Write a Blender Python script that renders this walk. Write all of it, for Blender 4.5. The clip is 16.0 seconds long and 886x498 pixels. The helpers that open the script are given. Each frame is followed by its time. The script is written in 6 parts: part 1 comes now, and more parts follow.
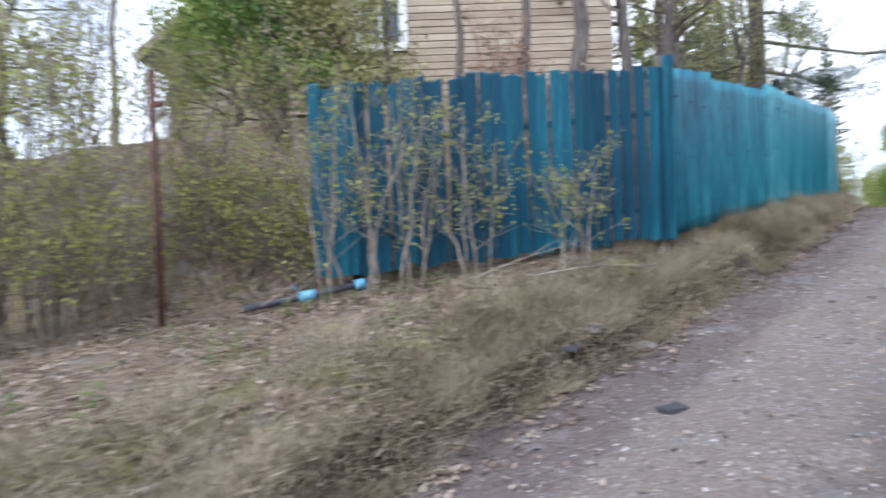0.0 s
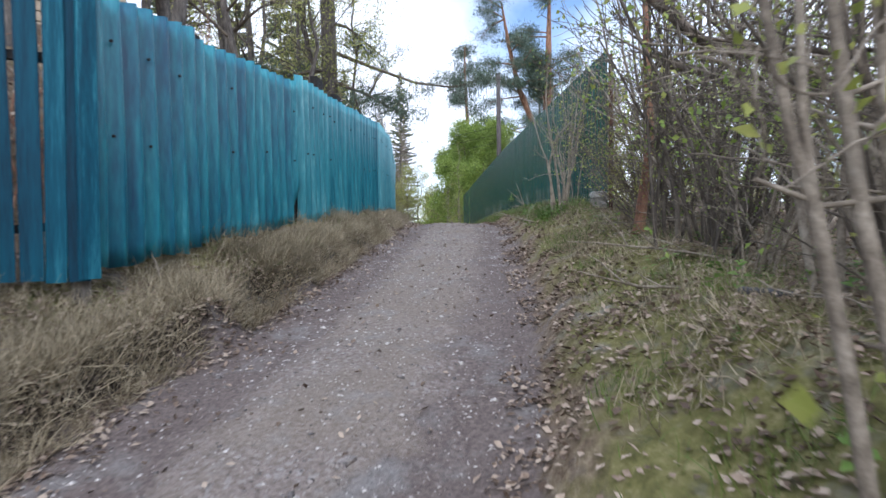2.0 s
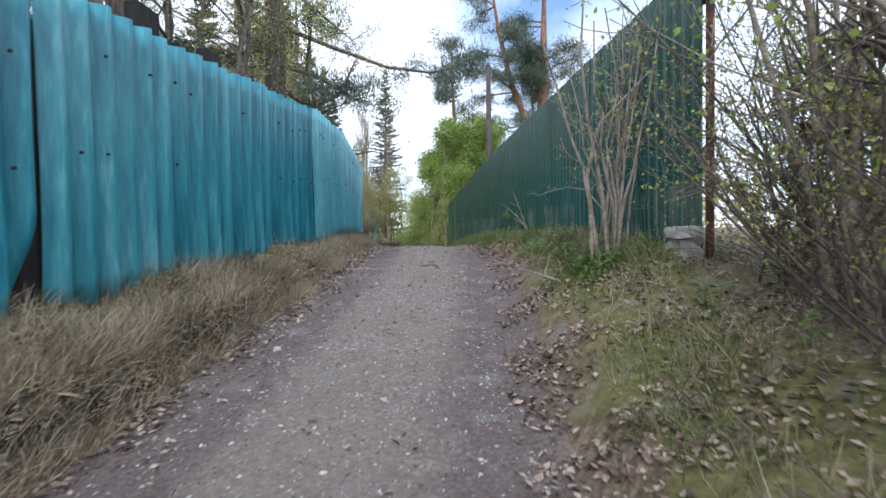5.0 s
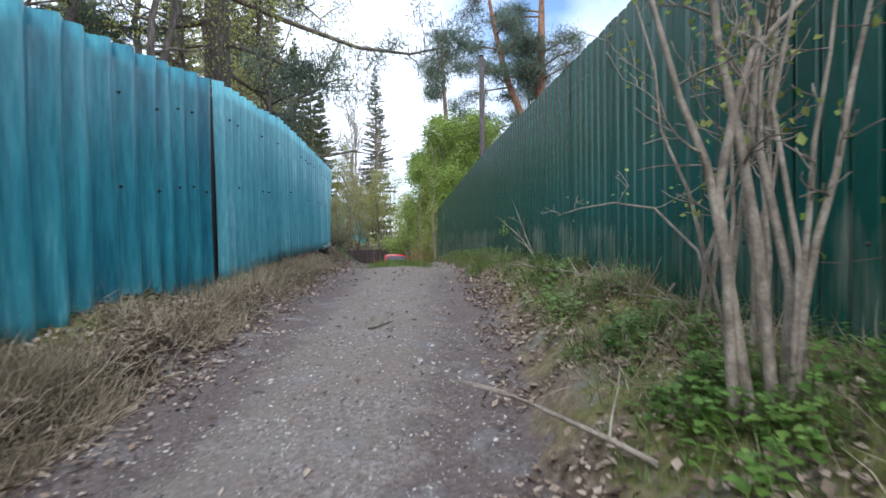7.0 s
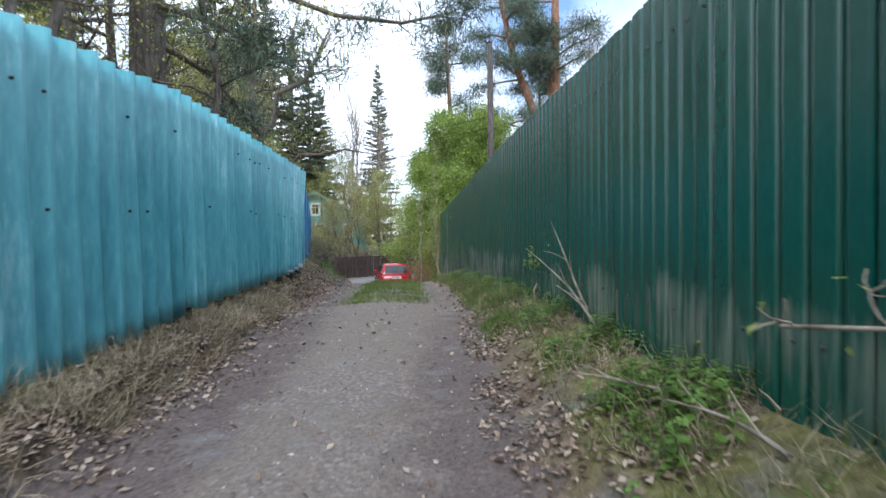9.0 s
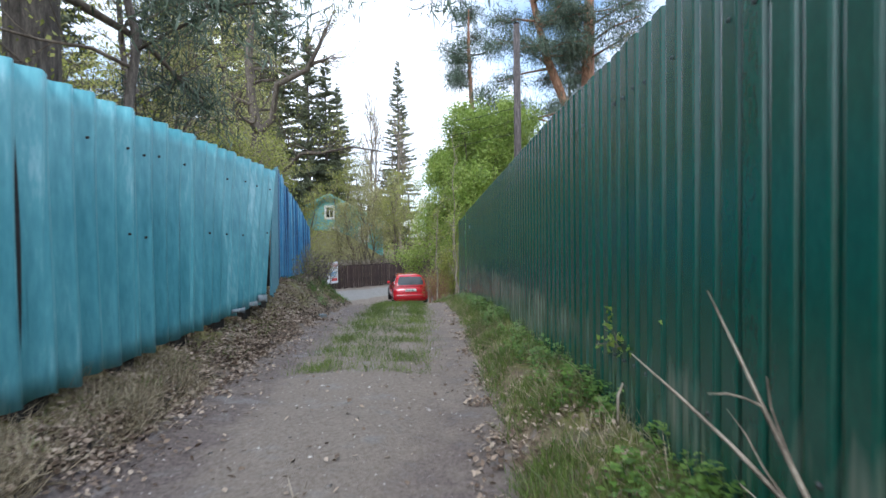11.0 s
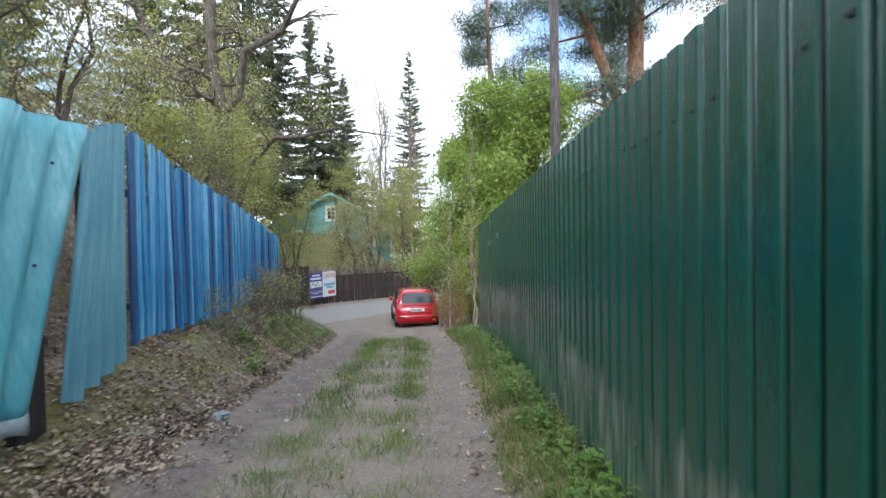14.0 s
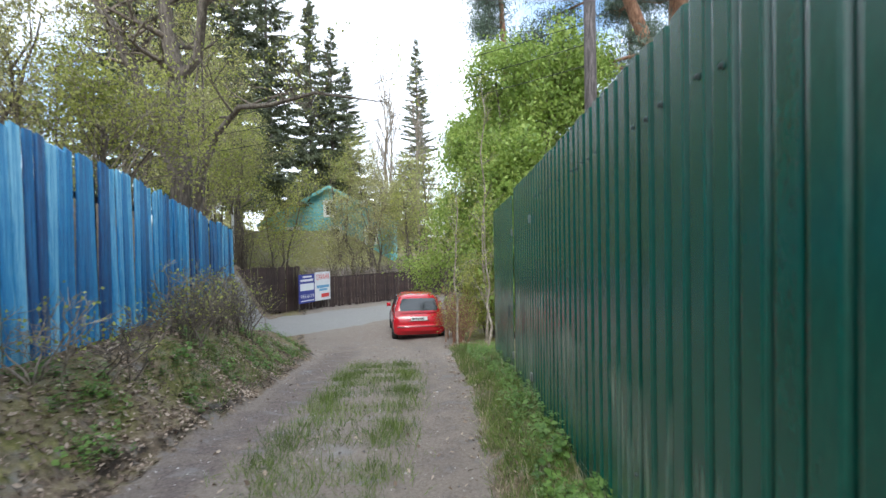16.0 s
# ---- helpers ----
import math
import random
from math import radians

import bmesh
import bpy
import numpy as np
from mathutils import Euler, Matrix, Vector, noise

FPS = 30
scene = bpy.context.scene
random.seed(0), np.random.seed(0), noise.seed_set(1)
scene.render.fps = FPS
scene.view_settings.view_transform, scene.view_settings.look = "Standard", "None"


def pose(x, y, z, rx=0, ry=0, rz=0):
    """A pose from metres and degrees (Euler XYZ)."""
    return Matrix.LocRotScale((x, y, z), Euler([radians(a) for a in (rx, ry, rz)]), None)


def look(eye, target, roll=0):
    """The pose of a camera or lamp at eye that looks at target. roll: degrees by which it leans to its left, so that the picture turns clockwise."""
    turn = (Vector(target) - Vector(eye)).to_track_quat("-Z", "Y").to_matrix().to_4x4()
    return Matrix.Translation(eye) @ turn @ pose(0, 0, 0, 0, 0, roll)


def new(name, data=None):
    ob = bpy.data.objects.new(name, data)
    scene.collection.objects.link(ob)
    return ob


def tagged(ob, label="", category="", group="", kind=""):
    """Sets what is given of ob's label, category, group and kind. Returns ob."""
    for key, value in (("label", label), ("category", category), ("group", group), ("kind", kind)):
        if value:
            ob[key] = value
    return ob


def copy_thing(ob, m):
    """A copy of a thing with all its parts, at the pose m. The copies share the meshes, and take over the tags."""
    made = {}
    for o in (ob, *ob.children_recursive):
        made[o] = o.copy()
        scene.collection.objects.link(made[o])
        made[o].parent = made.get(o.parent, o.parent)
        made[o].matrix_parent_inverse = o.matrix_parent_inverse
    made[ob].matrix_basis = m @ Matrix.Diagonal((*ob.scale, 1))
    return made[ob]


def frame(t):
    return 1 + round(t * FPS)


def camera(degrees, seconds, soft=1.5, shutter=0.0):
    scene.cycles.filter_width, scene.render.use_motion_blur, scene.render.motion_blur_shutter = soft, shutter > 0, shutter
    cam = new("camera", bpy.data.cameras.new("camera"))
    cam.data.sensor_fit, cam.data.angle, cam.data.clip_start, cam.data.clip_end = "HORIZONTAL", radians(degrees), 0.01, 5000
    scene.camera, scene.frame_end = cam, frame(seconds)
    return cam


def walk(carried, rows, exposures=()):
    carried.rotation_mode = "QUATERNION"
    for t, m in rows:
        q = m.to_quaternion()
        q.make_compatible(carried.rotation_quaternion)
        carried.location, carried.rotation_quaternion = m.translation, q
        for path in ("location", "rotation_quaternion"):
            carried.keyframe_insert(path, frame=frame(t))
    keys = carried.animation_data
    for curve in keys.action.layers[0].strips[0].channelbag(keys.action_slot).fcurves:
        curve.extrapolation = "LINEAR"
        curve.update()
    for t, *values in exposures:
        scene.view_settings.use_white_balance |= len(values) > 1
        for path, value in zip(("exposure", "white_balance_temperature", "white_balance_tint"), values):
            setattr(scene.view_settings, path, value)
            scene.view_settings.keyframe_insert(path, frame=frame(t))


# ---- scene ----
cam = camera(75.9, 16.0, shutter=0.35)
METRES, EYE, TILT, LEAN, TURN = 26.0, 1.5, 0.0, 0.0, 0.0
ROWS = [
    (0.0, 0.0, 0.0, 0.0, -0.04, -1.08, 2.09),
    (0.5, 0.0248, 0.0157, 0.0013, -14.73, -1.42, 1.54),
    (1.0, 0.0433, 0.0353, 0.0035, -24.37, -1.63, 1.11),
    (1.5, 0.0643, 0.0538, 0.0049, -34.8, -1.66, 0.75),
    (2.0, 0.0832, 0.0798, 0.0074, -38.02, -1.72, 0.62),
    (2.5, 0.1035, 0.1018, 0.0098, -38.69, -1.68, 0.59),
    (3.0, 0.1203, 0.124, 0.0131, -38.87, -1.69, 0.64),
    (3.5, 0.1404, 0.1437, 0.0154, -38.92, -1.66, 0.76),
    (4.0, 0.159, 0.1631, 0.0203, -38.92, -1.68, 0.69),
    (6.5, 0.2576, 0.2622, 0.0389, -39.49, -1.32, 0.73),
    (7.0, 0.2792, 0.2848, 0.0424, -39.62, -1.38, 0.74),
    (7.5, 0.2977, 0.3049, 0.0467, -39.66, -1.33, 0.67),
    (8.0, 0.3173, 0.329, 0.0517, -39.61, -1.35, 0.64),
    (8.5, 0.3382, 0.3515, 0.055, -39.27, -1.34, 0.69),
    (9.0, 0.3604, 0.3774, 0.0577, -39.07, -1.39, 0.74),
    (11.5, 0.465, 0.4958, 0.0727, -36.39, -1.25, 0.66),
    (12.0, 0.4858, 0.525, 0.0752, -36.3, -1.29, 0.69),
    (12.5, 0.5031, 0.5547, 0.0773, -35.71, -1.29, 0.54),
    (13.0, 0.5245, 0.5818, 0.0791, -35.47, -1.22, 0.72),
    (13.5, 0.5444, 0.6082, 0.0799, -35.23, -1.24, 0.71),
    (14.0, 0.5682, 0.6342, 0.079, -35.16, -1.2, 0.87),
    (14.5, 0.5889, 0.661, 0.0795, -34.93, -1.24, 0.84),
    (15.0, 0.6112, 0.6887, 0.0779, -34.81, -1.23, 0.86),
    (15.5, 0.6305, 0.7172, 0.0753, -34.47, -1.27, 0.89),
    (16.0, 0.6524, 0.7453, 0.0729, -34.12, -1.27, 1.0),
]
walk(cam, [(t, pose(0, 0, EYE, TILT, LEAN, TURN) @ pose(METRES * x, METRES * y, METRES * z, 90 + pitch, roll, yaw)) for t, x, y, z, yaw, pitch, roll in ROWS],
     exposures=[(0.0, 0.9, 5600, 13), (1.5, 0.65, 5650, 12), (6.5, 0.7, 5700, 10), (9.0, 0.8, 5680, 8), (12.5, 0.92, 5720, 8), (16.0, 1.12, 5920, 6)])

# ---------------------------------------------------------------- sky and sun
SUN_AZ, SUN_EL = 222.0, 40.0          # compass bearing from +y, clockwise
world = bpy.data.worlds.new("sky")
scene.world = world
world.use_nodes = True
wn, wl = world.node_tree.nodes, world.node_tree.links
wn.clear()
w_out, w_bg = wn.new("ShaderNodeOutputWorld"), wn.new("ShaderNodeBackground")
w_sky = wn.new("ShaderNodeTexSky")
w_sky.sky_type, w_sky.sun_disc = "NISHITA", False
w_sky.sun_elevation, w_sky.sun_rotation = radians(SUN_EL), radians(SUN_AZ)
w_co, w_cl, w_rp, w_mx = wn.new("ShaderNodeTexCoord"), wn.new("ShaderNodeTexNoise"), wn.new("ShaderNodeValToRGB"), wn.new("ShaderNodeMixRGB")
w_cl.inputs["Scale"].default_value, w_cl.inputs["Detail"].default_value = 2.2, 6
w_rp.color_ramp.elements[0].position, w_rp.color_ramp.elements[1].position = 0.34, 0.52
w_mx.inputs[2].default_value = (8.6, 8.8, 9.3, 1)      # thin bright cloud
wl.new(w_co.outputs["Generated"], w_cl.inputs["Vector"])
wl.new(w_cl.outputs["Fac"], w_rp.inputs["Fac"])
wl.new(w_rp.outputs["Color"], w_mx.inputs[0])
wl.new(w_sky.outputs[0], w_mx.inputs[1])
wl.new(w_mx.outputs[0], w_bg.inputs["Color"])
wl.new(w_bg.outputs[0], w_out.inputs["Surface"])
w_bg.inputs["Strength"].default_value = 0.13
sun = new("sun", bpy.data.lights.new("sun", "SUN"))
sun.data.energy, sun.data.angle, sun.data.color = 1.5, radians(24), (1.0, 0.95, 0.88)
_a, _e = radians(SUN_AZ), radians(SUN_EL)
sun.matrix_world = look((0, 0, 60), (-60 * math.sin(_a) * math.cos(_e), -60 * math.cos(_a) * math.cos(_e), 60 - 60 * math.sin(_e)))


# ---------------------------------------------------------------- materials
def surface(name, colors, scale=8.0, fine=60.0, rough=0.8, bump=0.3, metal=0.0, stretch=(1, 1, 1), vary=0.0, island=0.0, spec=0.5, coarse=1.0, stops=None, depth=0.02, translucent=0.0):
    """Two-scale noise between some colours, with relief; vary: by object, island: by loose piece."""
    m = bpy.data.materials.new(name)
    m.use_nodes = True
    n, l = m.node_tree.nodes, m.node_tree.links
    b = n["Principled BSDF"]
    co, mp = n.new("ShaderNodeTexCoord"), n.new("ShaderNodeMapping")
    mp.inputs["Scale"].default_value = stretch
    l.new(co.outputs["Object"], mp.inputs["Vector"])
    big, small = n.new("ShaderNodeTexNoise"), n.new("ShaderNodeTexNoise")
    for t, s, d in ((big, scale, 5), (small, fine, 4)):
        t.inputs["Scale"].default_value, t.inputs["Detail"].default_value, t.inputs["Roughness"].default_value = s, d, 0.62
        l.new(mp.outputs[0], t.inputs["Vector"])
    add = n.new("ShaderNodeMath")
    add.operation = "MULTIPLY_ADD"
    l.new(small.outputs["Fac"], add.inputs[0])
    add.inputs[1].default_value = 0.45
    sub = n.new("ShaderNodeMath")
    sub.operation = "MULTIPLY_ADD"
    l.new(big.outputs["Fac"], sub.inputs[0])
    sub.inputs[1].default_value, sub.inputs[2].default_value = coarse, 0.275 - 0.5 * coarse
    l.new(sub.outputs[0], add.inputs[2])
    last = add.outputs[0]
    for amount, node, sock in ((vary, "ShaderNodeObjectInfo", "Random"), (island, "ShaderNodeNewGeometry", "Random Per Island")):
        if amount:
            src, mm = n.new(node), n.new("ShaderNodeMath")
            mm.operation = "MULTIPLY_ADD"
            l.new(src.outputs[sock], mm.inputs[0])
            mm.inputs[1].default_value = amount
            off = n.new("ShaderNodeMath")
            off.operation = "SUBTRACT"
            l.new(last, off.inputs[0])
            off.inputs[1].default_value = amount / 2
            l.new(off.outputs[0], mm.inputs[2])
            last = mm.outputs[0]
    ramp = n.new("ShaderNodeValToRGB")
    el = ramp.color_ramp.elements
    stops = stops or [0.3 + 0.4 * i / (len(colors) - 1) for i in range(len(colors))]
    el[0].position, el[1].position = stops[0], stops[-1]
    el[0].color, el[1].color = (*colors[0], 1), (*colors[-1], 1)
    for c, p in zip(colors[1:-1], stops[1:-1]):
        el.new(p).color = (*c, 1)
    l.new(last, ramp.inputs["Fac"])
    l.new(ramp.outputs["Color"], b.inputs["Base Color"])
    b.inputs["Roughness"].default_value, b.inputs["Metallic"].default_value = rough, metal
    b.inputs["Specular IOR Level"].default_value = spec
    if bump:
        bp = n.new("ShaderNodeBump")
        bp.inputs["Strength"].default_value, bp.inputs["Distance"].default_value = bump, depth
        l.new(add.outputs[0], bp.inputs["Height"])
        l.new(bp.outputs[0], b.inputs["Normal"])
    if translucent:
        tr, mix = n.new("ShaderNodeBsdfTranslucent"), n.new("ShaderNodeMixShader")
        mix.inputs[0].default_value = translucent
        l.new(ramp.outputs["Color"], tr.inputs["Color"])
        l.new(b.outputs[0], mix.inputs[1])
        l.new(tr.outputs[0], mix.inputs[2])
        l.new(mix.outputs[0], n["Material Output"].inputs["Surface"])
    return m


M_SHEET = surface("painted_corrugated_sheet", [(0.006, 0.06, 0.115), (0.012, 0.12, 0.18), (0.025, 0.20, 0.25), (0.10, 0.34, 0.39)], 1.5, 18, 0.32, 0.12, stretch=(2.0, 1, 0.25), vary=0.14, coarse=0.9)
M_WORN = surface("worn_corrugated_sheet", [(0.014, 0.105, 0.15), (0.028, 0.175, 0.225), (0.055, 0.26, 0.305), (0.17, 0.41, 0.45)], 1.5, 18, 0.32, 0.12, stretch=(2.0, 1, 0.22), vary=0.14, coarse=0.9)
M_FADED = surface("faded_corrugated_sheet", [(0.045, 0.19, 0.235), (0.075, 0.26, 0.305), (0.115, 0.34, 0.385), (0.28, 0.49, 0.53)], 1.5, 18, 0.36, 0.1, stretch=(1.6, 1, 0.3), vary=0.10, coarse=0.7)
M_PLANK = surface("teal_blue_plank_paint", [(0.003, 0.022, 0.042), (0.004, 0.046, 0.08), (0.005, 0.072, 0.115), (0.028, 0.16, 0.215)], 3, 40, 0.6, 0.35, stretch=(4, 3, 0.3), vary=0.22, spec=0.22)
M_BLUE = surface("bright_blue_plank_paint", [(0.006, 0.035, 0.12), (0.012, 0.115, 0.28), (0.026, 0.21, 0.43), (0.20, 0.45, 0.60)], 4, 45, 0.5, 0.35, stretch=(4, 3, 0.3), vary=0.34)
M_GREEN = surface("green_coated_steel", [(0.003, 0.056, 0.040), (0.0045, 0.072, 0.050), (0.007, 0.094, 0.066)], 0.8, 30, 0.27, 0.03, stretch=(1, 1, 0.4), coarse=0.7, spec=0.75)


def add_dust(m):
    """Pale dried splashes on the lower part of the steel sheets, in upright streaks."""
    n, l = m.node_tree.nodes, m.node_tree.links
    b = n["Principled BSDF"]
    old = b.inputs["Base Color"].links[0].from_socket
    co, sep, st, mp, hi = n.new("ShaderNodeTexCoord"), n.new("ShaderNodeSeparateXYZ"), n.new("ShaderNodeTexNoise"), n.new("ShaderNodeMapping"), n.new("ShaderNodeMapRange")
    l.new(co.outputs["Object"], sep.inputs[0])
    l.new(co.outputs["Object"], mp.inputs[0])
    mp.inputs["Scale"].default_value = (14, 14, 1.3)
    l.new(mp.outputs[0], st.inputs["Vector"])
    st.inputs["Scale"].default_value, st.inputs["Detail"].default_value = 1.0, 6
    hi.interpolation_type = "SMOOTHSTEP"
    hi.inputs["From Min"].default_value, hi.inputs["From Max"].default_value = 3.05, 2.55
    l.new(sep.outputs["Z"], hi.inputs["Value"])
    mul, rp = n.new("ShaderNodeMath"), n.new("ShaderNodeValToRGB")
    mul.operation = "MULTIPLY"
    l.new(st.outputs["Fac"], mul.inputs[0])
    l.new(hi.outputs[0], mul.inputs[1])
    rp.color_ramp.elements[0].position, rp.color_ramp.elements[1].position = 0.215, 0.38
    rp.color_ramp.elements[1].color = (0.75, 0.75, 0.75, 1)
    patch, mul2 = n.new("ShaderNodeTexNoise"), n.new("ShaderNodeMath")
    patch.inputs["Scale"].default_value = 1.1
    geo = n.new("ShaderNodeNewGeometry")
    l.new(geo.outputs["Position"], patch.inputs["Vector"])
    mul2.operation = "MULTIPLY"
    l.new(mul.outputs[0], mul2.inputs[0])
    l.new(patch.outputs["Fac"], mul2.inputs[1])
    l.new(mul2.outputs[0], rp.inputs["Fac"])
    mix = n.new("ShaderNodeMixRGB")
    l.new(rp.outputs[0], mix.inputs[0])
    l.new(old, mix.inputs[1])
    mix.inputs[2].default_value = (0.22, 0.24, 0.19, 1)
    l.new(mix.outputs[0], b.inputs["Base Color"])


add_dust(M_GREEN)
M_BARK = surface("grey_brown_bark", [(0.035, 0.028, 0.022), (0.10, 0.082, 0.065), (0.20, 0.17, 0.135)], 6, 50, 0.9, 0.7, stretch=(3, 3, 0.6), island=0.1)
M_RUST = surface("rusty_steel", [(0.025, 0.012, 0.010), (0.075, 0.03, 0.018), (0.15, 0.06, 0.035)], 8, 60, 0.8, 0.4)
M_WOODGREY = surface("weathered_grey_wood", [(0.05, 0.042, 0.036), (0.13, 0.115, 0.1), (0.25, 0.22, 0.19)], 6, 60, 0.85, 0.4, stretch=(3, 3, 0.5))


# ---------------------------------------------------------------- mesh helpers
def link_mesh(name, verts, faces, material, smooth=False):
    me = bpy.data.meshes.new(name)
    me.from_pydata(verts, [], faces)
    me.materials.append(material)
    if smooth:
        me.polygons.foreach_set("use_smooth", np.ones(len(me.polygons), dtype=bool))
    me.update()
    return me


def part(name, me, parent, label="", m=None):
    ob = new(name, me)
    ob.parent = parent
    if m is not None:
        ob.matrix_basis = m
    if label:
        ob["label"] = label
    return ob


def thing(name, label, category, at=(0, 0, 0), rz=0.0, group="", kind=""):
    ob = new(name)
    ob.empty_display_size = 0.2
    ob.matrix_basis = pose(*at, 0, 0, rz)
    return tagged(ob, label, category, group, kind)


def box_mesh(name, x0, x1, y0, y1, z0, z1, material, bevel=0.0):
    bm = bmesh.new()
    bmesh.ops.create_cube(bm, size=1.0)
    for v in bm.verts:
        v.co = ((x0 + x1) / 2 + v.co.x * (x1 - x0), (y0 + y1) / 2 + v.co.y * (y1 - y0), (z0 + z1) / 2 + v.co.z * (z1 - z0))
    if bevel:
        bmesh.ops.bevel(bm, geom=list(bm.edges), offset=bevel, segments=1, affect="EDGES", profile=0.5)
    return bm_mesh(name, bm, material)


def bm_mesh(name, bm, material, smooth=False):
    me = bpy.data.meshes.new(name)
    bm.to_mesh(me)
    bm.free()
    me.materials.append(material)
    if smooth:
        me.polygons.foreach_set("use_smooth", np.ones(len(me.polygons), dtype=bool))
    return me


def tube(verts, faces, pts, radii, sides=6, cap=True):
    """Append a bent, tapering tube to vertex and face lists."""
    pts = [Vector(p) for p in pts]
    first = len(verts)
    side = None
    for i, p in enumerate(pts):
        d = (pts[min(i + 1, len(pts) - 1)] - pts[max(i - 1, 0)]).normalized()
        if side is None:
            side = d.orthogonal().normalized()
        side = (side - d * side.dot(d)).normalized()
        up = d.cross(side)
        for k in range(sides):
            a = 2 * math.pi * k / sides
            verts.append(p + (side * math.cos(a) + up * math.sin(a)) * radii[i])
    for i in range(len(pts) - 1):
        for k in range(sides):
            a, b = first + i * sides + k, first + i * sides + (k + 1) % sides
            faces.append((a, b, b + sides, a + sides))
    if cap:
        faces.append(tuple(first + k for k in range(sides))[::-1])
        faces.append(tuple(first + (len(pts) - 1) * sides + k for k in range(sides)))


# ---------------------------------------------------------------- lie of the land
ROAD = [(-40, -36.5), (-8, -6.2), (0.25, 1.85), (2.5, 4.0), (5.2, 6.45), (9.75, 11.4), (13.3, 16.0), (16.8, 20.95), (20.1, 25.8), (23.3, 31.3), (26.2, 37.0), (32.0, 48.0)]
ROAD_Z = [-3.2, -1.0, 0.12, 0.48, 1.05, 1.80, 1.97, 1.82, 1.42, 0.64, -0.05, -0.05]
HALF = [1.25, 1.25, 1.2, 1.2, 1.15, 1.15, 1.25, 1.3, 1.35, 1.6, 2.6, 4.0]
RBANK = [0.3, 0.4, 0.6, 0.7, 0.52, 0.42, 0.34, 0.32, 0.22, 0.12, 0.0, 0.0]
BANK = [0.35, 0.4, 0.5, 0.6, 0.68, 0.42, 0.42, 0.62, 0.85, 0.6, 0.1, 0.0]
_rp = np.array(ROAD, float)
_seg = np.linalg.norm(np.diff(_rp, axis=0), axis=1)
ROAD_S = np.concatenate([[0], np.cumsum(_seg)])


def along(x, y):
    """Distance along the track and offset to its left, for arrays of places."""
    x, y = np.asarray(x, float), np.asarray(y, float)
    best, bs, bd = np.full(x.shape, 1e9), np.zeros(x.shape), np.zeros(x.shape)
    for i in range(len(_rp) - 1):
        a, d = _rp[i], (_rp[i + 1] - _rp[i]) / _seg[i]
        u = np.clip((x - a[0]) * d[0] + (y - a[1]) * d[1], 0, _seg[i])
        px, py = x - a[0] - u * d[0], y - a[1] - u * d[1]
        r = np.hypot(px, py)
        left = np.where(d[0] * py - d[1] * px >= 0, 1.0, -1.0)
        hit = r < best
        best, bs, bd = np.where(hit, r, best), np.where(hit, ROAD_S[i] + u, bs), np.where(hit, r * left, bd)
    return bs, bd


def smooth(a, b, v):
    t = np.clip((v - a) / (b - a), 0, 1)
    return t * t * (3 - 2 * t)


def ripple(x, y, size, seed=0.0):
    """Cheap smooth unevenness, about -1 to 1."""
    k = 1.0 / size
    return (np.sin(x * k * 1.7 + seed + 1.3 * np.sin(y * k * 1.1 + seed)) + np.sin(y * k * 2.1 - seed + 1.1 * np.sin(x * k * 1.4)) + np.sin((x + y) * k * 1.3 + 2 * seed)) / 3


def ground_z(x, y):
    x, y = np.asarray(x, float), np.asarray(y, float)
    s, d = along(x, y)
    zc, hw, bank = np.interp(s, ROAD_S, ROAD_Z), np.interp(s, ROAD_S, HALF), np.interp(s, ROAD_S, BANK)
    edge = 0.12 * ripple(x, y, 0.45, 2.0)
    el, er = d - hw + edge, -d - hw + edge
    z = zc + 0.025 * ripple(x, y, 0.8) + 0.012 * ripple(x, y, 0.23, 1.0)
    z = z - 0.035 * np.exp(-((np.abs(d) - 0.75) / 0.28) ** 2)
    steep = 0.5 - 0.36 * smooth(ROAD_S[2] + 16, ROAD_S[2] + 22, s)
    z = z + bank * (steep * smooth(0.0, 0.2, el) + (1 - steep) * smooth(0.15, 1.1, el)) + 0.05 * ripple(x, y, 0.6, 4.0) * smooth(0.1, 0.6, el)
    z = z + np.interp(s, ROAD_S, RBANK) * (0.5 * smooth(0.0, 0.3, er) + 0.5 * smooth(0.3, 1.1, er)) + 0.04 * ripple(x, y, 0.5, 5.0) * smooth(0.1, 0.6, er)
    # the plot with the house lies on a mound behind the plank fence
    mound = smooth(6.6, 8.4, y - 0.07 * np.abs(x + 3)) * smooth(9.0, 3.0, x - 0.6 * (y - 7)) * smooth(-26, -10, x)
    z = z + 2.3 * mound * smooth(1.5, 3.2, el)
    # hummock round the roots of the pale shrub
    z = z + 0.2 * np.exp(-((x - 9.45) ** 2 + (y - 8.1) ** 2) / 0.45)
    # a grassy bank rises beyond the side road
    z = z + 1.7 * smooth(0.8, 5.0, y - 46.4 - 0.12 * (x - 27)) * smooth(8, 16, x)
    return z


def gz(x, y):
    return float(ground_z(np.array([x]), np.array([y]))[0])


# ground: one sheet, fine near the track and coarser out to the horizon
def spread(lo, hi, step, far):
    core = np.arange(lo, hi + step / 2, step)
    grow = np.cumsum([step * 1.35 ** k for k in range(1, 60)])
    grow = grow[grow < far]
    return np.concatenate([lo - grow[::-1], core, hi + grow])


def mixer(n, l, fac, a, b):
    m = n.new("ShaderNodeMixRGB")
    for sock, v in ((m.inputs[0], fac), (m.inputs[1], a), (m.inputs[2], b)):
        if isinstance(v, tuple):
            sock.default_value = (*v, 1)
        elif isinstance(v, float):
            sock.default_value = v
        else:
            l.new(v, sock)
    return m.outputs[0]


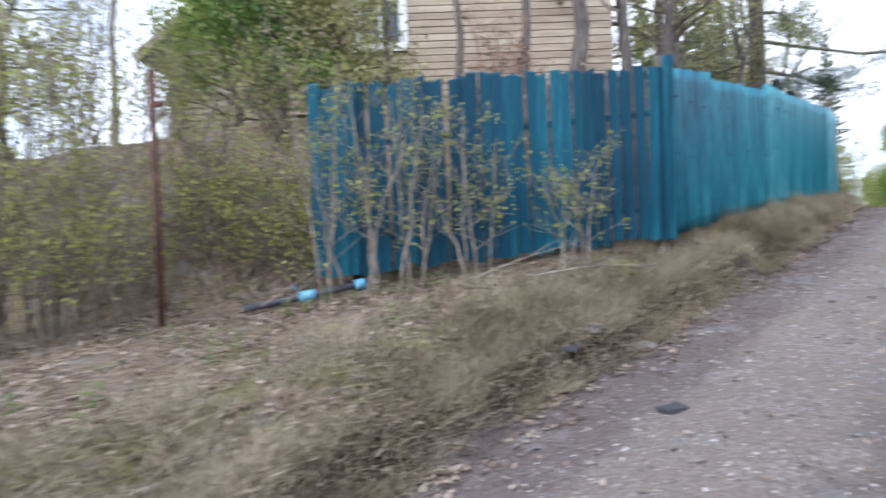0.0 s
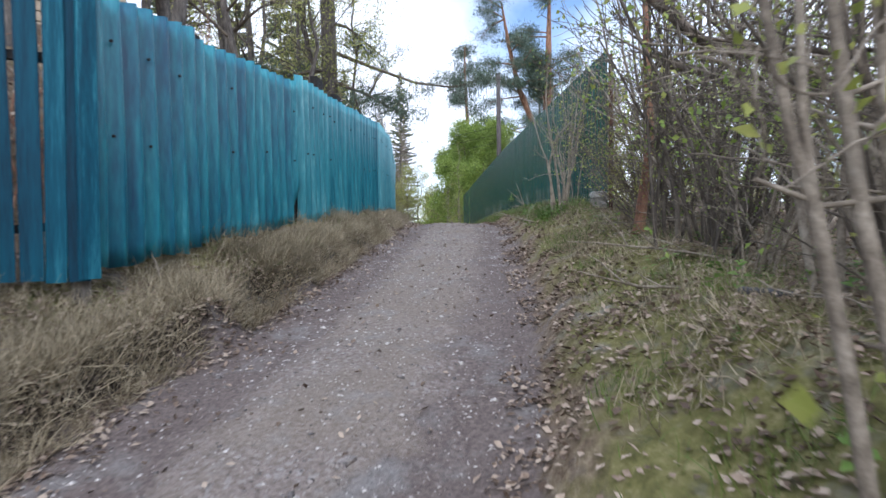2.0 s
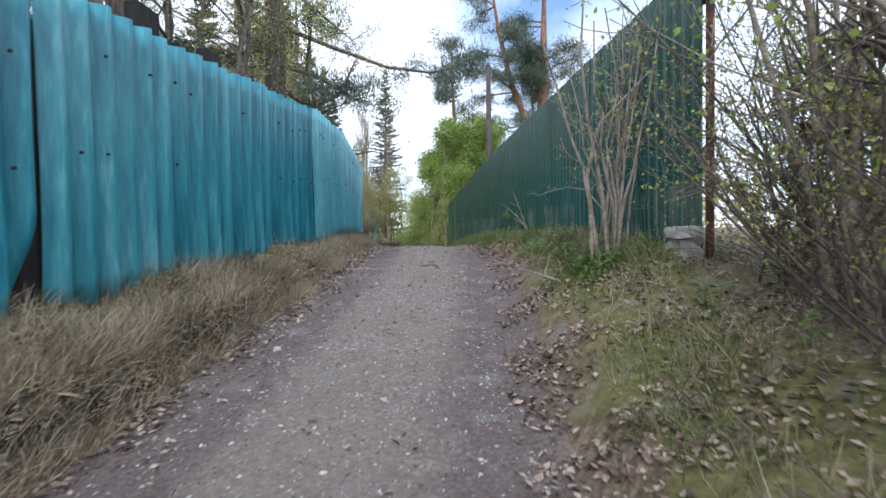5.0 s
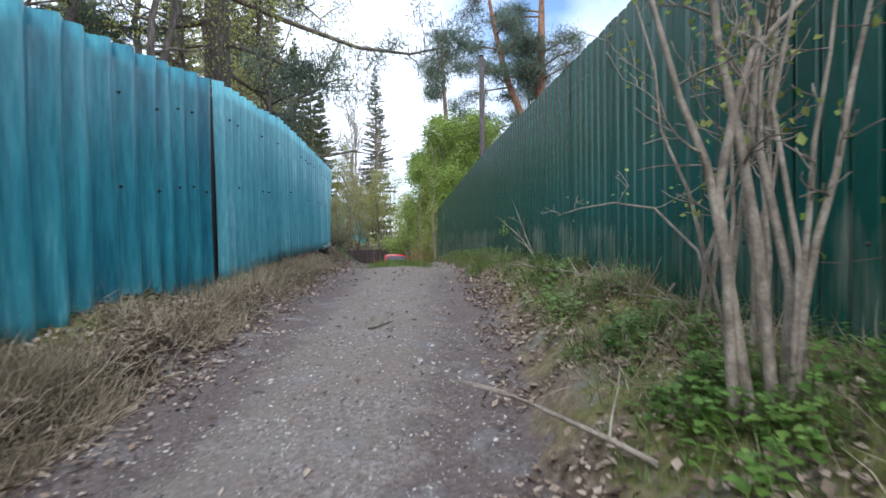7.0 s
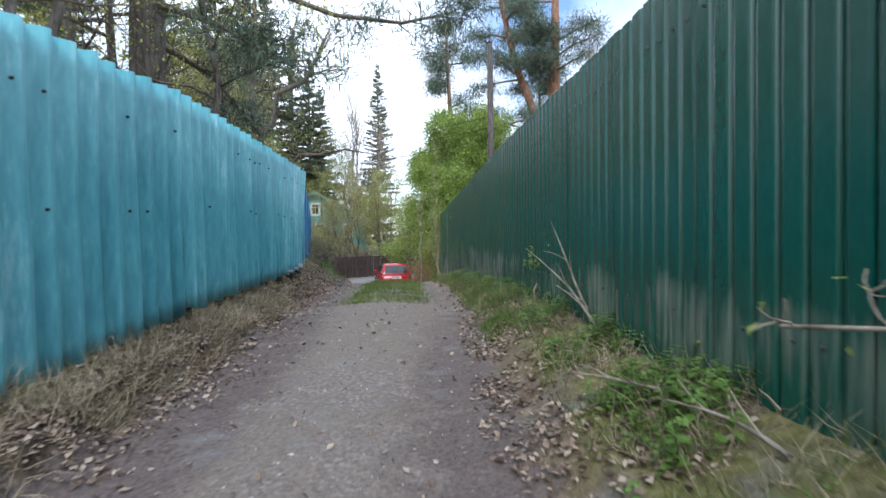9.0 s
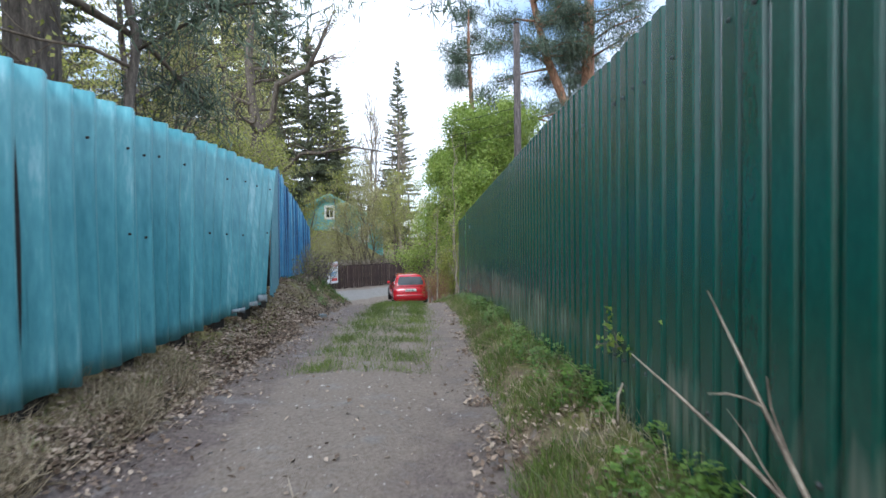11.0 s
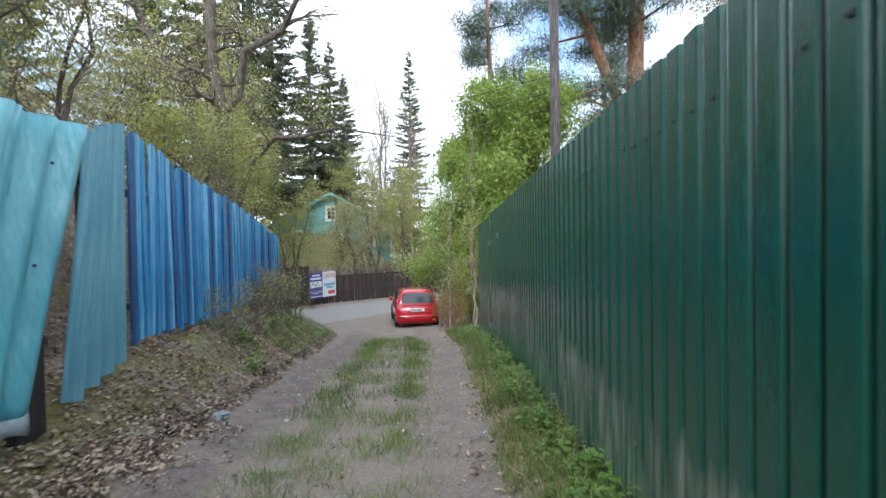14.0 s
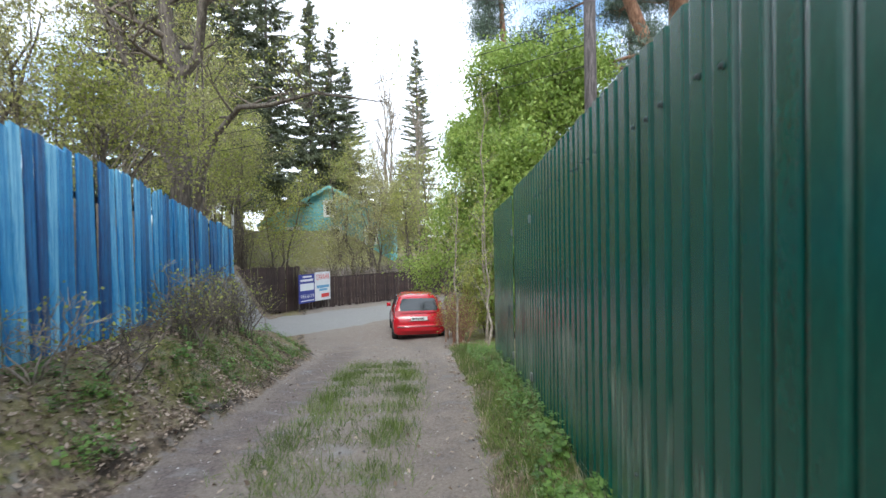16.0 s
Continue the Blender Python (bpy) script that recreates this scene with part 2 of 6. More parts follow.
def ground_material():
    """Grit, trodden earth, leaf mould and moss, by the places where they lie."""
    m = bpy.data.materials.new("earth_and_grit")
    m.use_nodes = True
    n, l = m.node_tree.nodes, m.node_tree.links
    b, co = n["Principled BSDF"], n.new("ShaderNodeTexCoord")

    def tex(scale, detail=6, rough=0.6, kind="ShaderNodeTexNoise"):
        t = n.new(kind)
        t.inputs["Scale"].default_value = scale
        if kind == "ShaderNodeTexNoise":
            t.inputs["Detail"].default_value, t.inputs["Roughness"].default_value = detail, rough
        l.new(co.outputs["Object"], t.inputs["Vector"])
        return t

    def ramp(src, stops):
        r = n.new("ShaderNodeValToRGB")
        e = r.color_ramp.elements
        e[0].position, e[1].position = stops[0][0], stops[-1][0]
        for el, st in ((e[0], stops[0]), (e[1], stops[-1])):
            el.color = (*st[1], 1)
        for p, c in stops[1:-1]:
            e.new(p).color = (*c, 1)
        l.new(src, r.inputs["Fac"])
        return r.outputs["Color"]

    def edge(name, width=0.35, grain=5.0):
        """A mask from the ground, with a broken edge."""
        a, t, s = n.new("ShaderNodeAttribute"), tex(grain), n.new("ShaderNodeMath")
        a.attribute_name = name
        s.operation = "MULTIPLY_ADD"
        l.new(t.outputs["Fac"], s.inputs[0])
        s.inputs[1].default_value = 1.1
        l.new(a.outputs["Fac"], s.inputs[2])
        return ramp(s.outputs[0], [(1.05 - width, (0, 0, 0)), (1.05 - width + 0.28, (1, 1, 1))])

    grit = tex(34, 8, 0.75)
    fine = tex(150, 4, 0.7)
    cells = tex(38, kind="ShaderNodeTexVoronoi")
    wide = tex(1.5, 6, 0.65)
    gravel = mixer(n, l, ramp(grit.outputs["Fac"], [(0.36, (0, 0, 0)), (0.64, (1, 1, 1))]), (0.13, 0.104, 0.091), (0.31, 0.262, 0.236))
    gravel = mixer(n, l, ramp(cells.outputs["Color"], [(0.62, (0, 0, 0)), (0.8, (0.55, 0.55, 0.55))]), gravel, (0.40, 0.38, 0.365))
    clay = mixer(n, l, ramp(grit.outputs["Fac"], [(0.3, (0, 0, 0)), (0.7, (1, 1, 1))]), (0.135, 0.106, 0.086), (0.315, 0.27, 0.232))
    lane = mixer(n, l, ramp(wide.outputs["Fac"], [(0.38, (0, 0, 0)), (0.55, (1, 1, 1))]), gravel, clay)
    lane = mixer(n, l, edge("worn", 0.35, 3.0), lane, clay)
    brown = mixer(n, l, ramp(grit.outputs["Fac"], [(0.35, (0, 0, 0)), (0.68, (1, 1, 1))]), (0.088, 0.069, 0.063), (0.23, 0.186, 0.17))
    lane = mixer(n, l, edge("damp", 0.3, 3.0), lane, brown)
    mould = ramp(tex(14, 8, 0.8).outputs["Fac"], [(0.32, (0.05, 0.036, 0.024)), (0.5, (0.175, 0.13, 0.088)), (0.66, (0.36, 0.29, 0.205))])
    moss = ramp(tex(9, 8, 0.75).outputs["Fac"], [(0.3, (0.065, 0.065, 0.022)), (0.52, (0.18, 0.17, 0.06)), (0.7, (0.34, 0.30, 0.155))])
    verge = mixer(n, l, edge("moss", 0.3, 2.2), mould, moss)
    verge = mixer(n, l, edge("bare", 0.3, 4.0), verge, brown)
    # Near-black band at the left bank's foot: dark soil plus painted undercut shade.
    verge = mixer(n, l, edge("soil_shade", 0.3, 5.0), verge, (0.028, 0.02, 0.014))
    tar = ramp(grit.outputs["Fac"], [(0.3, (0.17, 0.165, 0.16)), (0.7, (0.34, 0.33, 0.32))])
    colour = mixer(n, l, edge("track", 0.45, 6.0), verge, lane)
    colour = mixer(n, l, edge("tar", 0.45, 3.0), colour, tar)
    l.new(colour, b.inputs["Base Color"])
    b.inputs["Roughness"].default_value, b.inputs["Specular IOR Level"].default_value = 0.92, 0.25
    add = n.new("ShaderNodeMath")
    add.operation = "MULTIPLY_ADD"
    l.new(fine.outputs["Fac"], add.inputs[0])
    add.inputs[1].default_value = 0.35
    l.new(grit.outputs["Fac"], add.inputs[2])
    bp = n.new("ShaderNodeBump")
    bp.inputs["Strength"].default_value, bp.inputs["Distance"].default_value = 0.75, 0.03
    l.new(add.outputs[0], bp.inputs["Height"])
    l.new(bp.outputs[0], b.inputs["Normal"])
    return m


CROSS = [(8.0, 33.5), (22.0, 40.6), (28.0, 42.6), (42.0, 44.5), (60.0, 44.0)]     # middle of the side road


def cross_offset(x, y):
    best = np.full(np.shape(x), 1e9)
    for a, b in zip(CROSS[:-1], CROSS[1:]):
        a, b = np.array(a), np.array(b)
        d = b - a
        u = np.clip(((x - a[0]) * d[0] + (y - a[1]) * d[1]) / (d @ d), 0, 1)
        best = np.minimum(best, np.hypot(x - a[0] - u * d[0], y - a[1] - u * d[1]))
    return best


GX, GY = spread(-9.0, 31.0, 0.12, 1600), spread(-3.0, 44.0, 0.12, 1600)
_xx, _yy = np.meshgrid(GX, GY)
_xx, _yy = _xx.ravel(), _yy.ravel()
_n, _m = len(GX), len(GY)
_idx = np.arange(_n * _m).reshape(_m, _n)
_f = np.stack([_idx[:-1, :-1], _idx[:-1, 1:], _idx[1:, 1:], _idx[1:, :-1]], -1).reshape(-1, 4)
me = bpy.data.meshes.new("ground")
me.from_pydata(np.stack([_xx, _yy, ground_z(_xx, _yy)], 1).tolist(), [], _f.tolist())
me.polygons.foreach_set("use_smooth", np.ones(len(_f), dtype=bool))
_s, _d = along(_xx, _yy)
_hw = np.interp(_s, ROAD_S, HALF)
_mid = smooth(ROAD_S[6] + 3, ROAD_S[7] + 1, _s) * (1 - smooth(ROAD_S[9] - 1.5, ROAD_S[9] + 0.5, _s))
masks = {
    "track": 1 - smooth(-0.22, 0.12, np.abs(_d) - _hw) - 0.28 * _mid * np.exp(-((_d + 0.05) / 0.42) ** 2),
    "damp": np.maximum(0.55 * np.exp(-((_d + 0.95) / 0.55) ** 2), 0.85 * np.exp(-((_d - 1.0) / 0.5) ** 2)) * (1 - 0.5 * smooth(ROAD_S[2] + 16, ROAD_S[2] + 21, _s)) * (1 - smooth(ROAD_S[9], ROAD_S[10], _s)),
    "moss": 0.16 + 0.42 * smooth(0, 0.6, -_d - _hw) * (1 - smooth(0.9, 1.6, -_d - _hw)) + 0.2 * smooth(0.2, 0.5, _d - _hw) * (1 - smooth(0.8, 1.4, _d - _hw)) + 0.4 * _mid * (np.abs(_d) < 0.8) + 0.6 * smooth(46.5, 49, _yy),
    # dark soil with undercut shade painted in, weaker further along the lane
    "soil_shade": 0.95 * smooth(0.02, 0.08, _d - _hw + 0.12 * ripple(_xx, _yy, 0.45, 2.0)) * (1 - smooth(0.16, 0.3, _d - _hw + 0.12 * ripple(_xx, _yy, 0.45, 2.0))) * (1 - 0.6 * smooth(ROAD_S[4], ROAD_S[5], _s)),
    "bare": 0.15 * smooth(ROAD_S[7] - 2, ROAD_S[7] + 1, _s) * (_d > _hw + 0.1) * (1 - smooth(2.5, 3.5, _d - _hw)),
    "worn": 0.75 * smooth(ROAD_S[2] + 15, ROAD_S[2] + 20, _s),
    "tar": 1 - smooth(1.7, 2.3, cross_offset(_xx, _yy)),
}
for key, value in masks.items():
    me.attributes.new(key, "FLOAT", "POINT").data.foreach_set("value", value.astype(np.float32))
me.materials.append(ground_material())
ground = tagged(new("ground", me), "trodden earth lane with grit, leaf mould and moss", "ground", kind="structure")


# ---------------------------------------------------------------- fences
def heading(a, b):
    return math.degrees(math.atan2(b[1] - a[1], b[0] - a[0]))


def profile_sheet(name, w, outline, bottom, top, rows, thick, material, shear=0.0, notch=0.0, smoothed=True, bow=0.012):
    """A thin formed sheet, standing on x. outline: list of (u, y) from 0 to 1; bottom, top: z at both ends; shear: lean along x; notch: height of a torn lower corner at its far end."""
    v, f = [], []
    n = len(outline) - 1
    for back in (0, 1):
        for r in range(rows + 1):
            for u, y in outline:
                z0, z1 = bottom[0] + (bottom[1] - bottom[0]) * u, top[0] + (top[1] - top[0]) * u
                if notch and u > 0.80:
                    z0 += notch * (u - 0.80) / 0.20
                z = z0 + (z1 - z0) * r / rows
                if r == 0:
                    z += 0.018 * math.sin(u * w * 9.1 + w) + 0.010 * math.sin(u * w * 27)
                if r == rows:
                    z += 0.006 * math.sin(u * w * 11 + 1)
                k = shear[0] + (shear[1] - shear[0]) * u if shear else 0.0
                v.append((u * w + k * (z - bottom[0]), y + thick * back + bow * math.sin(z * 1.9 + u * 2.0), z))
    st = (n + 1) * (rows + 1)
    for r in range(rows):
        for i in range(n):
            a = r * (n + 1) + i
            f.append((a, a + 1, a + n + 2, a + n + 1))
            f.append((st + a, st + a + n + 1, st + a + n + 2, st + a + 1))
        for i, flip in ((0, 0), (n, 1)):
            a = r * (n + 1) + i
            q = (a, a + n + 1, st + a + n + 1, st + a)
            f.append(q[::-1] if flip else q)
    for i in range(n):
        f.append((i, st + i, st + i + 1, i + 1))
        t = rows * (n + 1) + i
        f.append((t, t + 1, st + t + 1, st + t))
    return link_mesh(name, v, f, material, smoothed)


def wave(w, pitch, amp=0.040):
    n = max(2, round(w / pitch)) * 8
    return [(i / n, amp * math.cos(2 * math.pi * i / 8)) for i in range(n + 1)]


# Timber taken near black: the shade behind the fence gaps is in its colour.
M_SHADEWOOD = surface("old_timber_gap_shade", [(0.006, 0.005, 0.005), (0.014, 0.012, 0.011), (0.03, 0.026, 0.023)], 6, 50, 0.9, 0.5, stretch=(3, 3, 0.5))
M_PALE = surface("pale_cement_edge", [(0.16, 0.20, 0.22), (0.30, 0.34, 0.36)], 12, 80, 0.85, 0.4)
NAIL = None


def nail_mesh():
    v, f = [], []
    tube(v, f, [(0, 0.012, 0), (0, -0.004, 0), (0, -0.010, 0)], [0.011, 0.011, 0.006], 8)
    return link_mesh("nail", v, f, M_SHADEWOOD)


NAIL = nail_mesh()
# corrugated fence: spans between posts; each (from, to, panels, pitch, z bottoms, z tops)
P, S, K, J, E = (2.66, 6.65), (5.39, 9.35), (9.29, 13.65), (10.95, 15.74), (14.84, 21.43)
SPANS = [
    (P, S, (0.0, 1.33, 2.55, 3.83), 0.21, (1.50, 1.90), ((3.40, 3.57), (3.48, 3.62), (3.60, 3.72))),
    (S, K, (0.02, 1.2, 2.36, 3.52, 4.68, 5.74), 0.27, (1.88, 2.13), ((3.84, 3.90), (3.88, 3.98), (3.96, 4.10), (4.08, 4.17), (4.17, 4.27))),
    (K, J, (0.06, 1.28, 2.62), 0.27, (2.13, 2.35), ((4.31, 4.34), (4.33, 4.41))),
    (J, E, (-0.03, 1.15, 2.3, 3.45, 4.6, 5.75, 6.62), 0.29, (2.35, 2.40), ((4.41, 4.43), (4.42, 4.44), (4.43, 4.46), (4.45, 4.47), (4.46, 4.47), (4.46, 4.46))),
]
fence = thing("corrugated_fence", "weathered teal corrugated sheet fence with gaps between panels", "fence")
rng = random.Random(4)
for a, b, cuts, pitch, zb, tops in SPANS:
    L, rz = math.dist(a, b), heading(a, b)
    frame_m = pose(a[0], a[1], 0, 0, 0, rz)
    for k, (x0, x1) in enumerate(zip(cuts[:-1], cuts[1:])):
        b0, b1 = (zb[0] + (zb[1] - zb[0]) * x / L for x in (x0, x1))
        lean = (0.0, 0.0)
        if a == J and x0 > 2.2:
            lean = tuple(0.36 * max(0.0, min(1.0, (x - 2.3) / 4.2)) for x in (x0, x1))
        torn = 0.85 if a == P and k == 2 else 0.0
        w = x1 - x0 + (0.0 if x1 == cuts[-1] or a == K else 0.24 if a == J else 0.05)
        me = profile_sheet("panel", w, wave(w, pitch), (b0 - 0.06, b1 - 0.06), tops[k], 12, 0.007, {P: M_SHEET, S: M_WORN}.get(a, M_FADED), lean, torn)
        ob = part("panel", me, fence, m=frame_m @ pose(x0, rng.uniform(-0.012, 0.012), 0, 0, 0, rng.uniform(-0.4, 0.4)))
        for zz in (0.48, 0.83):
            for u in (0.2, 0.5, 0.8):
                x = x0 + w * (round(u * w / pitch) * pitch / w if w > 0.5 else u)
                zn = b0 + (tops[k][0] - b0) * (zz + rng.uniform(-0.01, 0.01))
                if rng.random() < 0.45:
                    part("nail", NAIL, fence, m=frame_m @ pose(x + lean[0] * (zn - b0), -0.04, zn))
    for x in [c for c in cuts if c > 0.3]:
        zt = tops[-1][1] - 0.15
        # Widened across the gap; its black stands in for the shade behind.
        me = box_mesh("post", -0.10, 0.22, 0.055, 0.17, zb[0] - 0.3, zt, M_SHADEWOOD, 0.008)
        part("post", me, fence, m=frame_m @ pose(x, 0, 0))
    for zz in (0.45, 1.55):
        v, f = [], []
        tube(v, f, [(0, 0.09, zb[0] + zz), (L, 0.09, zb[1] + zz)], [0.032, 0.032], 4)
        part("rail", link_mesh("rail", v, f, M_SHADEWOOD), fence, m=frame_m)
# pale torn strip under the last sheets
for x0, w, h in ((4.9, 0.55, 0.06), (5.55, 0.5, 0.08), (6.1, 0.48, 0.13)):
    me = profile_sheet("base_strip", w, wave(w, 0.27, 0.024), (2.33, 2.32), (2.33 + h, 2.33 + h * 0.8), 2, 0.007, M_PALE)
    part("base_strip", me, fence, "pale broken cement edge", pose(J[0], J[1], 0, 0, 0, heading(J, E)) @ pose(x0, -0.035, 0))


def plank(name, w, h, thick, material, point=0.0, seed=0):
    """One upright board with worn edges, x along the fence, its foot at the origin."""
    r = random.Random(seed)
    v, f = [], []
    zs = [0, 0.35 * h, 0.7 * h, h]
    for z in zs:
        c = 0.006
        bow = 0.006 * r.uniform(-1, 1)
        for x, y in ((-w / 2 + c, -thick / 2), (w / 2 - c, -thick / 2), (w / 2, -thick / 2 + c), (w / 2, thick / 2), (-w / 2, thick / 2), (-w / 2, -thick / 2 + c)):
            dz = (0.015 * r.uniform(-1, 1) + point * (x / w)) if z == h else 0.0
            v.append((x + bow, y + bow, z + dz))
    for k in range(len(zs) - 1):
        for i in range(6):
            a, b = k * 6 + i, k * 6 + (i + 1) % 6
            f.append((a, b, b + 6, a + 6))
    f += [(5, 4, 3, 2, 1, 0), tuple(18 + i for i in range(6))]
    return link_mesh(name, v, f, material)


def board_fence(name, label, a, b, zb, zt, step, widths, material, seed, start=0.0):
    ob = thing(name, label, "fence")
    L, rz = math.dist(a, b), heading(a, b)
    m0 = pose(a[0], a[1], 0, 0, 0, rz)
    r = random.Random(seed)
    boards = [plank("plank", w, 1.0, 0.024, material, r.uniform(-0.03, 0.03), seed + i) for i, w in enumerate(widths * 3)]
    x = start
    while x < L:
        me = boards[r.randrange(len(boards))]
        u = x / L
        z0 = zb[0] + (zb[1] - zb[0]) * u + r.uniform(-0.05, 0.03)
        z1 = np.interp(u, zt[0], zt[1]) + r.uniform(-0.035, 0.03)
        o = part("plank", me, ob, m=m0 @ pose(x, r.uniform(-0.012, 0.004), z0, r.uniform(-0.8, 0.8), r.uniform(-1.0, 1.0), r.uniform(-3, 3)))
        o.scale = (1, 1, z1 - z0)
        x += step * r.uniform(0.88, 1.16)
    for zz in (0.35, 1.45):
        v, f = [], []
        tube(v, f, [(0, 0.05, zb[0] + zz), (L, 0.05, zb[1] + zz)], [0.04, 0.04], 4)
        part("rail", link_mesh("rail", v, f, M_SHADEWOOD), ob, m=m0)
    for x in np.arange(0.4, L, 2.4):
        part("post", box_mesh("post", -0.05, 0.05, 0.085, 0.185, zb[0] - 0.15, float(np.interp(x / L, zt[0], zt[1])) - 0.15, M_SHADEWOOD, 0.008), ob, m=m0 @ pose(x, 0, 0))
    return ob


plank_fence = board_fence("plank_fence", "dark teal painted plank fence on a leafy bank", (-1.4, 6.48), (2.66, 6.56), (1.12, 1.42), ((0, 0.4, 1), (3.27, 3.33, 3.36)), 0.135, [0.128, 0.134, 0.120, 0.14], M_PLANK, 11)
part("corner_post", plank("corner_post", 0.13, 2.1, 0.05, M_PLANK, 0.02, 5), plank_fence, m=pose(2.64, 6.56, 1.4, 0, 0.5, 20))
v, f = [], []
tube(v, f, [(2.60, 6.66, 1.2), (2.60, 6.66, 3.52)], [0.06, 0.055], 8)
part("post", link_mesh("post", v, f, M_WOODGREY), plank_fence)
blue_fence = board_fence("plank_fence", "bright blue peeling plank fence on an earth bank", (15.0, 21.8), (19.95, 31.5), (2.62, 2.15), ((0, 0.1, 0.33, 0.5, 0.86, 1), (4.62, 4.6, 4.34, 4.22, 3.74, 3.58)), 0.155, [0.128, 0.138, 0.120, 0.145], M_BLUE, 29, 1.05)
M_TEALGREY = surface("faded_teal_board_paint", [(0.05, 0.16, 0.22), (0.09, 0.25, 0.31), (0.2, 0.36, 0.4)], 3, 40, 0.6, 0.35, stretch=(3, 3, 0.35))
for x, w, rot in ((-0.10, 0.30, 13.0), (0.20, 0.27, 9.0), (0.48, 0.27, 5.5), (0.76, 0.25, 2.0)):
    part("plank", plank("plank", w, 2.18, 0.026, M_TEALGREY, 0.05, int(x * 100) + 40), blue_fence, m=pose(15.0, 21.8, 2.36, 0, 0, heading((15.0, 21.8), (19.95, 31.5))) @ pose(x - 0.1, -0.02, 0.12 * x, 0, rot, 0))

# green steel fence: one straight run of ribbed sheets on pipe posts
G0, GDIR = (9.67, 7.49), (0.573, 0.8195)
GRZ = math.degrees(math.atan2(GDIR[1], GDIR[0]))


def ribbed(w, pitch=0.168, depth=0.021):
    pts = []
    n = round(w / pitch)
    for i in range(n):
        for q, y in ((0.0, 0.0), (0.05, 0.003), (0.62, 0.003), (0.70, 0.0), (0.75, -depth), (0.90, -depth), (0.96, 0.0)):
            pts.append(((i + q) / n, y))
    return pts + [(1.0, 0.0)]


def g_at(table, m):
    return float(np.interp(m, table[0], table[1]))


GTOP, GBOT = ((0, 2.8, 10.3, 19.8, 25), (4.50, 4.49, 4.41, 4.06, 3.92)), ((0, 2.8, 10.3, 14, 19.8, 25), (2.10, 2.10, 2.12, 2.02, 1.62, 1.22))
green_fence = thing("steel_fence", "dark green ribbed steel sheet fence, dusty near the ground", "fence")
screw_v, screw_f = [], []
tube(screw_v, screw_f, [(0, -0.004, 0), (0, 0.008, 0), (0, 0.014, 0)], [0.013, 0.012, 0.006], 6)
M_SCREW = surface("dark_screw_head", [(0.015, 0.02, 0.02), (0.05, 0.06, 0.06)], 30, 90, 0.5, 0.0)
SCREW = link_mesh("screw", screw_v, screw_f, M_SCREW)
edges = [0.0]
while edges[-1] < 19.0:
    edges.append(min(19.78, edges[-1] + 1.176 * (1 if edges[-1] < 18.0 else 1.3)))
edges[-1] = 19.78
rng = random.Random(9)
for m0, m1 in zip(edges[:-1], edges[1:]):
    w = m1 - m0
    me = profile_sheet("sheet", w + 0.03, ribbed(w), (g_at(GBOT, m0) - 0.05, g_at(GBOT, m1) - 0.05), (g_at(GTOP, m0), g_at(GTOP, m1)), 5, 0.002, M_GREEN, smoothed=False, bow=0.0)
    here = pose(G0[0] + GDIR[0] * m0, G0[1] + GDIR[1] * m0, 0, 0, 0, GRZ)
    part("sheet", me, green_fence, m=here @ pose(0, -0.004 * (edges.index(m0) % 2), 0))
    for k in range(round(w / 0.168)):
        if rng.random() < 0.62:
            x = (k + 0.32) * 0.168
            part("screw", SCREW, green_fence, m=here @ pose(x, 0.0, g_at(GTOP, m0 + x) - 0.30 + rng.uniform(-0.012, 0.012)))
        if rng.random() < 0.3:
            x = (k + 0.3) * 0.168
            part("screw", SCREW, green_fence, m=here @ pose(x, 0.0, g_at(GBOT, m0 + x) + 0.45 + rng.uniform(-0.012, 0.012)))
for m0 in np.arange(0.6, 19.8, 2.5):
    v, f = [], []
    tube(v, f, [(0, -0.09, g_at(GBOT, m0) - 0.4), (0, -0.09, g_at(GTOP, m0) - 0.06)], [0.03, 0.03], 8)
    part("post", link_mesh("post", v, f, M_RUST), green_fence, m=pose(G0[0] + GDIR[0] * m0, G0[1] + GDIR[1] * m0, 0, 0, 0, GRZ))
v, f = [], []
tube(v, f, [(-0.06, -0.03, 1.75), (-0.06, -0.03, 4.4)], [0.035, 0.035], 10)
part("end_post", link_mesh("end_post", v, f, M_RUST), green_fence, "rusty steel end post", pose(G0[0], G0[1], 0, 0, 0, GRZ))
for q in (0.35, 0.85):
    v, f = [], []
    ms = (0.0, 2.8, 10.3, 14.0, 19.8)
    tube(v, f, [(m, -0.055, g_at(GBOT, m) + (g_at(GTOP, m) - g_at(GBOT, m)) * q) for m in ms], [0.02] * 5, 4)
    part("rail", link_mesh("rail", v, f, M_RUST), green_fence, m=pose(G0[0], G0[1], 0, 0, 0, GRZ))
M_HANDLE = surface("grey_steel_fitting", [(0.12, 0.14, 0.135), (0.22, 0.24, 0.235)], 20, 80, 0.45, 0.1, metal=0.6)
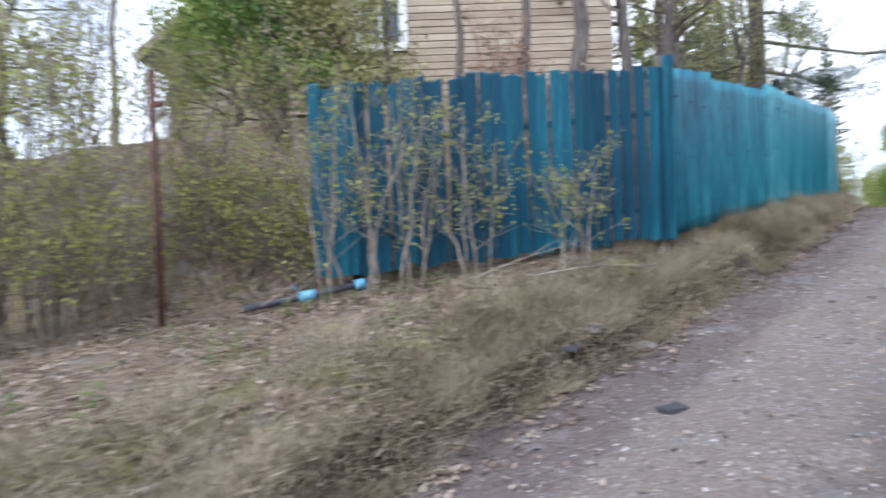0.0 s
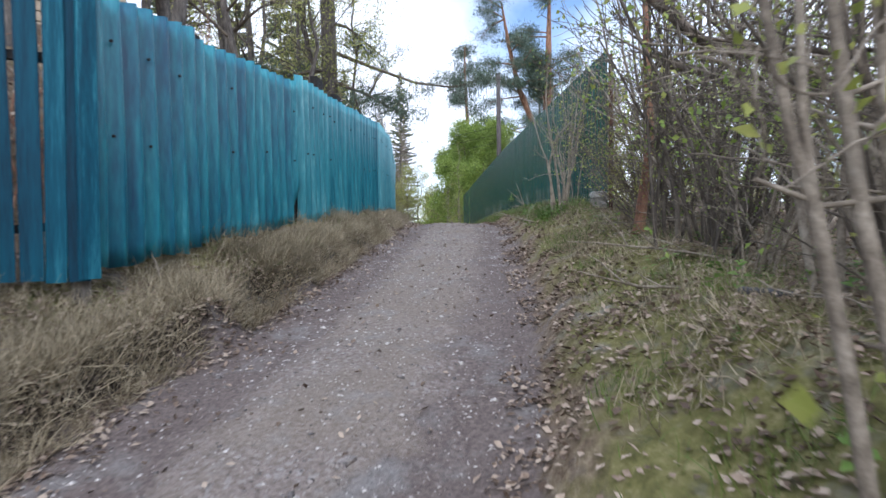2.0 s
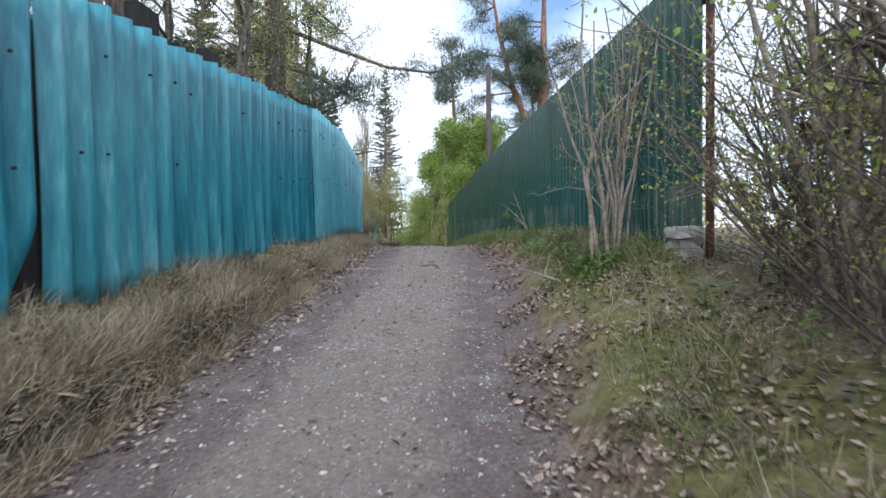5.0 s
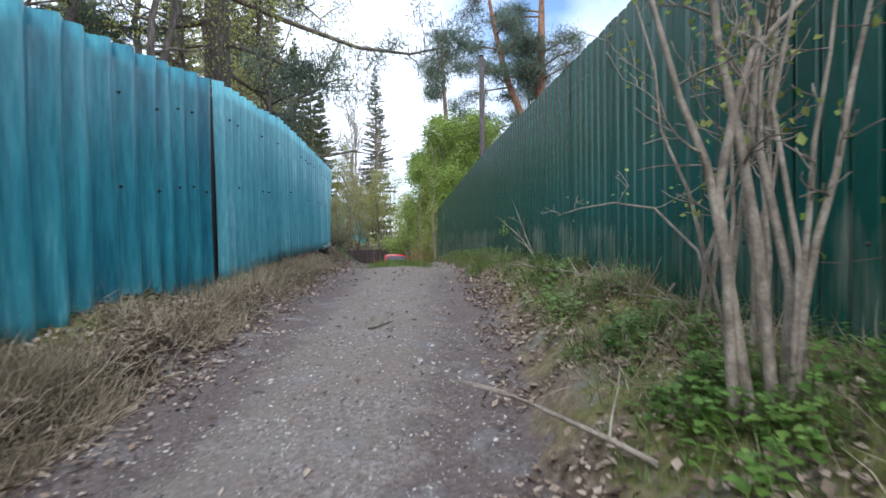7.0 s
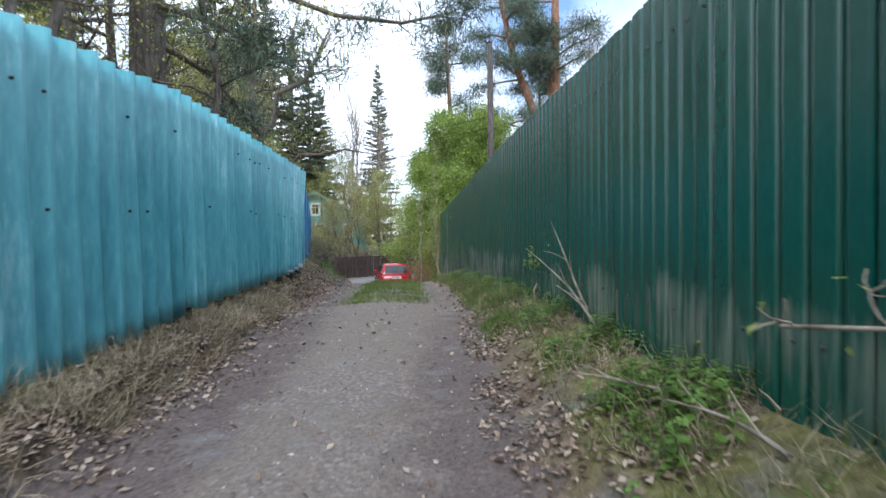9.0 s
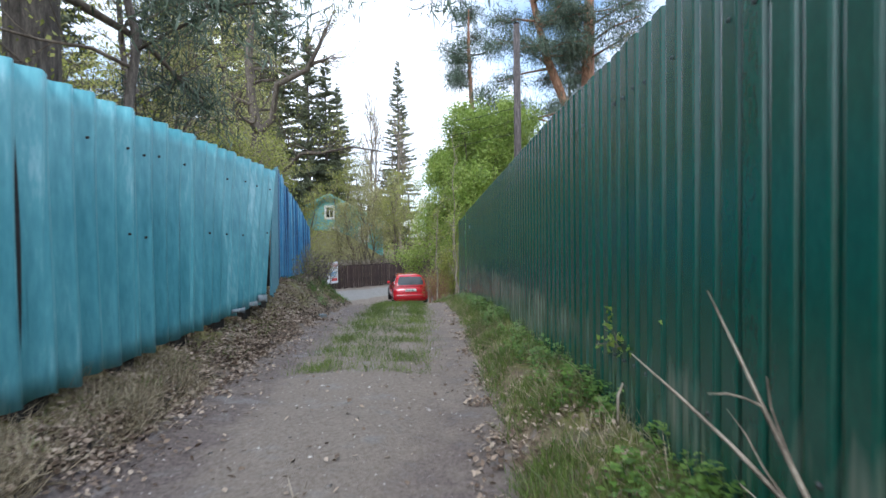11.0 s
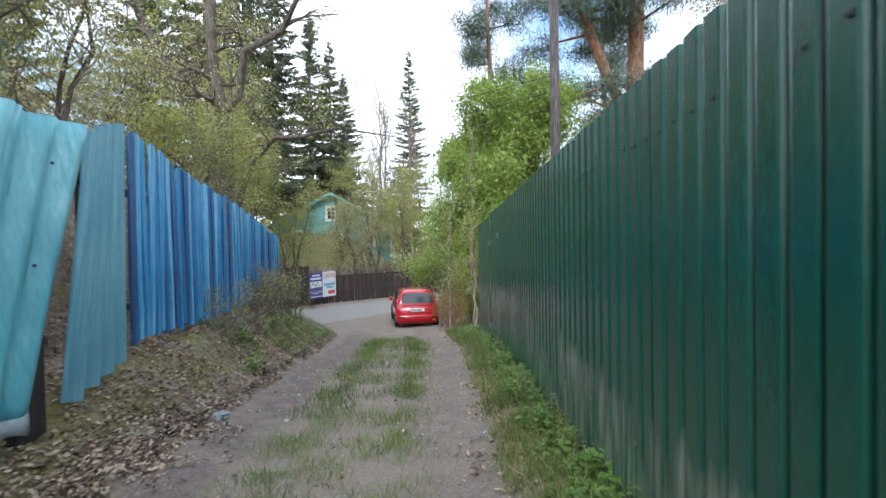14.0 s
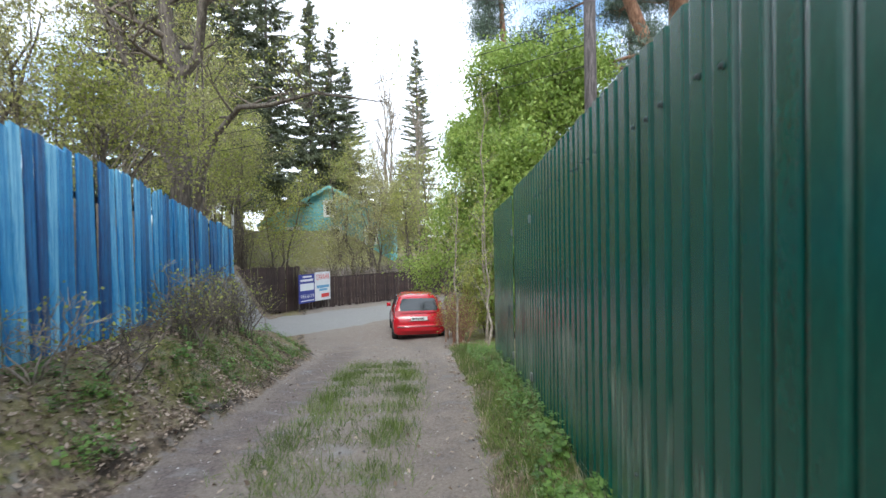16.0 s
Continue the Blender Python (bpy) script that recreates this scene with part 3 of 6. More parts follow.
for name, m0, m1, drop, off, label in (("gate", 19.84, 21.52, 0.0, 0.0, "dark green ribbed steel gate in a sheet fence"), ("gate", 21.58, 24.9, 0.08, 0.02, "dark green ribbed steel gate wing beside a gate")):
    g = thing(name, label, "gate", (G0[0] + GDIR[0] * m0, G0[1] + GDIR[1] * m0, 0), GRZ, "gates of the green fence")
    w = m1 - m0
    part("sheet", profile_sheet("sheet", w, ribbed(w), (g_at(GBOT, m0) - 0.02, g_at(GBOT, m1) - 0.02), (g_at(GTOP, m0) - drop, g_at(GTOP, m1) - drop), 5, 0.002, M_GREEN, smoothed=False, bow=0.0), g, m=pose(0, off, 0))
    for x in (0.02, w - 0.02):
        v, f = [], []
        tube(v, f, [(x, -0.05 + off, g_at(GBOT, m0 + x)), (x, -0.05 + off, g_at(GTOP, m0 + x) - drop)], [0.028, 0.028], 4)
        part("frame_bar", link_mesh("frame_bar", v, f, M_GREEN), g)
    for zz in (0.25, 1.9):
        part("hinge", box_mesh("hinge", -0.03, 0.03, 0.012, 0.035, g_at(GBOT, m0) + zz, g_at(GBOT, m0) + zz + 0.09, M_HANDLE, 0.008), g, "pale grey steel hinge")
    if m0 > 21:
        v, f = [], []
        z = g_at(GBOT, m0) + 0.95
        tube(v, f, [(0.12, 0.0, z), (0.12, 0.06, z), (0.12, 0.06, z - 0.16), (0.12, 0.0, z - 0.16)], [0.012] * 4, 8)
        part("handle", link_mesh("handle", v, f, M_SCREW), g, "black bent-bar handle")
# ---------------------------------------------------------------- plants: shared growing helpers
M_TWIG = surface("pale_twig_bark", [(0.10, 0.08, 0.06), (0.21, 0.175, 0.135), (0.36, 0.31, 0.25)], 9, 60, 0.85, 0.4, island=0.25)
M_DARKTWIG = surface("dark_twig_bark", [(0.045, 0.036, 0.029), (0.115, 0.092, 0.072), (0.21, 0.17, 0.13)], 9, 60, 0.9, 0.4, island=0.25)
M_PINEBARK = surface("orange_pine_bark", [(0.09, 0.05, 0.032), (0.24, 0.125, 0.075), (0.36, 0.21, 0.135)], 5, 40, 0.9, 0.8, stretch=(2, 2, 0.7))
M_GREYBARK = surface("grey_pine_bark", [(0.04, 0.035, 0.03), (0.115, 0.098, 0.085), (0.21, 0.18, 0.155)], 7, 40, 0.92, 0.9, stretch=(2.5, 2.5, 0.5))
M_FRESH = surface("fresh_green_leaf", [(0.15, 0.23, 0.045), (0.26, 0.36, 0.07), (0.40, 0.48, 0.13)], 1.2, 20, 0.5, 0.0, island=0.30, translucent=0.5)
M_YOUNG = surface("young_yellow_green_leaf", [(0.18, 0.21, 0.04), (0.34, 0.37, 0.085), (0.52, 0.52, 0.16)], 1.0, 20, 0.5, 0.0, island=0.35, translucent=0.5)
M_OLIVE = surface("olive_spring_leaf", [(0.21, 0.21, 0.075), (0.39, 0.38, 0.16), (0.56, 0.53, 0.26)], 1.0, 20, 0.6, 0.0, island=0.4, translucent=0.5)
M_NEEDLE = surface("dark_spruce_needle", [(0.045, 0.06, 0.032), (0.095, 0.115, 0.058), (0.17, 0.185, 0.10)], 0.8, 14, 0.6, 0.0, island=0.4, translucent=0.12)
M_PINENEEDLE = surface("blue_green_pine_needle", [(0.045, 0.072, 0.05), (0.085, 0.125, 0.085), (0.14, 0.185, 0.13)], 0.8, 14, 0.55, 0.0, island=0.4, translucent=0.15)
M_STRAW = surface("dry_straw_grass", [(0.13, 0.107, 0.065), (0.28, 0.232, 0.15), (0.47, 0.40, 0.28)], 0.9, 20, 0.8, 0.0, island=0.45, translucent=0.2)
M_GRASS = surface("spring_grass_blade", [(0.06, 0.09, 0.016), (0.11, 0.165, 0.03), (0.19, 0.24, 0.06)], 0.9, 20, 0.6, 0.0, island=0.4, translucent=0.3)
M_WEED = surface("nettle_leaf", [(0.055, 0.12, 0.018), (0.105, 0.20, 0.03), (0.18, 0.29, 0.06)], 0.9, 20, 0.55, 0.0, island=0.4, translucent=0.3)
M_LITTER = surface("dead_leaf", [(0.09, 0.06, 0.042), (0.22, 0.158, 0.114), (0.40, 0.32, 0.25)], 2, 30, 0.8, 0.0, island=0.6, translucent=0.1)
M_STONE = surface("grit_stone", [(0.09, 0.08, 0.078), (0.27, 0.238, 0.22), (0.36, 0.325, 0.305), (0.50, 0.465, 0.44)], 3, 60, 0.85, 0.2, island=0.6)


def scatter_mesh(name, base_v, base_f, places, material):
    """Many small copies of a form, joined: places is a list of 4x4 arrays."""
    base = np.c_[np.array(base_v, float), np.ones(len(base_v))]
    pl = np.asarray(places, float)
    v = np.einsum("nij,kj->nki", pl[:, :3, :], base).reshape(-1, 3)
    k = len(base_v)
    fl = [tuple(f) for f in base_f]
    size = {len(f) for f in fl}
    me = bpy.data.meshes.new(name)
    if len(size) == 1:
        s = size.pop()
        fa = (np.array(fl)[None] + (np.arange(len(pl)) * k)[:, None, None]).reshape(-1, s)
        me.vertices.add(len(v))
        me.vertices.foreach_set("co", v.ravel().astype(np.float32))
        me.loops.add(fa.size)
        me.loops.foreach_set("vertex_index", fa.ravel().astype(np.int32))
        me.polygons.add(len(fa))
        me.polygons.foreach_set("loop_start", (np.arange(len(fa)) * s).astype(np.int32))
        me.update(calc_edges=True)
        me.validate()
    else:
        me.from_pydata(v.tolist(), [], [tuple(i + n * k for i in f) for n in range(len(pl)) for f in fl])
    me.materials.append(material)
    return me


def turns(n, rg, tilt=1.0):
    """n random turning matrices; tilt 0: about z alone."""
    a, b, c = rg.uniform(0, 2 * np.pi, n), rg.normal(0, 1, n) * tilt, rg.normal(0, 1, n) * tilt
    ca, sa, cb, sb, cc, sc = np.cos(a), np.sin(a), np.cos(b), np.sin(b), np.cos(c), np.sin(c)
    one, o = np.ones(n), np.zeros(n)
    rz = np.stack([ca, -sa, o, sa, ca, o, o, o, one], -1).reshape(n, 3, 3)
    rx = np.stack([one, o, o, o, cb, -sb, o, sb, cb], -1).reshape(n, 3, 3)
    ry = np.stack([cc, o, sc, o, one, o, -sc, o, cc], -1).reshape(n, 3, 3)
    return rz @ rx @ ry


def stand(places, rot, size):
    """4x4 arrays from places, turns and sizes."""
    n = len(places)
    m = np.zeros((n, 4, 4))
    m[:, :3, :3] = rot * np.asarray(size, float).reshape(n, 1, -1)
    m[:, :3, 3] = places
    m[:, 3, 3] = 1
    return m


LEAF_V = [(0, 0, 0), (-0.36, 0.45, 0.10), (0, 0.5, 0.0), (0.36, 0.45, 0.10), (0, 1.0, -0.08)]
LEAF_F = [(0, 2, 1), (0, 3, 2), (1, 2, 4), (2, 3, 4)]
SLIM_V = [(0, 0, 0), (-0.09, 0.5, 0.03), (0.09, 0.5, 0.03), (0, 1.0, 0)]
SLIM_F = [(0, 2, 1), (1, 2, 3)]


def branch_line(r, start, way, length, bends=4, wander=0.22, lift=0.0):
    pts, d = [Vector(start)], Vector(way).normalized()
    for i in range(bends):
        d = (d + Vector((r.gauss(0, wander), r.gauss(0, wander), r.gauss(0, wander * 0.7) + lift))).normalized()
        pts.append(pts[-1] + d * (length / bends))
    return pts


def grow(r, out, start, way, length, radius, level, spec):
    """Grow one limb with its side branches. out: dict of lists 'wood' (lines) and 'tips'."""
    pts = branch_line(r, start, way, length, spec["bends"], spec["wander"], spec["lift"])
    n = len(pts)
    radii = [max(spec["thin"], radius * (1 - 0.75 * i / (n - 1))) for i in range(n)]
    out["wood"].append((pts, radii, level))
    if level >= spec["levels"]:
        out["tips"] += pts[1:]
        return
    for k in range(spec["kids"][level]):
        u = r.uniform(spec["from"], 1.0) * (n - 1)
        i = min(n - 2, int(u))
        p = pts[i].lerp(pts[i + 1], u - i)
        d = (pts[i + 1] - pts[i]).normalized()
        side = d.orthogonal().normalized()
        side.rotate(Matrix.Rotation(r.uniform(0, 6.283), 3, d))
        way2 = d * spec["along"] + side * (1 - spec["along"]) + Vector((0, 0, spec["rise"]))
        grow(r, out, p, way2, length * r.uniform(*spec["ratio"]), radii[i] * 0.62, level + 1, spec)


def wood_mesh(name, lines, material, sides=(8, 6, 4, 3, 3)):
    v, f = [], []
    for pts, radii, level in lines:
        tube(v, f, pts, radii, sides[min(level, 4)], False)
    return link_mesh(name, v, f, material, True)


def leaf_cloud(name, tips, per, spread_, size, material, rg, slim=False, tilt=1.0):
    t = np.array([tuple(p) for p in tips], float)
    pick = rg.integers(0, len(t), int(len(t) * per))
    pos = t[pick] + rg.normal(0, spread_, (len(pick), 3))
    rot = turns(len(pos), rg, tilt)
    bv, bf = (SLIM_V, SLIM_F) if slim else (LEAF_V, LEAF_F)
    return scatter_mesh(name, bv, bf, stand(pos, rot, rg.uniform(size[0], size[1], len(pos))), material)


def tree_thing(name, label, category, at, seed, trunk, spec, bark, leaves=None, group=""):
    """trunk: list of (points, radii) in local metres; limbs grow from each. leaves: (per tip, spread, size range, material, slim)."""
    r, rg = random.Random(seed), np.random.default_rng(seed)
    ob = thing(name, label, category, at, 0, group)
    out = {"wood": [], "tips": []}
    stems = []
    for pts, radii in trunk:
        pts = [Vector(p) for p in pts]
        stems.append((pts, radii, 0))
        for k in range(spec["limbs"]):
            u = spec["crown"] + (1 - spec["crown"]) * (k + r.random()) / spec["limbs"]
            x = u * (len(pts) - 1)
            i = min(len(pts) - 2, int(x))
            p = pts[i].lerp(pts[i + 1], x - i)
            a = r.uniform(0, 6.283)
            way = Vector((math.cos(a), math.sin(a), spec["up"] + 0.5 * (u - 0.5)))
            size = spec["reach"] * (1.0 - spec["taper"] * max(0, (u - spec["crown"]) / (1 - spec["crown"]))) * r.uniform(0.7, 1.15)
            grow(r, out, p, way, size, max(spec["thin"], np.interp(x, range(len(radii)), radii) * 0.45), 1, spec)
    for st in stems:
        word = "trunk" if len(stems) < 4 else "stem"
        part(word, wood_mesh(word, [st], bark, (10, 6, 4, 3, 3)), ob)
    if out["wood"]:
        tagged(part("brush", wood_mesh("brush", out["wood"], spec.get("twig", bark)), ob), kind="stuff")
    if leaves:
        part("crown", leaf_cloud("crown", out["tips"], *leaves[:3], leaves[3], rg, *leaves[4:]), ob)
    return ob


SPEC = dict(levels=3, bends=4, wander=0.2, lift=0.03, thin=0.004, kids=[0, 5, 5, 3], along=0.5, rise=0.12, ratio=(0.4, 0.65), limbs=12, crown=0.3, up=0.5, reach=2.4, taper=0.5, **{"from": 0.25})


def spec(**k):
    return {**SPEC, **k}


def lean_trunk(h, r0, lean=(0, 0), r1=0.03, n=7, seed=0, wob=0.12):
    r = random.Random(seed)
    pts = [(lean[0] * (i / n) + (r.gauss(0, wob) if 0 < i else 0), lean[1] * (i / n) + (r.gauss(0, wob) if 0 < i else 0), h * i / n - (0.25 if i == 0 else 0)) for i in range(n + 1)]
    return pts, [r0 * 1.25 if i == 0 else r0 + (r1 - r0) * i / n for i in range(n + 1)]


def tagged_twigs(me, ob):
    return tagged(part("brush", me, ob), kind="stuff")


def conifer(name, label, at, seed, h, reach, bare=0.12, group="", drop=-0.25):
    """A spruce: whorls of drooping sprays along a straight trunk."""
    r, rg = random.Random(seed), np.random.default_rng(seed)
    ob = thing(name, label, "tree", at, r.uniform(0, 360), group)
    pts, radii = lean_trunk(h, h * 0.013, (0, 0), 0.02, 8, seed, 0.04)
    part("trunk", wood_mesh("trunk", [([Vector(p) for p in pts], radii, 0)], M_GREYBARK), ob)
    lines, pos, rot, siz = [], [], [], []
    z = bare * h
    while z < h * 0.985:
        u = (z / h - bare) / (1 - bare)
        for k in range(r.randint(4, 6)):
            zz_ = z + r.uniform(-0.02, 0.02) * h
            a = r.uniform(0, 6.283)
            L = reach * (1 - u) ** 0.85 * r.uniform(0.55, 1.15) + 0.12
            d = Vector((math.cos(a), math.sin(a), drop + 0.55 * u))
            line = branch_line(r, (0, 0, zz_), d, L, 4, 0.10, 0.05)
            lines.append((line, [0.03 * (1 - u) + 0.006, 0.015, 0.01, 0.006, 0.003], 3))
            m = int(16 + 42 * L)
            t = np.sort(rg.uniform(0.12, 1, m)) * 4
            la = np.array([tuple(p) for p in line])
            i = np.minimum(t.astype(int), 3)
            p = la[i] + (la[i + 1] - la[i]) * (t - i)[:, None]
            side = np.array([-math.sin(a), math.cos(a), 0])
            sgn = rg.choice([-1, 1], m)
            fw = np.array([math.cos(a), math.sin(a), 0])
            dirs = side * sgn[:, None] * 0.8 + fw * 0.6 + np.array([0, 0, -0.55]) + rg.normal(0, 0.42, (m, 3))
            dirs /= np.linalg.norm(dirs, axis=1)[:, None]
            xs = np.cross(dirs, rg.normal(0, 1, (m, 3)))
            xs /= np.linalg.norm(xs, axis=1)[:, None]
            pos.append(p)
            rot.append(np.stack([xs, dirs, np.cross(xs, dirs)], -1))
            siz.append(rg.uniform(0.26, 0.6, m) * (0.6 + 0.4 * (1 - u)))
        z += h * 0.0135 * r.uniform(0.8, 1.3)
    tagged_twigs(wood_mesh("twigs", lines, M_DARKTWIG), ob)
    pos, rot, siz = np.concatenate(pos), np.concatenate(rot), np.concatenate(siz)
    part("crown", scatter_mesh("crown", [(0, 0, 0), (-0.13, 0.45, 0), (0.13, 0.4, 0.05), (0, 1.0, -0.1)], [(0, 2, 1), (1, 2, 3)], stand(pos, rot, siz), M_NEEDLE), ob)
    return ob


def pine_tufts(tips, rg, per, size, spread_=0.25):
    t = np.array([tuple(p) for p in tips], float)
    pick = np.repeat(np.arange(len(t)), per)
    pos = t[pick] + rg.normal(0, spread_, (len(pick), 3)) * np.array([1, 1, 0.6])
    return scatter_mesh("crown", [(0, 0, 0), (-0.045, 0.6, 0.02), (0.045, 0.5, 0.02), (0, 1.0, 0)], [(0, 2, 1), (1, 2, 3)], stand(pos, turns(len(pos), rg, 0.9), rg.uniform(*size, len(pos))), M_PINENEEDLE)


def limb_lines(r, pts, r0, r1, twigs, reach, bends=3, wander=0.3):
    """A drawn limb with side twigs; returns lines and tips."""
    pts = [Vector(p) for p in pts]
    n = len(pts)
    lines = [(pts, [r0 + (r1 - r0) * i / (n - 1) for i in range(n)], 1)]
    tips = []
    for k in range(twigs):
        x = r.uniform(0.35, 1.0) * (n - 1)
        i = min(n - 2, int(x))
        p = pts[i].lerp(pts[i + 1], x - i)
        d = (pts[i + 1] - pts[i]).normalized() * 0.6 + Vector((r.gauss(0, 0.6), r.gauss(0, 0.6), r.gauss(0.05, 0.4)))
        line = branch_line(r, p, d, reach * r.uniform(0.5, 1.2), bends, wander)
        lines.append((line, [max(0.004, r1 * 0.8 * (1 - q / (bends + 1))) for q in range(bends + 1)], 3))
        tips += line[1:]
        for m in range(2):
            l2 = branch_line(r, line[1 + m % bends], d + Vector((r.gauss(0, 0.7), r.gauss(0, 0.7), r.gauss(0, 0.5))), reach * 0.5, 2, wander)
            lines.append((l2, [0.006, 0.004, 0.003], 4))
            tips += l2[1:]
    return lines, tips


# ---------------------------------------------------------------- large trees
def near_pine():
    r, rg = random.Random(3), np.random.default_rng(3)
    ob = thing("pine_tree", "tall grey-barked pine with a bare trunk behind the fence", "tree", (11.7, 20.9, gz(11.7, 20.9)))
    z0 = gz(11.7, 20.9)
    pts = [(0, 0, -0.3), (0.05, 0, 4), (0.0, 0.1, 8), (0.1, 0.2, 12), (0, 0.2, 16), (0.1, 0.1, 19)]
    part("trunk", wood_mesh("trunk", [([Vector(p) for p in pts], [0.32, 0.27, 0.25, 0.2, 0.13, 0.04], 0)], M_GREYBARK, (14, 6, 4, 3, 3)), ob)
    limbs = [[(0, 0, 8.3 - z0), (1.8, -0.1, 7.95 - z0), (3.3, -0.8, 7.45 - z0), (4.3, -1.7, 7.25 - z0), (5.0, -2.4, 7.4 - z0)],
             [(0, 0, 9.3 - z0), (1.2, 0.8, 9.6 - z0), (2.6, 1.4, 9.3 - z0), (3.8, 1.9, 9.0 - z0)],
             [(0, 0, 7.2 - z0), (0.9, -1.2, 6.6 - z0), (1.6, -2.0, 5.9 - z0)],
             [(0, 0, 7.6 - z0), (-1.3, 0.6, 7.3 - z0), (-2.8, 0.2, 7.0 - z0)],
             [(0, 0, 6.6 - z0), (1.4, 0.9, 6.3 - z0), (2.6, 1.9, 5.6 - z0)]]
    for k in range(16):
        a, z = r.uniform(0, 6.283), r.uniform(8, 18)
        L = r.uniform(1.8, 3.6) * (1.25 - z / 24)
        limbs.append([(0, 0, z), (L * 0.5 * math.cos(a), L * 0.5 * math.sin(a), z + 0.1), (L * math.cos(a), L * math.sin(a), z + r.uniform(-0.3, 0.5))])
    lines, tips = [], []
    for k, limb in enumerate(limbs):
        li, ti = limb_lines(r, limb, 0.075, 0.02, 13, 1.0)
        lines += li
        tips += ti
    tagged_twigs(wood_mesh("twigs", lines, M_DARKTWIG), ob)
    part("crown", pine_tufts(tips, rg, 26, (0.15, 0.30), 0.15), ob)


def right_pine():
    r, rg = random.Random(8), np.random.default_rng(8)
    x, y = 35.1, 31.2
    z0 = gz(x, y)
    ob = thing("pine_tree", "large forked pine with orange bark and blue-green tufts", "tree", (x, y, z0))
    stems = [([Vector(p) for p in ((0, 0, -0.3), (-0.1, 0.0, 5.5), (0, 0.1, 9), (0.2, 0.1, 14), (0.5, 0.2, 20))], [0.5, 0.42, 0.36, 0.28, 0.08], 0),
             ([Vector(p) for p in ((-0.1, 0.1, 7.8), (-1.0, 0.5, 9.6), (-2.0, 1.0, 12.2), (-2.7, 1.4, 15.5), (-3.2, 1.6, 18.5))], [0.24, 0.23, 0.2, 0.14, 0.06], 0)]
    part("trunk", wood_mesh("trunk", stems, M_PINEBARK, (14, 6, 4, 3, 3)), ob, "orange flaking bark")
    limbs = [[(-0.2, 0, 8.2), (-1.6, 0.8, 8.9), (-3.2, 1.8, 9.4), (-4.6, 2.6, 9.9)], [(-1.0, 0.5, 9.6), (-2.3, 1.5, 9.2), (-3.6, 2.3, 9.9)], [(0, 0.1, 9), (-1.4, -0.4, 9.4), (-2.6, -0.8, 9.1)]]
    for k in range(36):
        st = stems[k % 2][0]
        q = r.uniform(1.6, 4)
        i = min(3, int(q))
        p = st[i].lerp(st[i + 1], q - i)
        a, L = r.uniform(0, 6.283), r.uniform(1.4, 3.8)
        limbs.append([tuple(p), (p.x + 0.5 * L * math.cos(a), p.y + 0.5 * L * math.sin(a), p.z + 0.2), (p.x + L * math.cos(a), p.y + L * math.sin(a), p.z + r.uniform(0.0, 0.9))])
    lines, tips = [], []
    for limb in limbs:
        li, ti = limb_lines(r, limb, 0.07, 0.02, 12, 0.9)
        lines += li
        tips += ti
    tagged_twigs(wood_mesh("twigs", lines, M_PINEBARK), ob)
    part("crown", pine_tufts(tips, rg, 15, (0.2, 0.40), 0.26), ob)


near_pine()
right_pine()

# big forked tree beyond the blue fence, just coming into leaf
FT = (19.6, 36.4, gz(19.6, 36.4))
tree_thing("maple_tree", "forked grey tree with crooked limbs coming into leaf", "tree", FT, 21,
           [([(0.1, 0, -0.3), (0.24, -0.1, 2.45), (0.11, 0, 3.8), (0.2, 0, 4.95), (0, 0.18, 6.1), (-0.06, 0.25, 8.1), (0.14, 0.18, 10.5), (0.1, 0.2, 13)], [0.34, 0.27, 0.25, 0.25, 0.2, 0.17, 0.12, 0.03]),
            ([(0.2, 0, 4.8), (0.63, -0.53, 5.4), (0.75, -0.8, 6.8), (1.63, -1.9, 7.3), (1.95, -2.4, 8.2), (2.4, -3.0, 9.6)], [0.15, 0.14, 0.13, 0.11, 0.08, 0.02]),
            ([(0.15, 0, 2.2), (-0.38, 0.7, 3.9), (-0.8, 1.05, 5.3), (-1.36, 1.46, 6.7), (-1.97, 1.9, 8.3), (-2.4, 2.2, 10.5)], [0.2, 0.18, 0.16, 0.14, 0.12, 0.03]),
            ([(0.4, -0.2, -0.2), (0.58, -0.58, 2.1), (0.89, -1.25, 3.2), (1.3, -2.0, 3.83), (1.83, -2.84, 3.78), (2.6, -3.85, 3.96), (3.9, -5.2, 3.6)], [0.12, 0.1, 0.085, 0.075, 0.06, 0.04, 0.01])],
           spec(limbs=12, crown=0.4, reach=2.3, kids=[0, 5, 4, 2], up=0.3, twig=M_DARKTWIG, lift=0.03, wander=0.28), M_BARK, (1, 0.15, (0.04, 0.09), M_YOUNG))

# bright green tree and its undergrowth at the end of the green fence
for k, (x, y, h, reach, dense) in enumerate(((28.9, 31.6, 8.0, 2.4, 4), (30.0, 34.6, 8.8, 2.7, 4), (27.3, 31.2, 4.6, 1.3, 3), (30.6, 31.8, 8.2, 2.4, 3), (32.0, 38.6, 8.2, 2.6, 4), (31.5, 36.0, 8.4, 2.6, 3))):
    tree_thing("leafy_tree", "dense bright green tree in fresh leaf", "tree", (x, y, gz(x, y)), 40 + k,
               [lean_trunk(h, 0.10, (r_ := random.Random(k).uniform(-0.4, 0.4), 0.2), 0.02, 7, k)],
               spec(limbs=26, crown=0.14, reach=reach, kids=[0, 6, 5, 3], up=0.45, taper=0.55, twig=M_DARKTWIG), M_BARK, (dense * 2, 0.24, (0.07, 0.15), M_FRESH), "green trees by the gate")

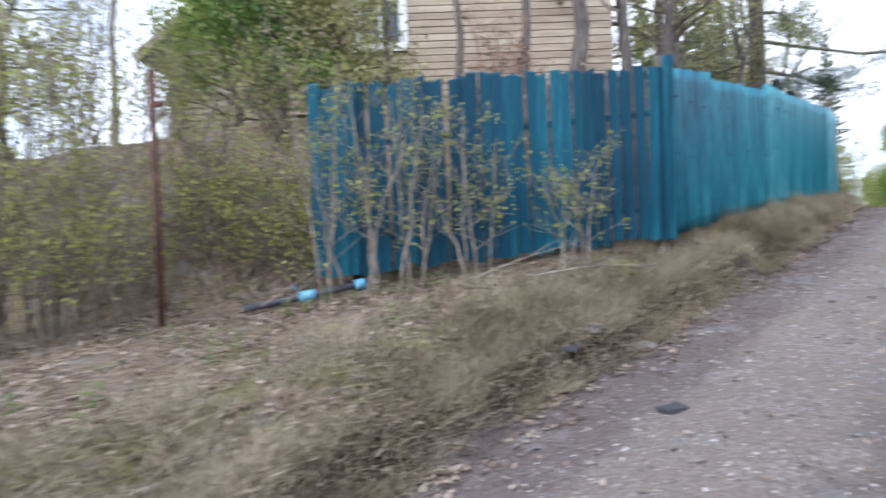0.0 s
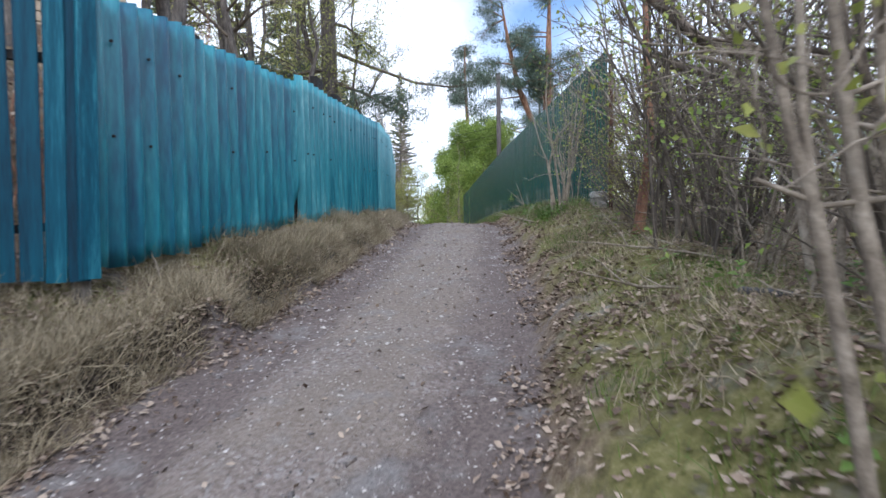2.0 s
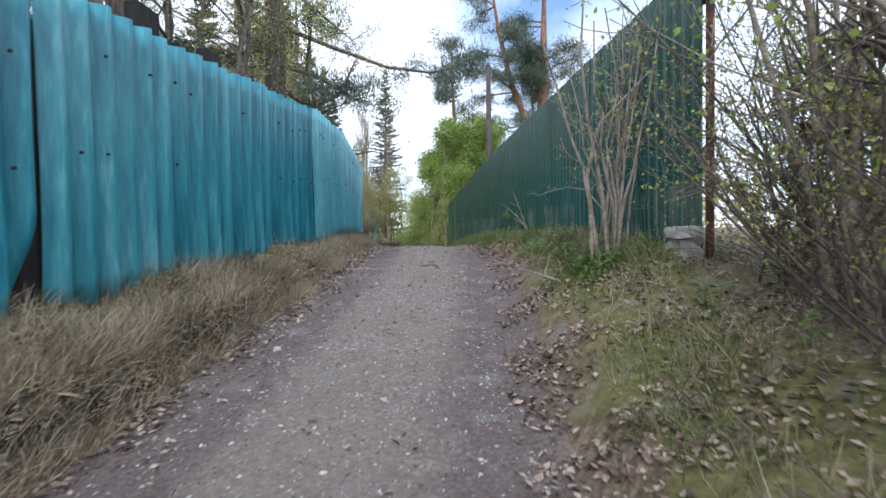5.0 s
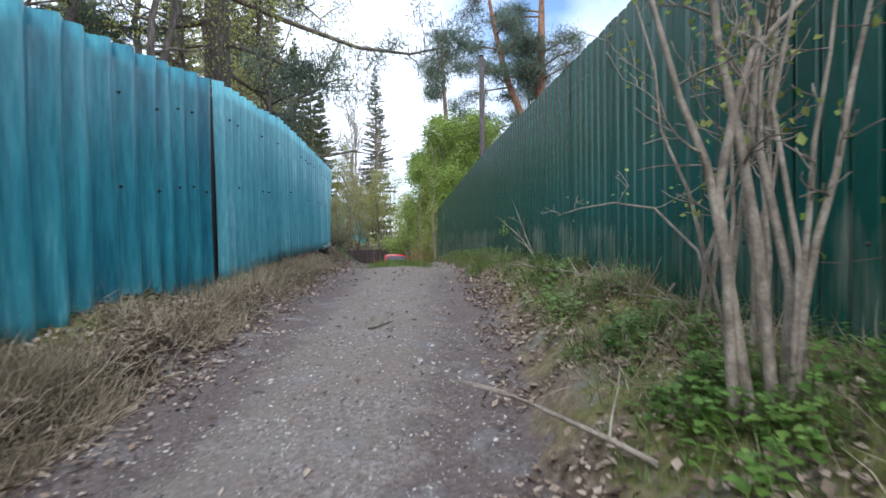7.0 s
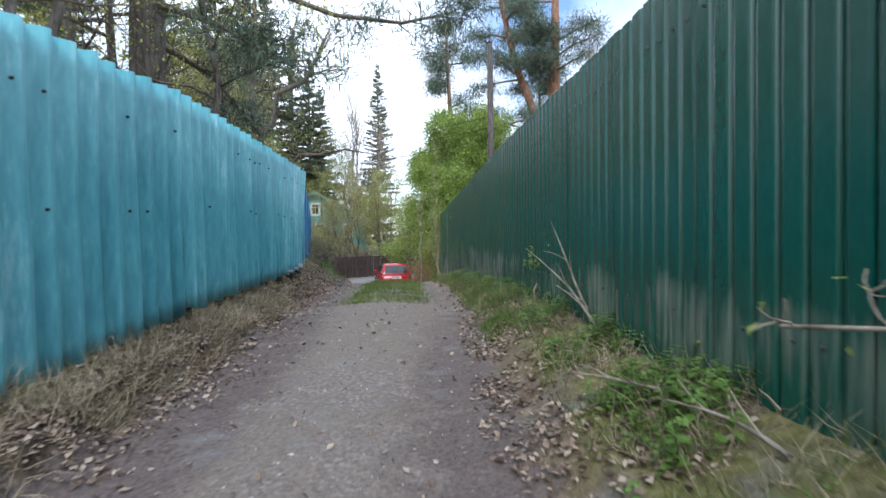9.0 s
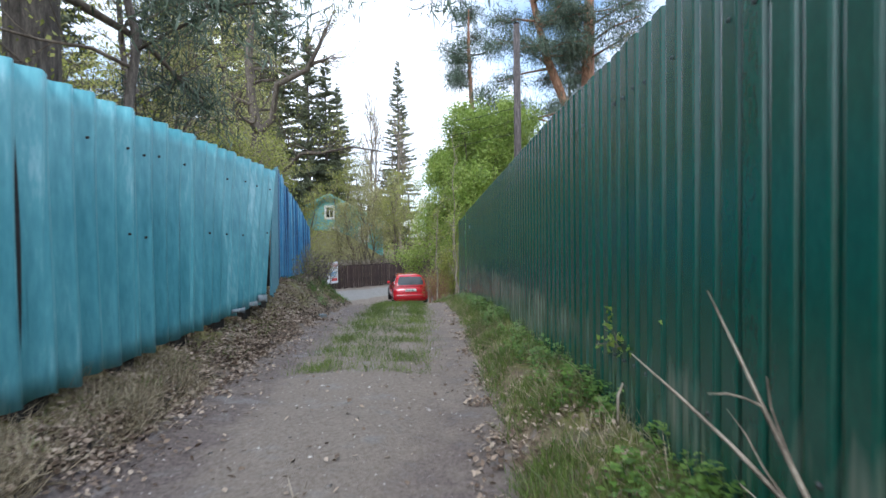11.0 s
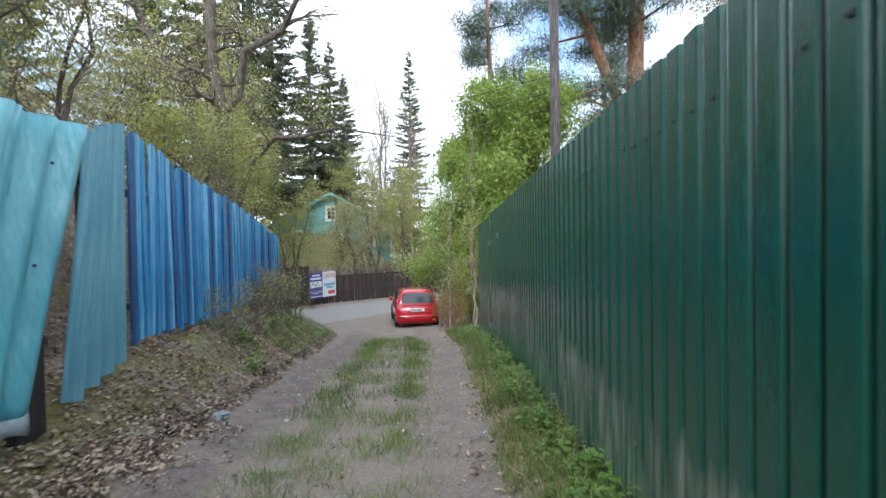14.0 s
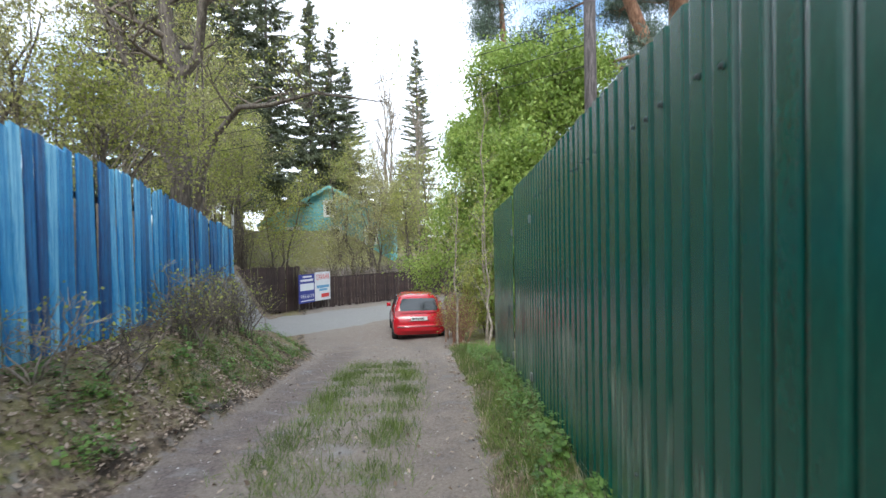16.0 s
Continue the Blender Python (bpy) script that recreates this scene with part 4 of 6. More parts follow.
# thin young trees with a few leaves
for k, (x, y, h) in enumerate(((26.2, 31.1, 7.0), (25.2, 31.0, 4.0), (25.6, 30.3, 3.4))):
    tree_thing("sapling", "slender pale sapling beside the lane end", "tree", (x, y, gz(x, y)), 60 + k, [lean_trunk(h, 0.035, (0.1, 0.1), 0.008, 7, k, 0.06)],
               spec(limbs=16, crown=0.2, reach=0.8, kids=[0, 4, 3, 2], levels=2, up=0.8, twig=M_TWIG), M_TWIG, (2, 0.10, (0.03, 0.07), M_YOUNG), "saplings")

# woods behind the corrugated fence
WOODS = [(3.6, 13.2, 11, 0.13), (4.9, 14.8, 13, 0.16), (6.2, 15.6, 10, 0.10), (7.4, 18.2, 14, 0.2), (5.6, 19.0, 13, 0.15), (8.9, 21.5, 12, 0.14), (6.9, 24.0, 14, 0.17), (11.2, 25.5, 11, 0.13), (13.6, 27.2, 9, 0.1), (3.0, 17.0, 12, 0.14), (9.8, 18.2, 7.5, 0.07), (10.4, 19.6, 10, 0.09), (12.7, 20.4, 9, 0.08), (11.6, 22.8, 11, 0.1)]
for k, (x, y, h, r0) in enumerate(WOODS):
    tree_thing("deciduous_tree", "slim dark-barked tree with thin spring leaves behind the fence", "tree", (x, y, gz(x, y)), 80 + k, [lean_trunk(h, r0, (random.Random(k).uniform(-0.7, 0.7), 0.3), 0.02, 8, k, 0.14)],
               spec(limbs=17, crown=0.16, reach=2.4, kids=[0, 5, 4, 2], up=0.55, twig=M_DARKTWIG), M_GREYBARK, (4, 0.22, (0.04, 0.085), (M_YOUNG, M_OLIVE)[k % 2]), "trees behind the fence")
OLIVES = [(15.8, 33.5, 4.6), (21.8, 43.5, 7.5), (13.0, 35.0, 5.5), (24.6, 49.5, 9), (22.0, 46.5, 9.5), (18.0, 33.4, 3.0), (14.8, 29.3, 5.2), (10.5, 33.0, 7), (16.5, 43.0, 9), (33.0, 50.0, 6.5), (34.6, 48.6, 7.5), (36.5, 50.5, 8.0), (33.8, 52.5, 7.5), (32.0, 53.4, 8.4), (19.4, 43.6, 14.5), (21.2, 41.2, 12.0), (23.2, 47.8, 12.5), (26.0, 47.4, 7.0), (31.0, 48.8, 5.2), (35.2, 46.0, 6.0), (24.0, 46.5, 6.5)]
for k, (x, y, h) in enumerate(OLIVES):
    tree_thing("willow_tree", "many-stemmed olive-green willow just in leaf", "tree", (x, y, gz(x, y)), 120 + k,
               [lean_trunk(h * random.Random(k * 7 + j).uniform(0.75, 1.0), 0.07, (random.Random(k * 9 + j).uniform(-1.2, 1.2), random.Random(k * 5 + j).uniform(-1, 1)), 0.012, 7, k * 3 + j, 0.1) for j in range(3)],
               spec(limbs=13, crown=0.22, reach=1.9, kids=[0, 5, 4, 2], up=0.8, twig=M_TWIG), M_BARK, (2, 0.18, (0.05, 0.10), (M_OLIVE, M_YOUNG)[k % 3 != 0]), "willows")

# spruces
s1 = conifer("spruce_tree", "tall dark green spruce with drooping branches", (23.0, 52.5, gz(23, 52.5)), 200, 22.0, 4.3, 0.1, "spruces")
s2 = conifer("spruce_tree", "tall dark green spruce with drooping branches", (29.8, 60.5, gz(30, 60)), 201, 22.5, 4.2, 0.1, "spruces")
s3 = conifer("spruce_tree", "tall dark green spruce with drooping branches", (53.5, 78.5, 0), 202, 27.5, 3.8, 0.1, "spruces")
for k, (src, x, y, rz, sc) in enumerate(((s2, 26.3, 56.0, 70, 0.98), (s1, 36.3, 69.0, 140, 0.98), (s1, 12.6, 47.5, 200, 1.0), (s1, 5.0, 42.0, 300, 1.05), (s2, 38.8, 70.0, 250, 0.86), (s1, 42.2, 74.0, 33, 0.8), (s3, 1.0, 30.0, 33, 0.55), (s2, 20.3, 56.5, 300, 1.0))):
    copy_thing(src, pose(x, y, gz(x, y), 0, 0, rz) @ Matrix.Scale(sc, 4))
# pines further off
for k, (x, y, h) in enumerate(((35.0, 40.4, 18), (44.0, 40.0, 17))):
    r, rg = random.Random(300 + k), np.random.default_rng(300 + k)
    ob = thing("pine_tree", "tall pine with dark layered tufts", "tree", (x, y, gz(x, y)), 0, "far pines")
    st = [Vector((0.2 * math.sin(i + k), 0.2 * math.cos(i), h * i / 6)) for i in range(7)]
    part("trunk", wood_mesh("trunk", [(st, [0.3, 0.26, 0.23, 0.2, 0.15, 0.1, 0.04], 0)], M_PINEBARK), ob)
    lines, tips = [], []
    for q in range(26):
        u = r.uniform(0.38, 1.0)
        z, a, L = h * u, r.uniform(0, 6.283), r.uniform(1.2, 3.2) * (1.2 - 0.7 * u)
        li, ti = limb_lines(r, [(0, 0, z), (0.5 * L * math.cos(a), 0.5 * L * math.sin(a), z), (L * math.cos(a), L * math.sin(a), z + 0.2)], 0.06, 0.02, 12, 0.8)
        lines += li
        tips += ti
    tagged_twigs(wood_mesh("twigs", lines, M_DARKTWIG), ob)
    part("crown", pine_tufts(tips, rg, 12, (0.18, 0.42), 0.34), ob)
# bare poplars in the distance
for k, (x, y) in enumerate(((46, 73), (48, 75.5), (50.2, 73.5))):
    tree_thing("poplar_tree", "tall bare grey poplar in the distance", "tree", (x, y, 0), 320 + k, [lean_trunk(19 - k, 0.22, (0.2, 0), 0.03, 8, k, 0.1) for j in range(1)],
               spec(limbs=34, crown=0.2, reach=5.0, kids=[0, 7, 2, 0], levels=2, up=2.6, along=0.8, bends=4, wander=0.06, thin=0.018, taper=0.6, twig=M_TWIG), M_TWIG, None, "poplars")

# pale tan tree above the green fence, and thin trunks in front of the house
M_TAN = surface("tan_catkin_leaf", [(0.16, 0.13, 0.06), (0.27, 0.23, 0.11), (0.40, 0.35, 0.18)], 1.0, 20, 0.6, 0.0, island=0.4, translucent=0.45)
for k, (x, y, h) in enumerate(((32.4, 25.2, 9.0), (34.6, 26.4, 10.0))):
    tree_thing("oak_tree", "broad tan-leaved tree beyond the steel fence", "tree", (x, y, gz(x, y)), 340 + k, [lean_trunk(h, 0.16, (0.3, 0.2), 0.03, 7, k)],
               spec(limbs=24, crown=0.2, reach=3.0, kids=[0, 6, 5, 3], up=0.5, twig=M_DARKTWIG), M_BARK, (4, 0.2, (0.07, 0.13), M_TAN), "tan trees")
for k, (x, y, h, r0) in enumerate(((0.3, 8.9, 6.5, 0.06), (1.3, 8.7, 7.0, 0.07), (2.2, 9.3, 7.5, 0.13), (3.2, 9.6, 8.0, 0.08), (-0.8, 9.0, 6.0, 0.05), (4.2, 10.6, 8.5, 0.11))):
    tree_thing("young_tree", "thin bare young trunk between fence and house", "tree", (x, y, gz(x, y)), 350 + k, [lean_trunk(h, r0, (0.2, 0.1), 0.015, 7, k, 0.07)],
               spec(limbs=9, crown=0.25, reach=1.1, kids=[0, 4, 3, 2], levels=2, up=0.6, twig=M_TWIG), M_GREYBARK, (0.8, 0.1, (0.03, 0.06), M_YOUNG), "young trees by the house")
# ---------------------------------------------------------------- thicket and shrubs by the lane
def shrub(name, label, at, seed, stems, height, spread_, r0, bark, leaves=None, group="", kids=(0, 4, 3, 2), limbs=6, reach=0.7, crown=0.3, levels=2):
    r = random.Random(seed)
    trunks = []
    for k in range(stems):
        a, q = r.uniform(0, 6.283), r.uniform(0.15, 1.0) * spread_
        h = height * r.uniform(0.65, 1.0)
        n = 6
        jx, jy, bend = 0.13 * r.gauss(0, 1), 0.13 * r.gauss(0, 1), r.uniform(0.8, 1.25)
        pts = [(jx + q * math.cos(a) * (i / n) ** bend + r.gauss(0, 0.022) * (i > 0), jy + q * math.sin(a) * (i / n) ** bend + r.gauss(0, 0.022) * (i > 0), h * i / n - 0.12 * (i == 0)) for i in range(n + 1)]
        rr = r0 * r.uniform(0.55, 1.1)
        trunks.append((pts, [rr * (1 - 0.8 * i / n) + 0.003 for i in range(n + 1)]))
    return tree_thing(name, label, "shrub", at, seed, trunks, spec(limbs=limbs, crown=crown, reach=reach, kids=list(kids), levels=levels, up=0.7, thin=0.003, wander=0.16), bark, leaves, group)


YL = (0.8, 0.05, (0.03, 0.06), M_YOUNG)
YV = (0.8, 0.07, (0.03, 0.065), M_YOUNG)
# pale many-stemmed shrub in front of the green fence: thick crooked stems out of one stool
def stool(name, label, at, seed, stems, r0, bark, leaves, limbs=6, reach=0.6, crown=0.3, group=""):
    """A shrub whose stems are drawn by a few bends each, in metres from its foot."""
    trunks = [(pts, [max(0.006, q * r0 * (1 - 0.72 * i / (len(pts) - 1))) for i in range(len(pts))]) for q, pts in stems]
    return tree_thing(name, label, "shrub", at, seed, trunks, spec(limbs=limbs, crown=crown, reach=reach, kids=[0, 3, 2, 0], levels=2, up=0.45, thin=0.003, wander=0.2), bark, leaves, group)


PALE_STEMS = [(1.0, [(-0.12, 0.10, -0.1), (-0.13, 0.12, 0.47), (-0.17, 0.17, 0.82), (-0.24, 0.23, 1.05), (-0.31, 0.30, 1.41), (-0.42, 0.4, 1.9)]),
              (1.1, [(-0.07, 0.06, -0.1), (-0.12, 0.12, 0.43), (-0.15, 0.14, 0.72), (-0.09, 0.11, 1.01), (-0.04, 0.07, 1.21), (0.11, -0.05, 1.4), (0.3, -0.2, 1.65)]),
              (1.15, [(-0.01, 0.01, -0.1), (-0.04, 0.05, 0.52), (-0.08, 0.10, 0.91), (-0.13, 0.15, 1.25), (-0.16, 0.19, 1.8), (-0.1, 0.2, 2.4)]),
              (1.0, [(0.02, -0.01, -0.1), (0.04, -0.02, 0.39), (0.0, 0.02, 0.66), (-0.05, 0.07, 0.97), (-0.02, 0.06, 1.28), (-0.08, 0.11, 1.45), (-0.05, 0.13, 2.1)]),
              (0.9, [(0.03, -0.03, -0.1), (0.07, -0.05, 0.31), (0.11, -0.08, 0.56), (0.17, -0.12, 0.79), (0.22, -0.15, 1.09), (0.29, -0.19, 1.4), (0.36, -0.25, 2.0)]),
              (0.7, [(0.09, -0.08, -0.15), (0.06, -0.04, 0.31), (0.09, -0.06, 0.62), (0.11, -0.07, 0.89), (0.17, -0.1, 1.2), (0.24, -0.14, 1.9)]),
              (0.6, [(-0.05, -0.05, -0.1), (0.0, -0.06, 0.5), (-0.06, 0.0, 1.0), (0.05, -0.05, 1.5), (0.0, 0.05, 2.2)])]
stool("shrub", "pale many-stemmed bare shrub with a few new leaves", (9.39, 8.17, gz(9.39, 8.17)), 401, PALE_STEMS, 0.021, M_TWIG, (0.3, 0.04, (0.02, 0.045), M_FRESH), 4, 0.28, 0.35)
stool("shrub", "thin pale shoot arching along the steel fence", (10.35, 8.8, gz(10.35, 8.8)), 405, [(1.0, [(0, 0, -0.1), (0.05, 0.15, 0.4), (0.2, 0.5, 0.66), (0.35, 0.9, 0.72), (0.5, 1.3, 0.70), (0.62, 1.6, 0.66)])], 0.011, M_TWIG, (0.3, 0.04, (0.02, 0.045), M_FRESH), 4, 0.25, 0.4)
# two further bare shrubs against the fence end
for k, (x, y, st, h, sp) in enumerate(((10.3, 8.75, 6, 2.9, 0.8), (9.85, 8.4, 4, 2.4, 0.5))):
    shrub("shrub", "pale thin bare shrub against the steel fence", (x, y, gz(x, y)), 403 + k, st, h, sp, 0.013, M_TWIG, (0.3, 0.05, (0.03, 0.06), M_YOUNG), "shrubs by the fence end", limbs=5, reach=0.5, crown=0.3)
# smooth stems in a clump close to the lane
NEAR_STEMS = [(1.0, [(0, 0, -0.15), (-0.06, 0.05, 0.3), (-0.12, 0.10, 0.68), (-0.16, 0.13, 0.82), (-0.20, 0.17, 1.10), (-0.22, 0.20, 1.44), (-0.24, 0.24, 2.3)]),
              (0.7, [(-0.12, 0.10, 0.66), (-0.14, 0.12, 0.90), (-0.14, 0.13, 1.24), (-0.13, 0.16, 2.2)]),
              (1.25, [(0.10, -0.07, -0.15), (0.02, -0.01, 0.36), (-0.03, 0.04, 0.66), (-0.07, 0.08, 1.06), (-0.09, 0.11, 1.40), (-0.12, 0.15, 2.4)]),
              (1.2, [(0.12, -0.09, -0.15), (0.05, -0.03, 0.32), (0.03, 0.0, 0.68), (0.01, 0.02, 1.06), (-0.01, 0.05, 1.40), (-0.03, 0.08, 2.4)]),
              (0.9, [(0.14, -0.10, -0.15), (0.18, -0.12, 0.35), (0.19, -0.12, 0.55), (0.12, -0.06, 0.78), (0.12, -0.05, 1.12), (0.15, -0.03, 2.2)]),
              (0.6, [(0.19, -0.12, 0.5), (0.05, -0.02, 0.70), (-0.10, 0.09, 0.68), (-0.23, 0.18, 0.74)]),
              (0.7, [(0.46, -0.3, 0.25), (0.43, -0.29, 0.49), (0.19, -0.12, 0.52), (0.05, 0.0, 0.66)]),
              (0.7, [(0.75, -0.5, 0.05), (0.43, -0.29, 0.30), (0.15, -0.10, 0.33), (0.0, 0.0, 0.37)])]
stool("shrub", "smooth grey-brown stems in a clump beside the lane", (3.68, 2.45, 1.06), 410, NEAR_STEMS, 0.021, M_TWIG, (0.3, 0.05, (0.03, 0.06), M_YOUNG), 4, 0.5, 0.45, "saplings by the lane")
for k, (x, y, st, h, sp, r0) in enumerate(((4.6, 2.3, 5, 3.6, 0.9, 0.02), (5.5, 2.9, 6, 3.4, 1.0, 0.024), (6.6, 4.3, 9, 2.8, 1.3, 0.022), (7.0, 4.75, 7, 2.6, 1.2, 0.02))):
    shrub("shrub", "grey-brown stems in a clump beside the lane", (x, y, gz(x, y)), 411 + k, st, h, sp, r0, M_TWIG if k < 2 else M_BARK, (0.4, 0.05, (0.03, 0.06), M_YOUNG), "saplings by the lane", limbs=6, reach=0.9)
# young tree with reddish lower bark
M_REDBARK = surface("reddish_peeling_bark", [(0.07, 0.035, 0.026), (0.24, 0.115, 0.07), (0.42, 0.27, 0.17)], 4, 40, 0.8, 0.5, stretch=(2, 2, 0.5))
tree_thing("sapling", "young tree with orange-red peeling bark", "tree", (7.5, 5.57, gz(7.5, 5.57)), 420, [([(0, 0, -0.2), (0.05, -0.04, 0.3), (0.10, -0.08, 0.77), (0.115, -0.09, 1.15), (0.09, -0.07, 1.9), (0.10, -0.05, 3.2), (0.12, 0, 5.5)], [0.072, 0.056, 0.046, 0.042, 0.04, 0.034, 0.01])],
           spec(limbs=8, crown=0.45, reach=1.2, kids=[0, 4, 3, 2], levels=2, twig=M_TWIG), M_REDBARK, (0.6, 0.06, (0.03, 0.06), M_YOUNG))
# tangled thicket along the right-hand side, thinner towards the lane
rng = random.Random(77)
k = 0
THICK = []
for s in np.arange(0.5, 12.8, 0.8):
    for d in (2.9, 4.3):
        i = min(len(_seg) - 1, int(np.searchsorted(ROAD_S, s + ROAD_S[2], side="right") - 1))
        t = (_rp[i + 1] - _rp[i]) / _seg[i]
        p = _rp[i] + t * (s + ROAD_S[2] - ROAD_S[i]) + np.array([t[1], -t[0]]) * (d + rng.uniform(-0.35, 0.35))
        if s > 9.5 and d < 3.2:
            continue
        if math.hypot(p[0] - 10.2, p[1] - 8.6) < 1.2 or p[0] > 10.6:
            continue
        if s > 11 and (p[0] - G0[0]) * GDIR[1] - (p[1] - G0[1]) * GDIR[0] > -0.3 and p[1] > 6.5:
            continue
        THICK.append((p[0], p[1], d))
THICK += [(9.0, 6.2, 3), (9.4, 6.75, 2.9), (9.4, 5.6, 4), (10.3, 6.6, 4), (11.0, 7.2, 4)]
models = []
for j in range(9):
    m = shrub("shrub", "tangled bare grey-brown bushes with sparse new leaves", (0, 0, 0), 500 + j, 9, 2.2 + 0.4 * (j % 4), 2.0, 0.022, (M_DARKTWIG, M_BARK, M_DARKTWIG, M_TWIG)[j % 4], (0.9, 0.07, (0.025, 0.055), (M_YOUNG, M_FRESH)[j % 2]), "thicket", limbs=8, reach=1.1, kids=(0, 4, 3, 0), crown=0.08, levels=2)
    models.append(m)
for j, (x, y, d) in enumerate(THICK):
    m = pose(x, y, gz(x, y), rng.uniform(-14, 14), rng.uniform(-14, 14), rng.uniform(0, 360)) @ Matrix.Scale(rng.uniform(0.75, 1.15) * (0.75 if d < 3 else 1.0), 4)
    if j < len(models):
        models[j].matrix_basis = m
    else:
        copy_thing(models[j % len(models)], m)
# dark bent trunks inside the thicket
for j, pts in enumerate((((7.2, 3.4, -0.1), (7.5, 3.4, 0.9), (7.3, 3.9, 1.5), (6.9, 4.5, 1.75), (6.4, 4.9, 2.3)), ((8.6, 4.4, -0.1), (8.4, 4.5, 1.0), (7.9, 4.9, 1.6), (7.6, 5.4, 1.8)),
                         ((9.8, 5.6, -0.2), (9.7, 5.7, 0.5), (9.75, 5.7, 0.95), (9.6, 5.8, 1.25), (9.2, 6.1, 1.16), (8.8, 6.45, 1.0)), ((10.6, 5.0, -0.2), (10.4, 5.15, 1.2), (10.0, 5.5, 1.7), (9.6, 5.8, 1.3)), ((6.0, 2.4, -0.1), (5.9, 2.5, 0.9), (5.5, 2.6, 1.7), (5.2, 2.3, 2.4)))):
    b = gz(pts[0][0], pts[0][1])
    loc = [(p[0] - pts[0][0], p[1] - pts[0][1], p[2]) for p in pts]
    tree_thing("bent_tree", "dark bent old tree trunk in the thicket", "tree", (pts[0][0], pts[0][1], b), 540 + j, [(loc, [(0.15 if j in (2, 3) else 0.08) * (1 - 0.6 * i / len(loc)) for i in range(len(loc))])], spec(limbs=9, crown=0.3, reach=1.5, kids=[0, 5, 3, 2], levels=2, twig=M_DARKTWIG), M_DARKTWIG, None, "bent trees")

# bushes by the plank fence and on the bank at the start
for k, (x, y, st, h, sp, leaf, mat) in enumerate(((-0.75, 5.95, 4, 2.5, 0.8, YL, M_TWIG), (0.35, 6.0, 4, 1.8, 0.7, YL, M_TWIG), (-0.2, 6.1, 3, 2.2, 0.4, YL, M_TWIG), (1.5, 6.1, 4, 1.2, 0.6, YL, M_TWIG), (-4.4, 6.3, 7, 2.6, 1.1, YL, M_DARKTWIG), (-5.6, 5.6, 8, 2.4, 1.2, YL, M_DARKTWIG), (-6.2, 7.6, 7, 3.0, 1.2, YL, M_DARKTWIG), (-4.2, 8.5, 6, 2.2, 1.0, YL, M_TWIG), (-7.4, 6.0, 8, 2.8, 1.3, YL, M_DARKTWIG), (-2.2, 7.4, 5, 1.3, 0.7, YL, M_TWIG), (-7.6, 9.6, 7, 3.4, 1.3, YL, M_DARKTWIG), (-5.0, 4.6, 6, 1.3, 0.8, YL, M_DARKTWIG), (-6.4, 4.4, 6, 1.5, 0.9, YL, M_DARKTWIG), (-3.6, 6.6, 7, 1.7, 0.9, YL, M_TWIG), (-3.3, 7.6, 6, 1.5, 0.9, YL, M_DARKTWIG), (-5.2, 7.0, 8, 2.8, 1.2, YL, M_TWIG), (-4.6, 5.4, 7, 1.9, 0.9, YL, M_DARKTWIG), (-6.8, 6.8, 8, 3.2, 1.2, YL, M_TWIG), (-5.6, 8.8, 7, 2.8, 1.2, YL, M_DARKTWIG), (-8.4, 7.4, 8, 3.4, 1.4, YL, M_TWIG), (-5.8, 3.6, 6, 1.4, 0.9, YL, M_TWIG), (-7.6, 4.8, 7, 2.2, 1.2, YL, M_DARKTWIG), (-4.6, 9.6, 7, 1.8, 1.0, YL, M_TWIG), (-6.4, 10.2, 7, 2.2, 1.2, YL, M_DARKTWIG), (-3.4, 8.6, 6, 1.4, 0.9, YL, M_TWIG), (-8.6, 9.0, 8, 2.8, 1.3, YL, M_TWIG), (-9.4, 6.4, 8, 3.0, 1.3, YL, M_DARKTWIG), (-4.1, 6.0, 6, 3.6, 0.8, YV, M_TWIG), (-4.8, 6.5, 7, 4.2, 0.9, YV, M_DARKTWIG), (-4.0, 7.0, 6, 3.8, 0.8, YV, M_TWIG), (-5.2, 5.9, 7, 4.0, 0.9, YV, M_DARKTWIG), (-4.7, 7.7, 6, 4.2, 0.9, YV, M_TWIG), (-3.5, 5.3, 6, 1.5, 0.7, YV, M_DARKTWIG), (-2.5, 6.9, 8, 1.1, 0.8, YV, M_DARKTWIG), (-1.9, 7.1, 8, 1.3, 0.7, YV, M_DARKTWIG), (-3.0, 7.2, 8, 1.2, 0.9, YV, M_DARKTWIG), (-1.6, 6.6, 6, 1.0, 0.6, YV, M_DARKTWIG), (-2.2, 8.0, 8, 1.5, 0.9, YV, M_DARKTWIG), (-1.2, 6.2, 4, 2.6, 0.7, YL, M_TWIG))):
    shrub("shrub", "leafing bare-stemmed bush on the leafy bank", (x, y, gz(x, y)), 600 + k, st, h, sp, 0.015, mat, leaf, "bushes on the bank", limbs=7, reach=0.6, crown=0.2)
tree_thing("sapling", "thin grey sapling on the bank", "tree", (-4.9, 8.6, gz(-4.9, 8.6)), 620, [lean_trunk(6.2, 0.06, (0.2, 0), 0.01, 7, 4, 0.07)], spec(limbs=8, crown=0.4, reach=0.9, levels=2, twig=M_TWIG), M_TWIG, None)
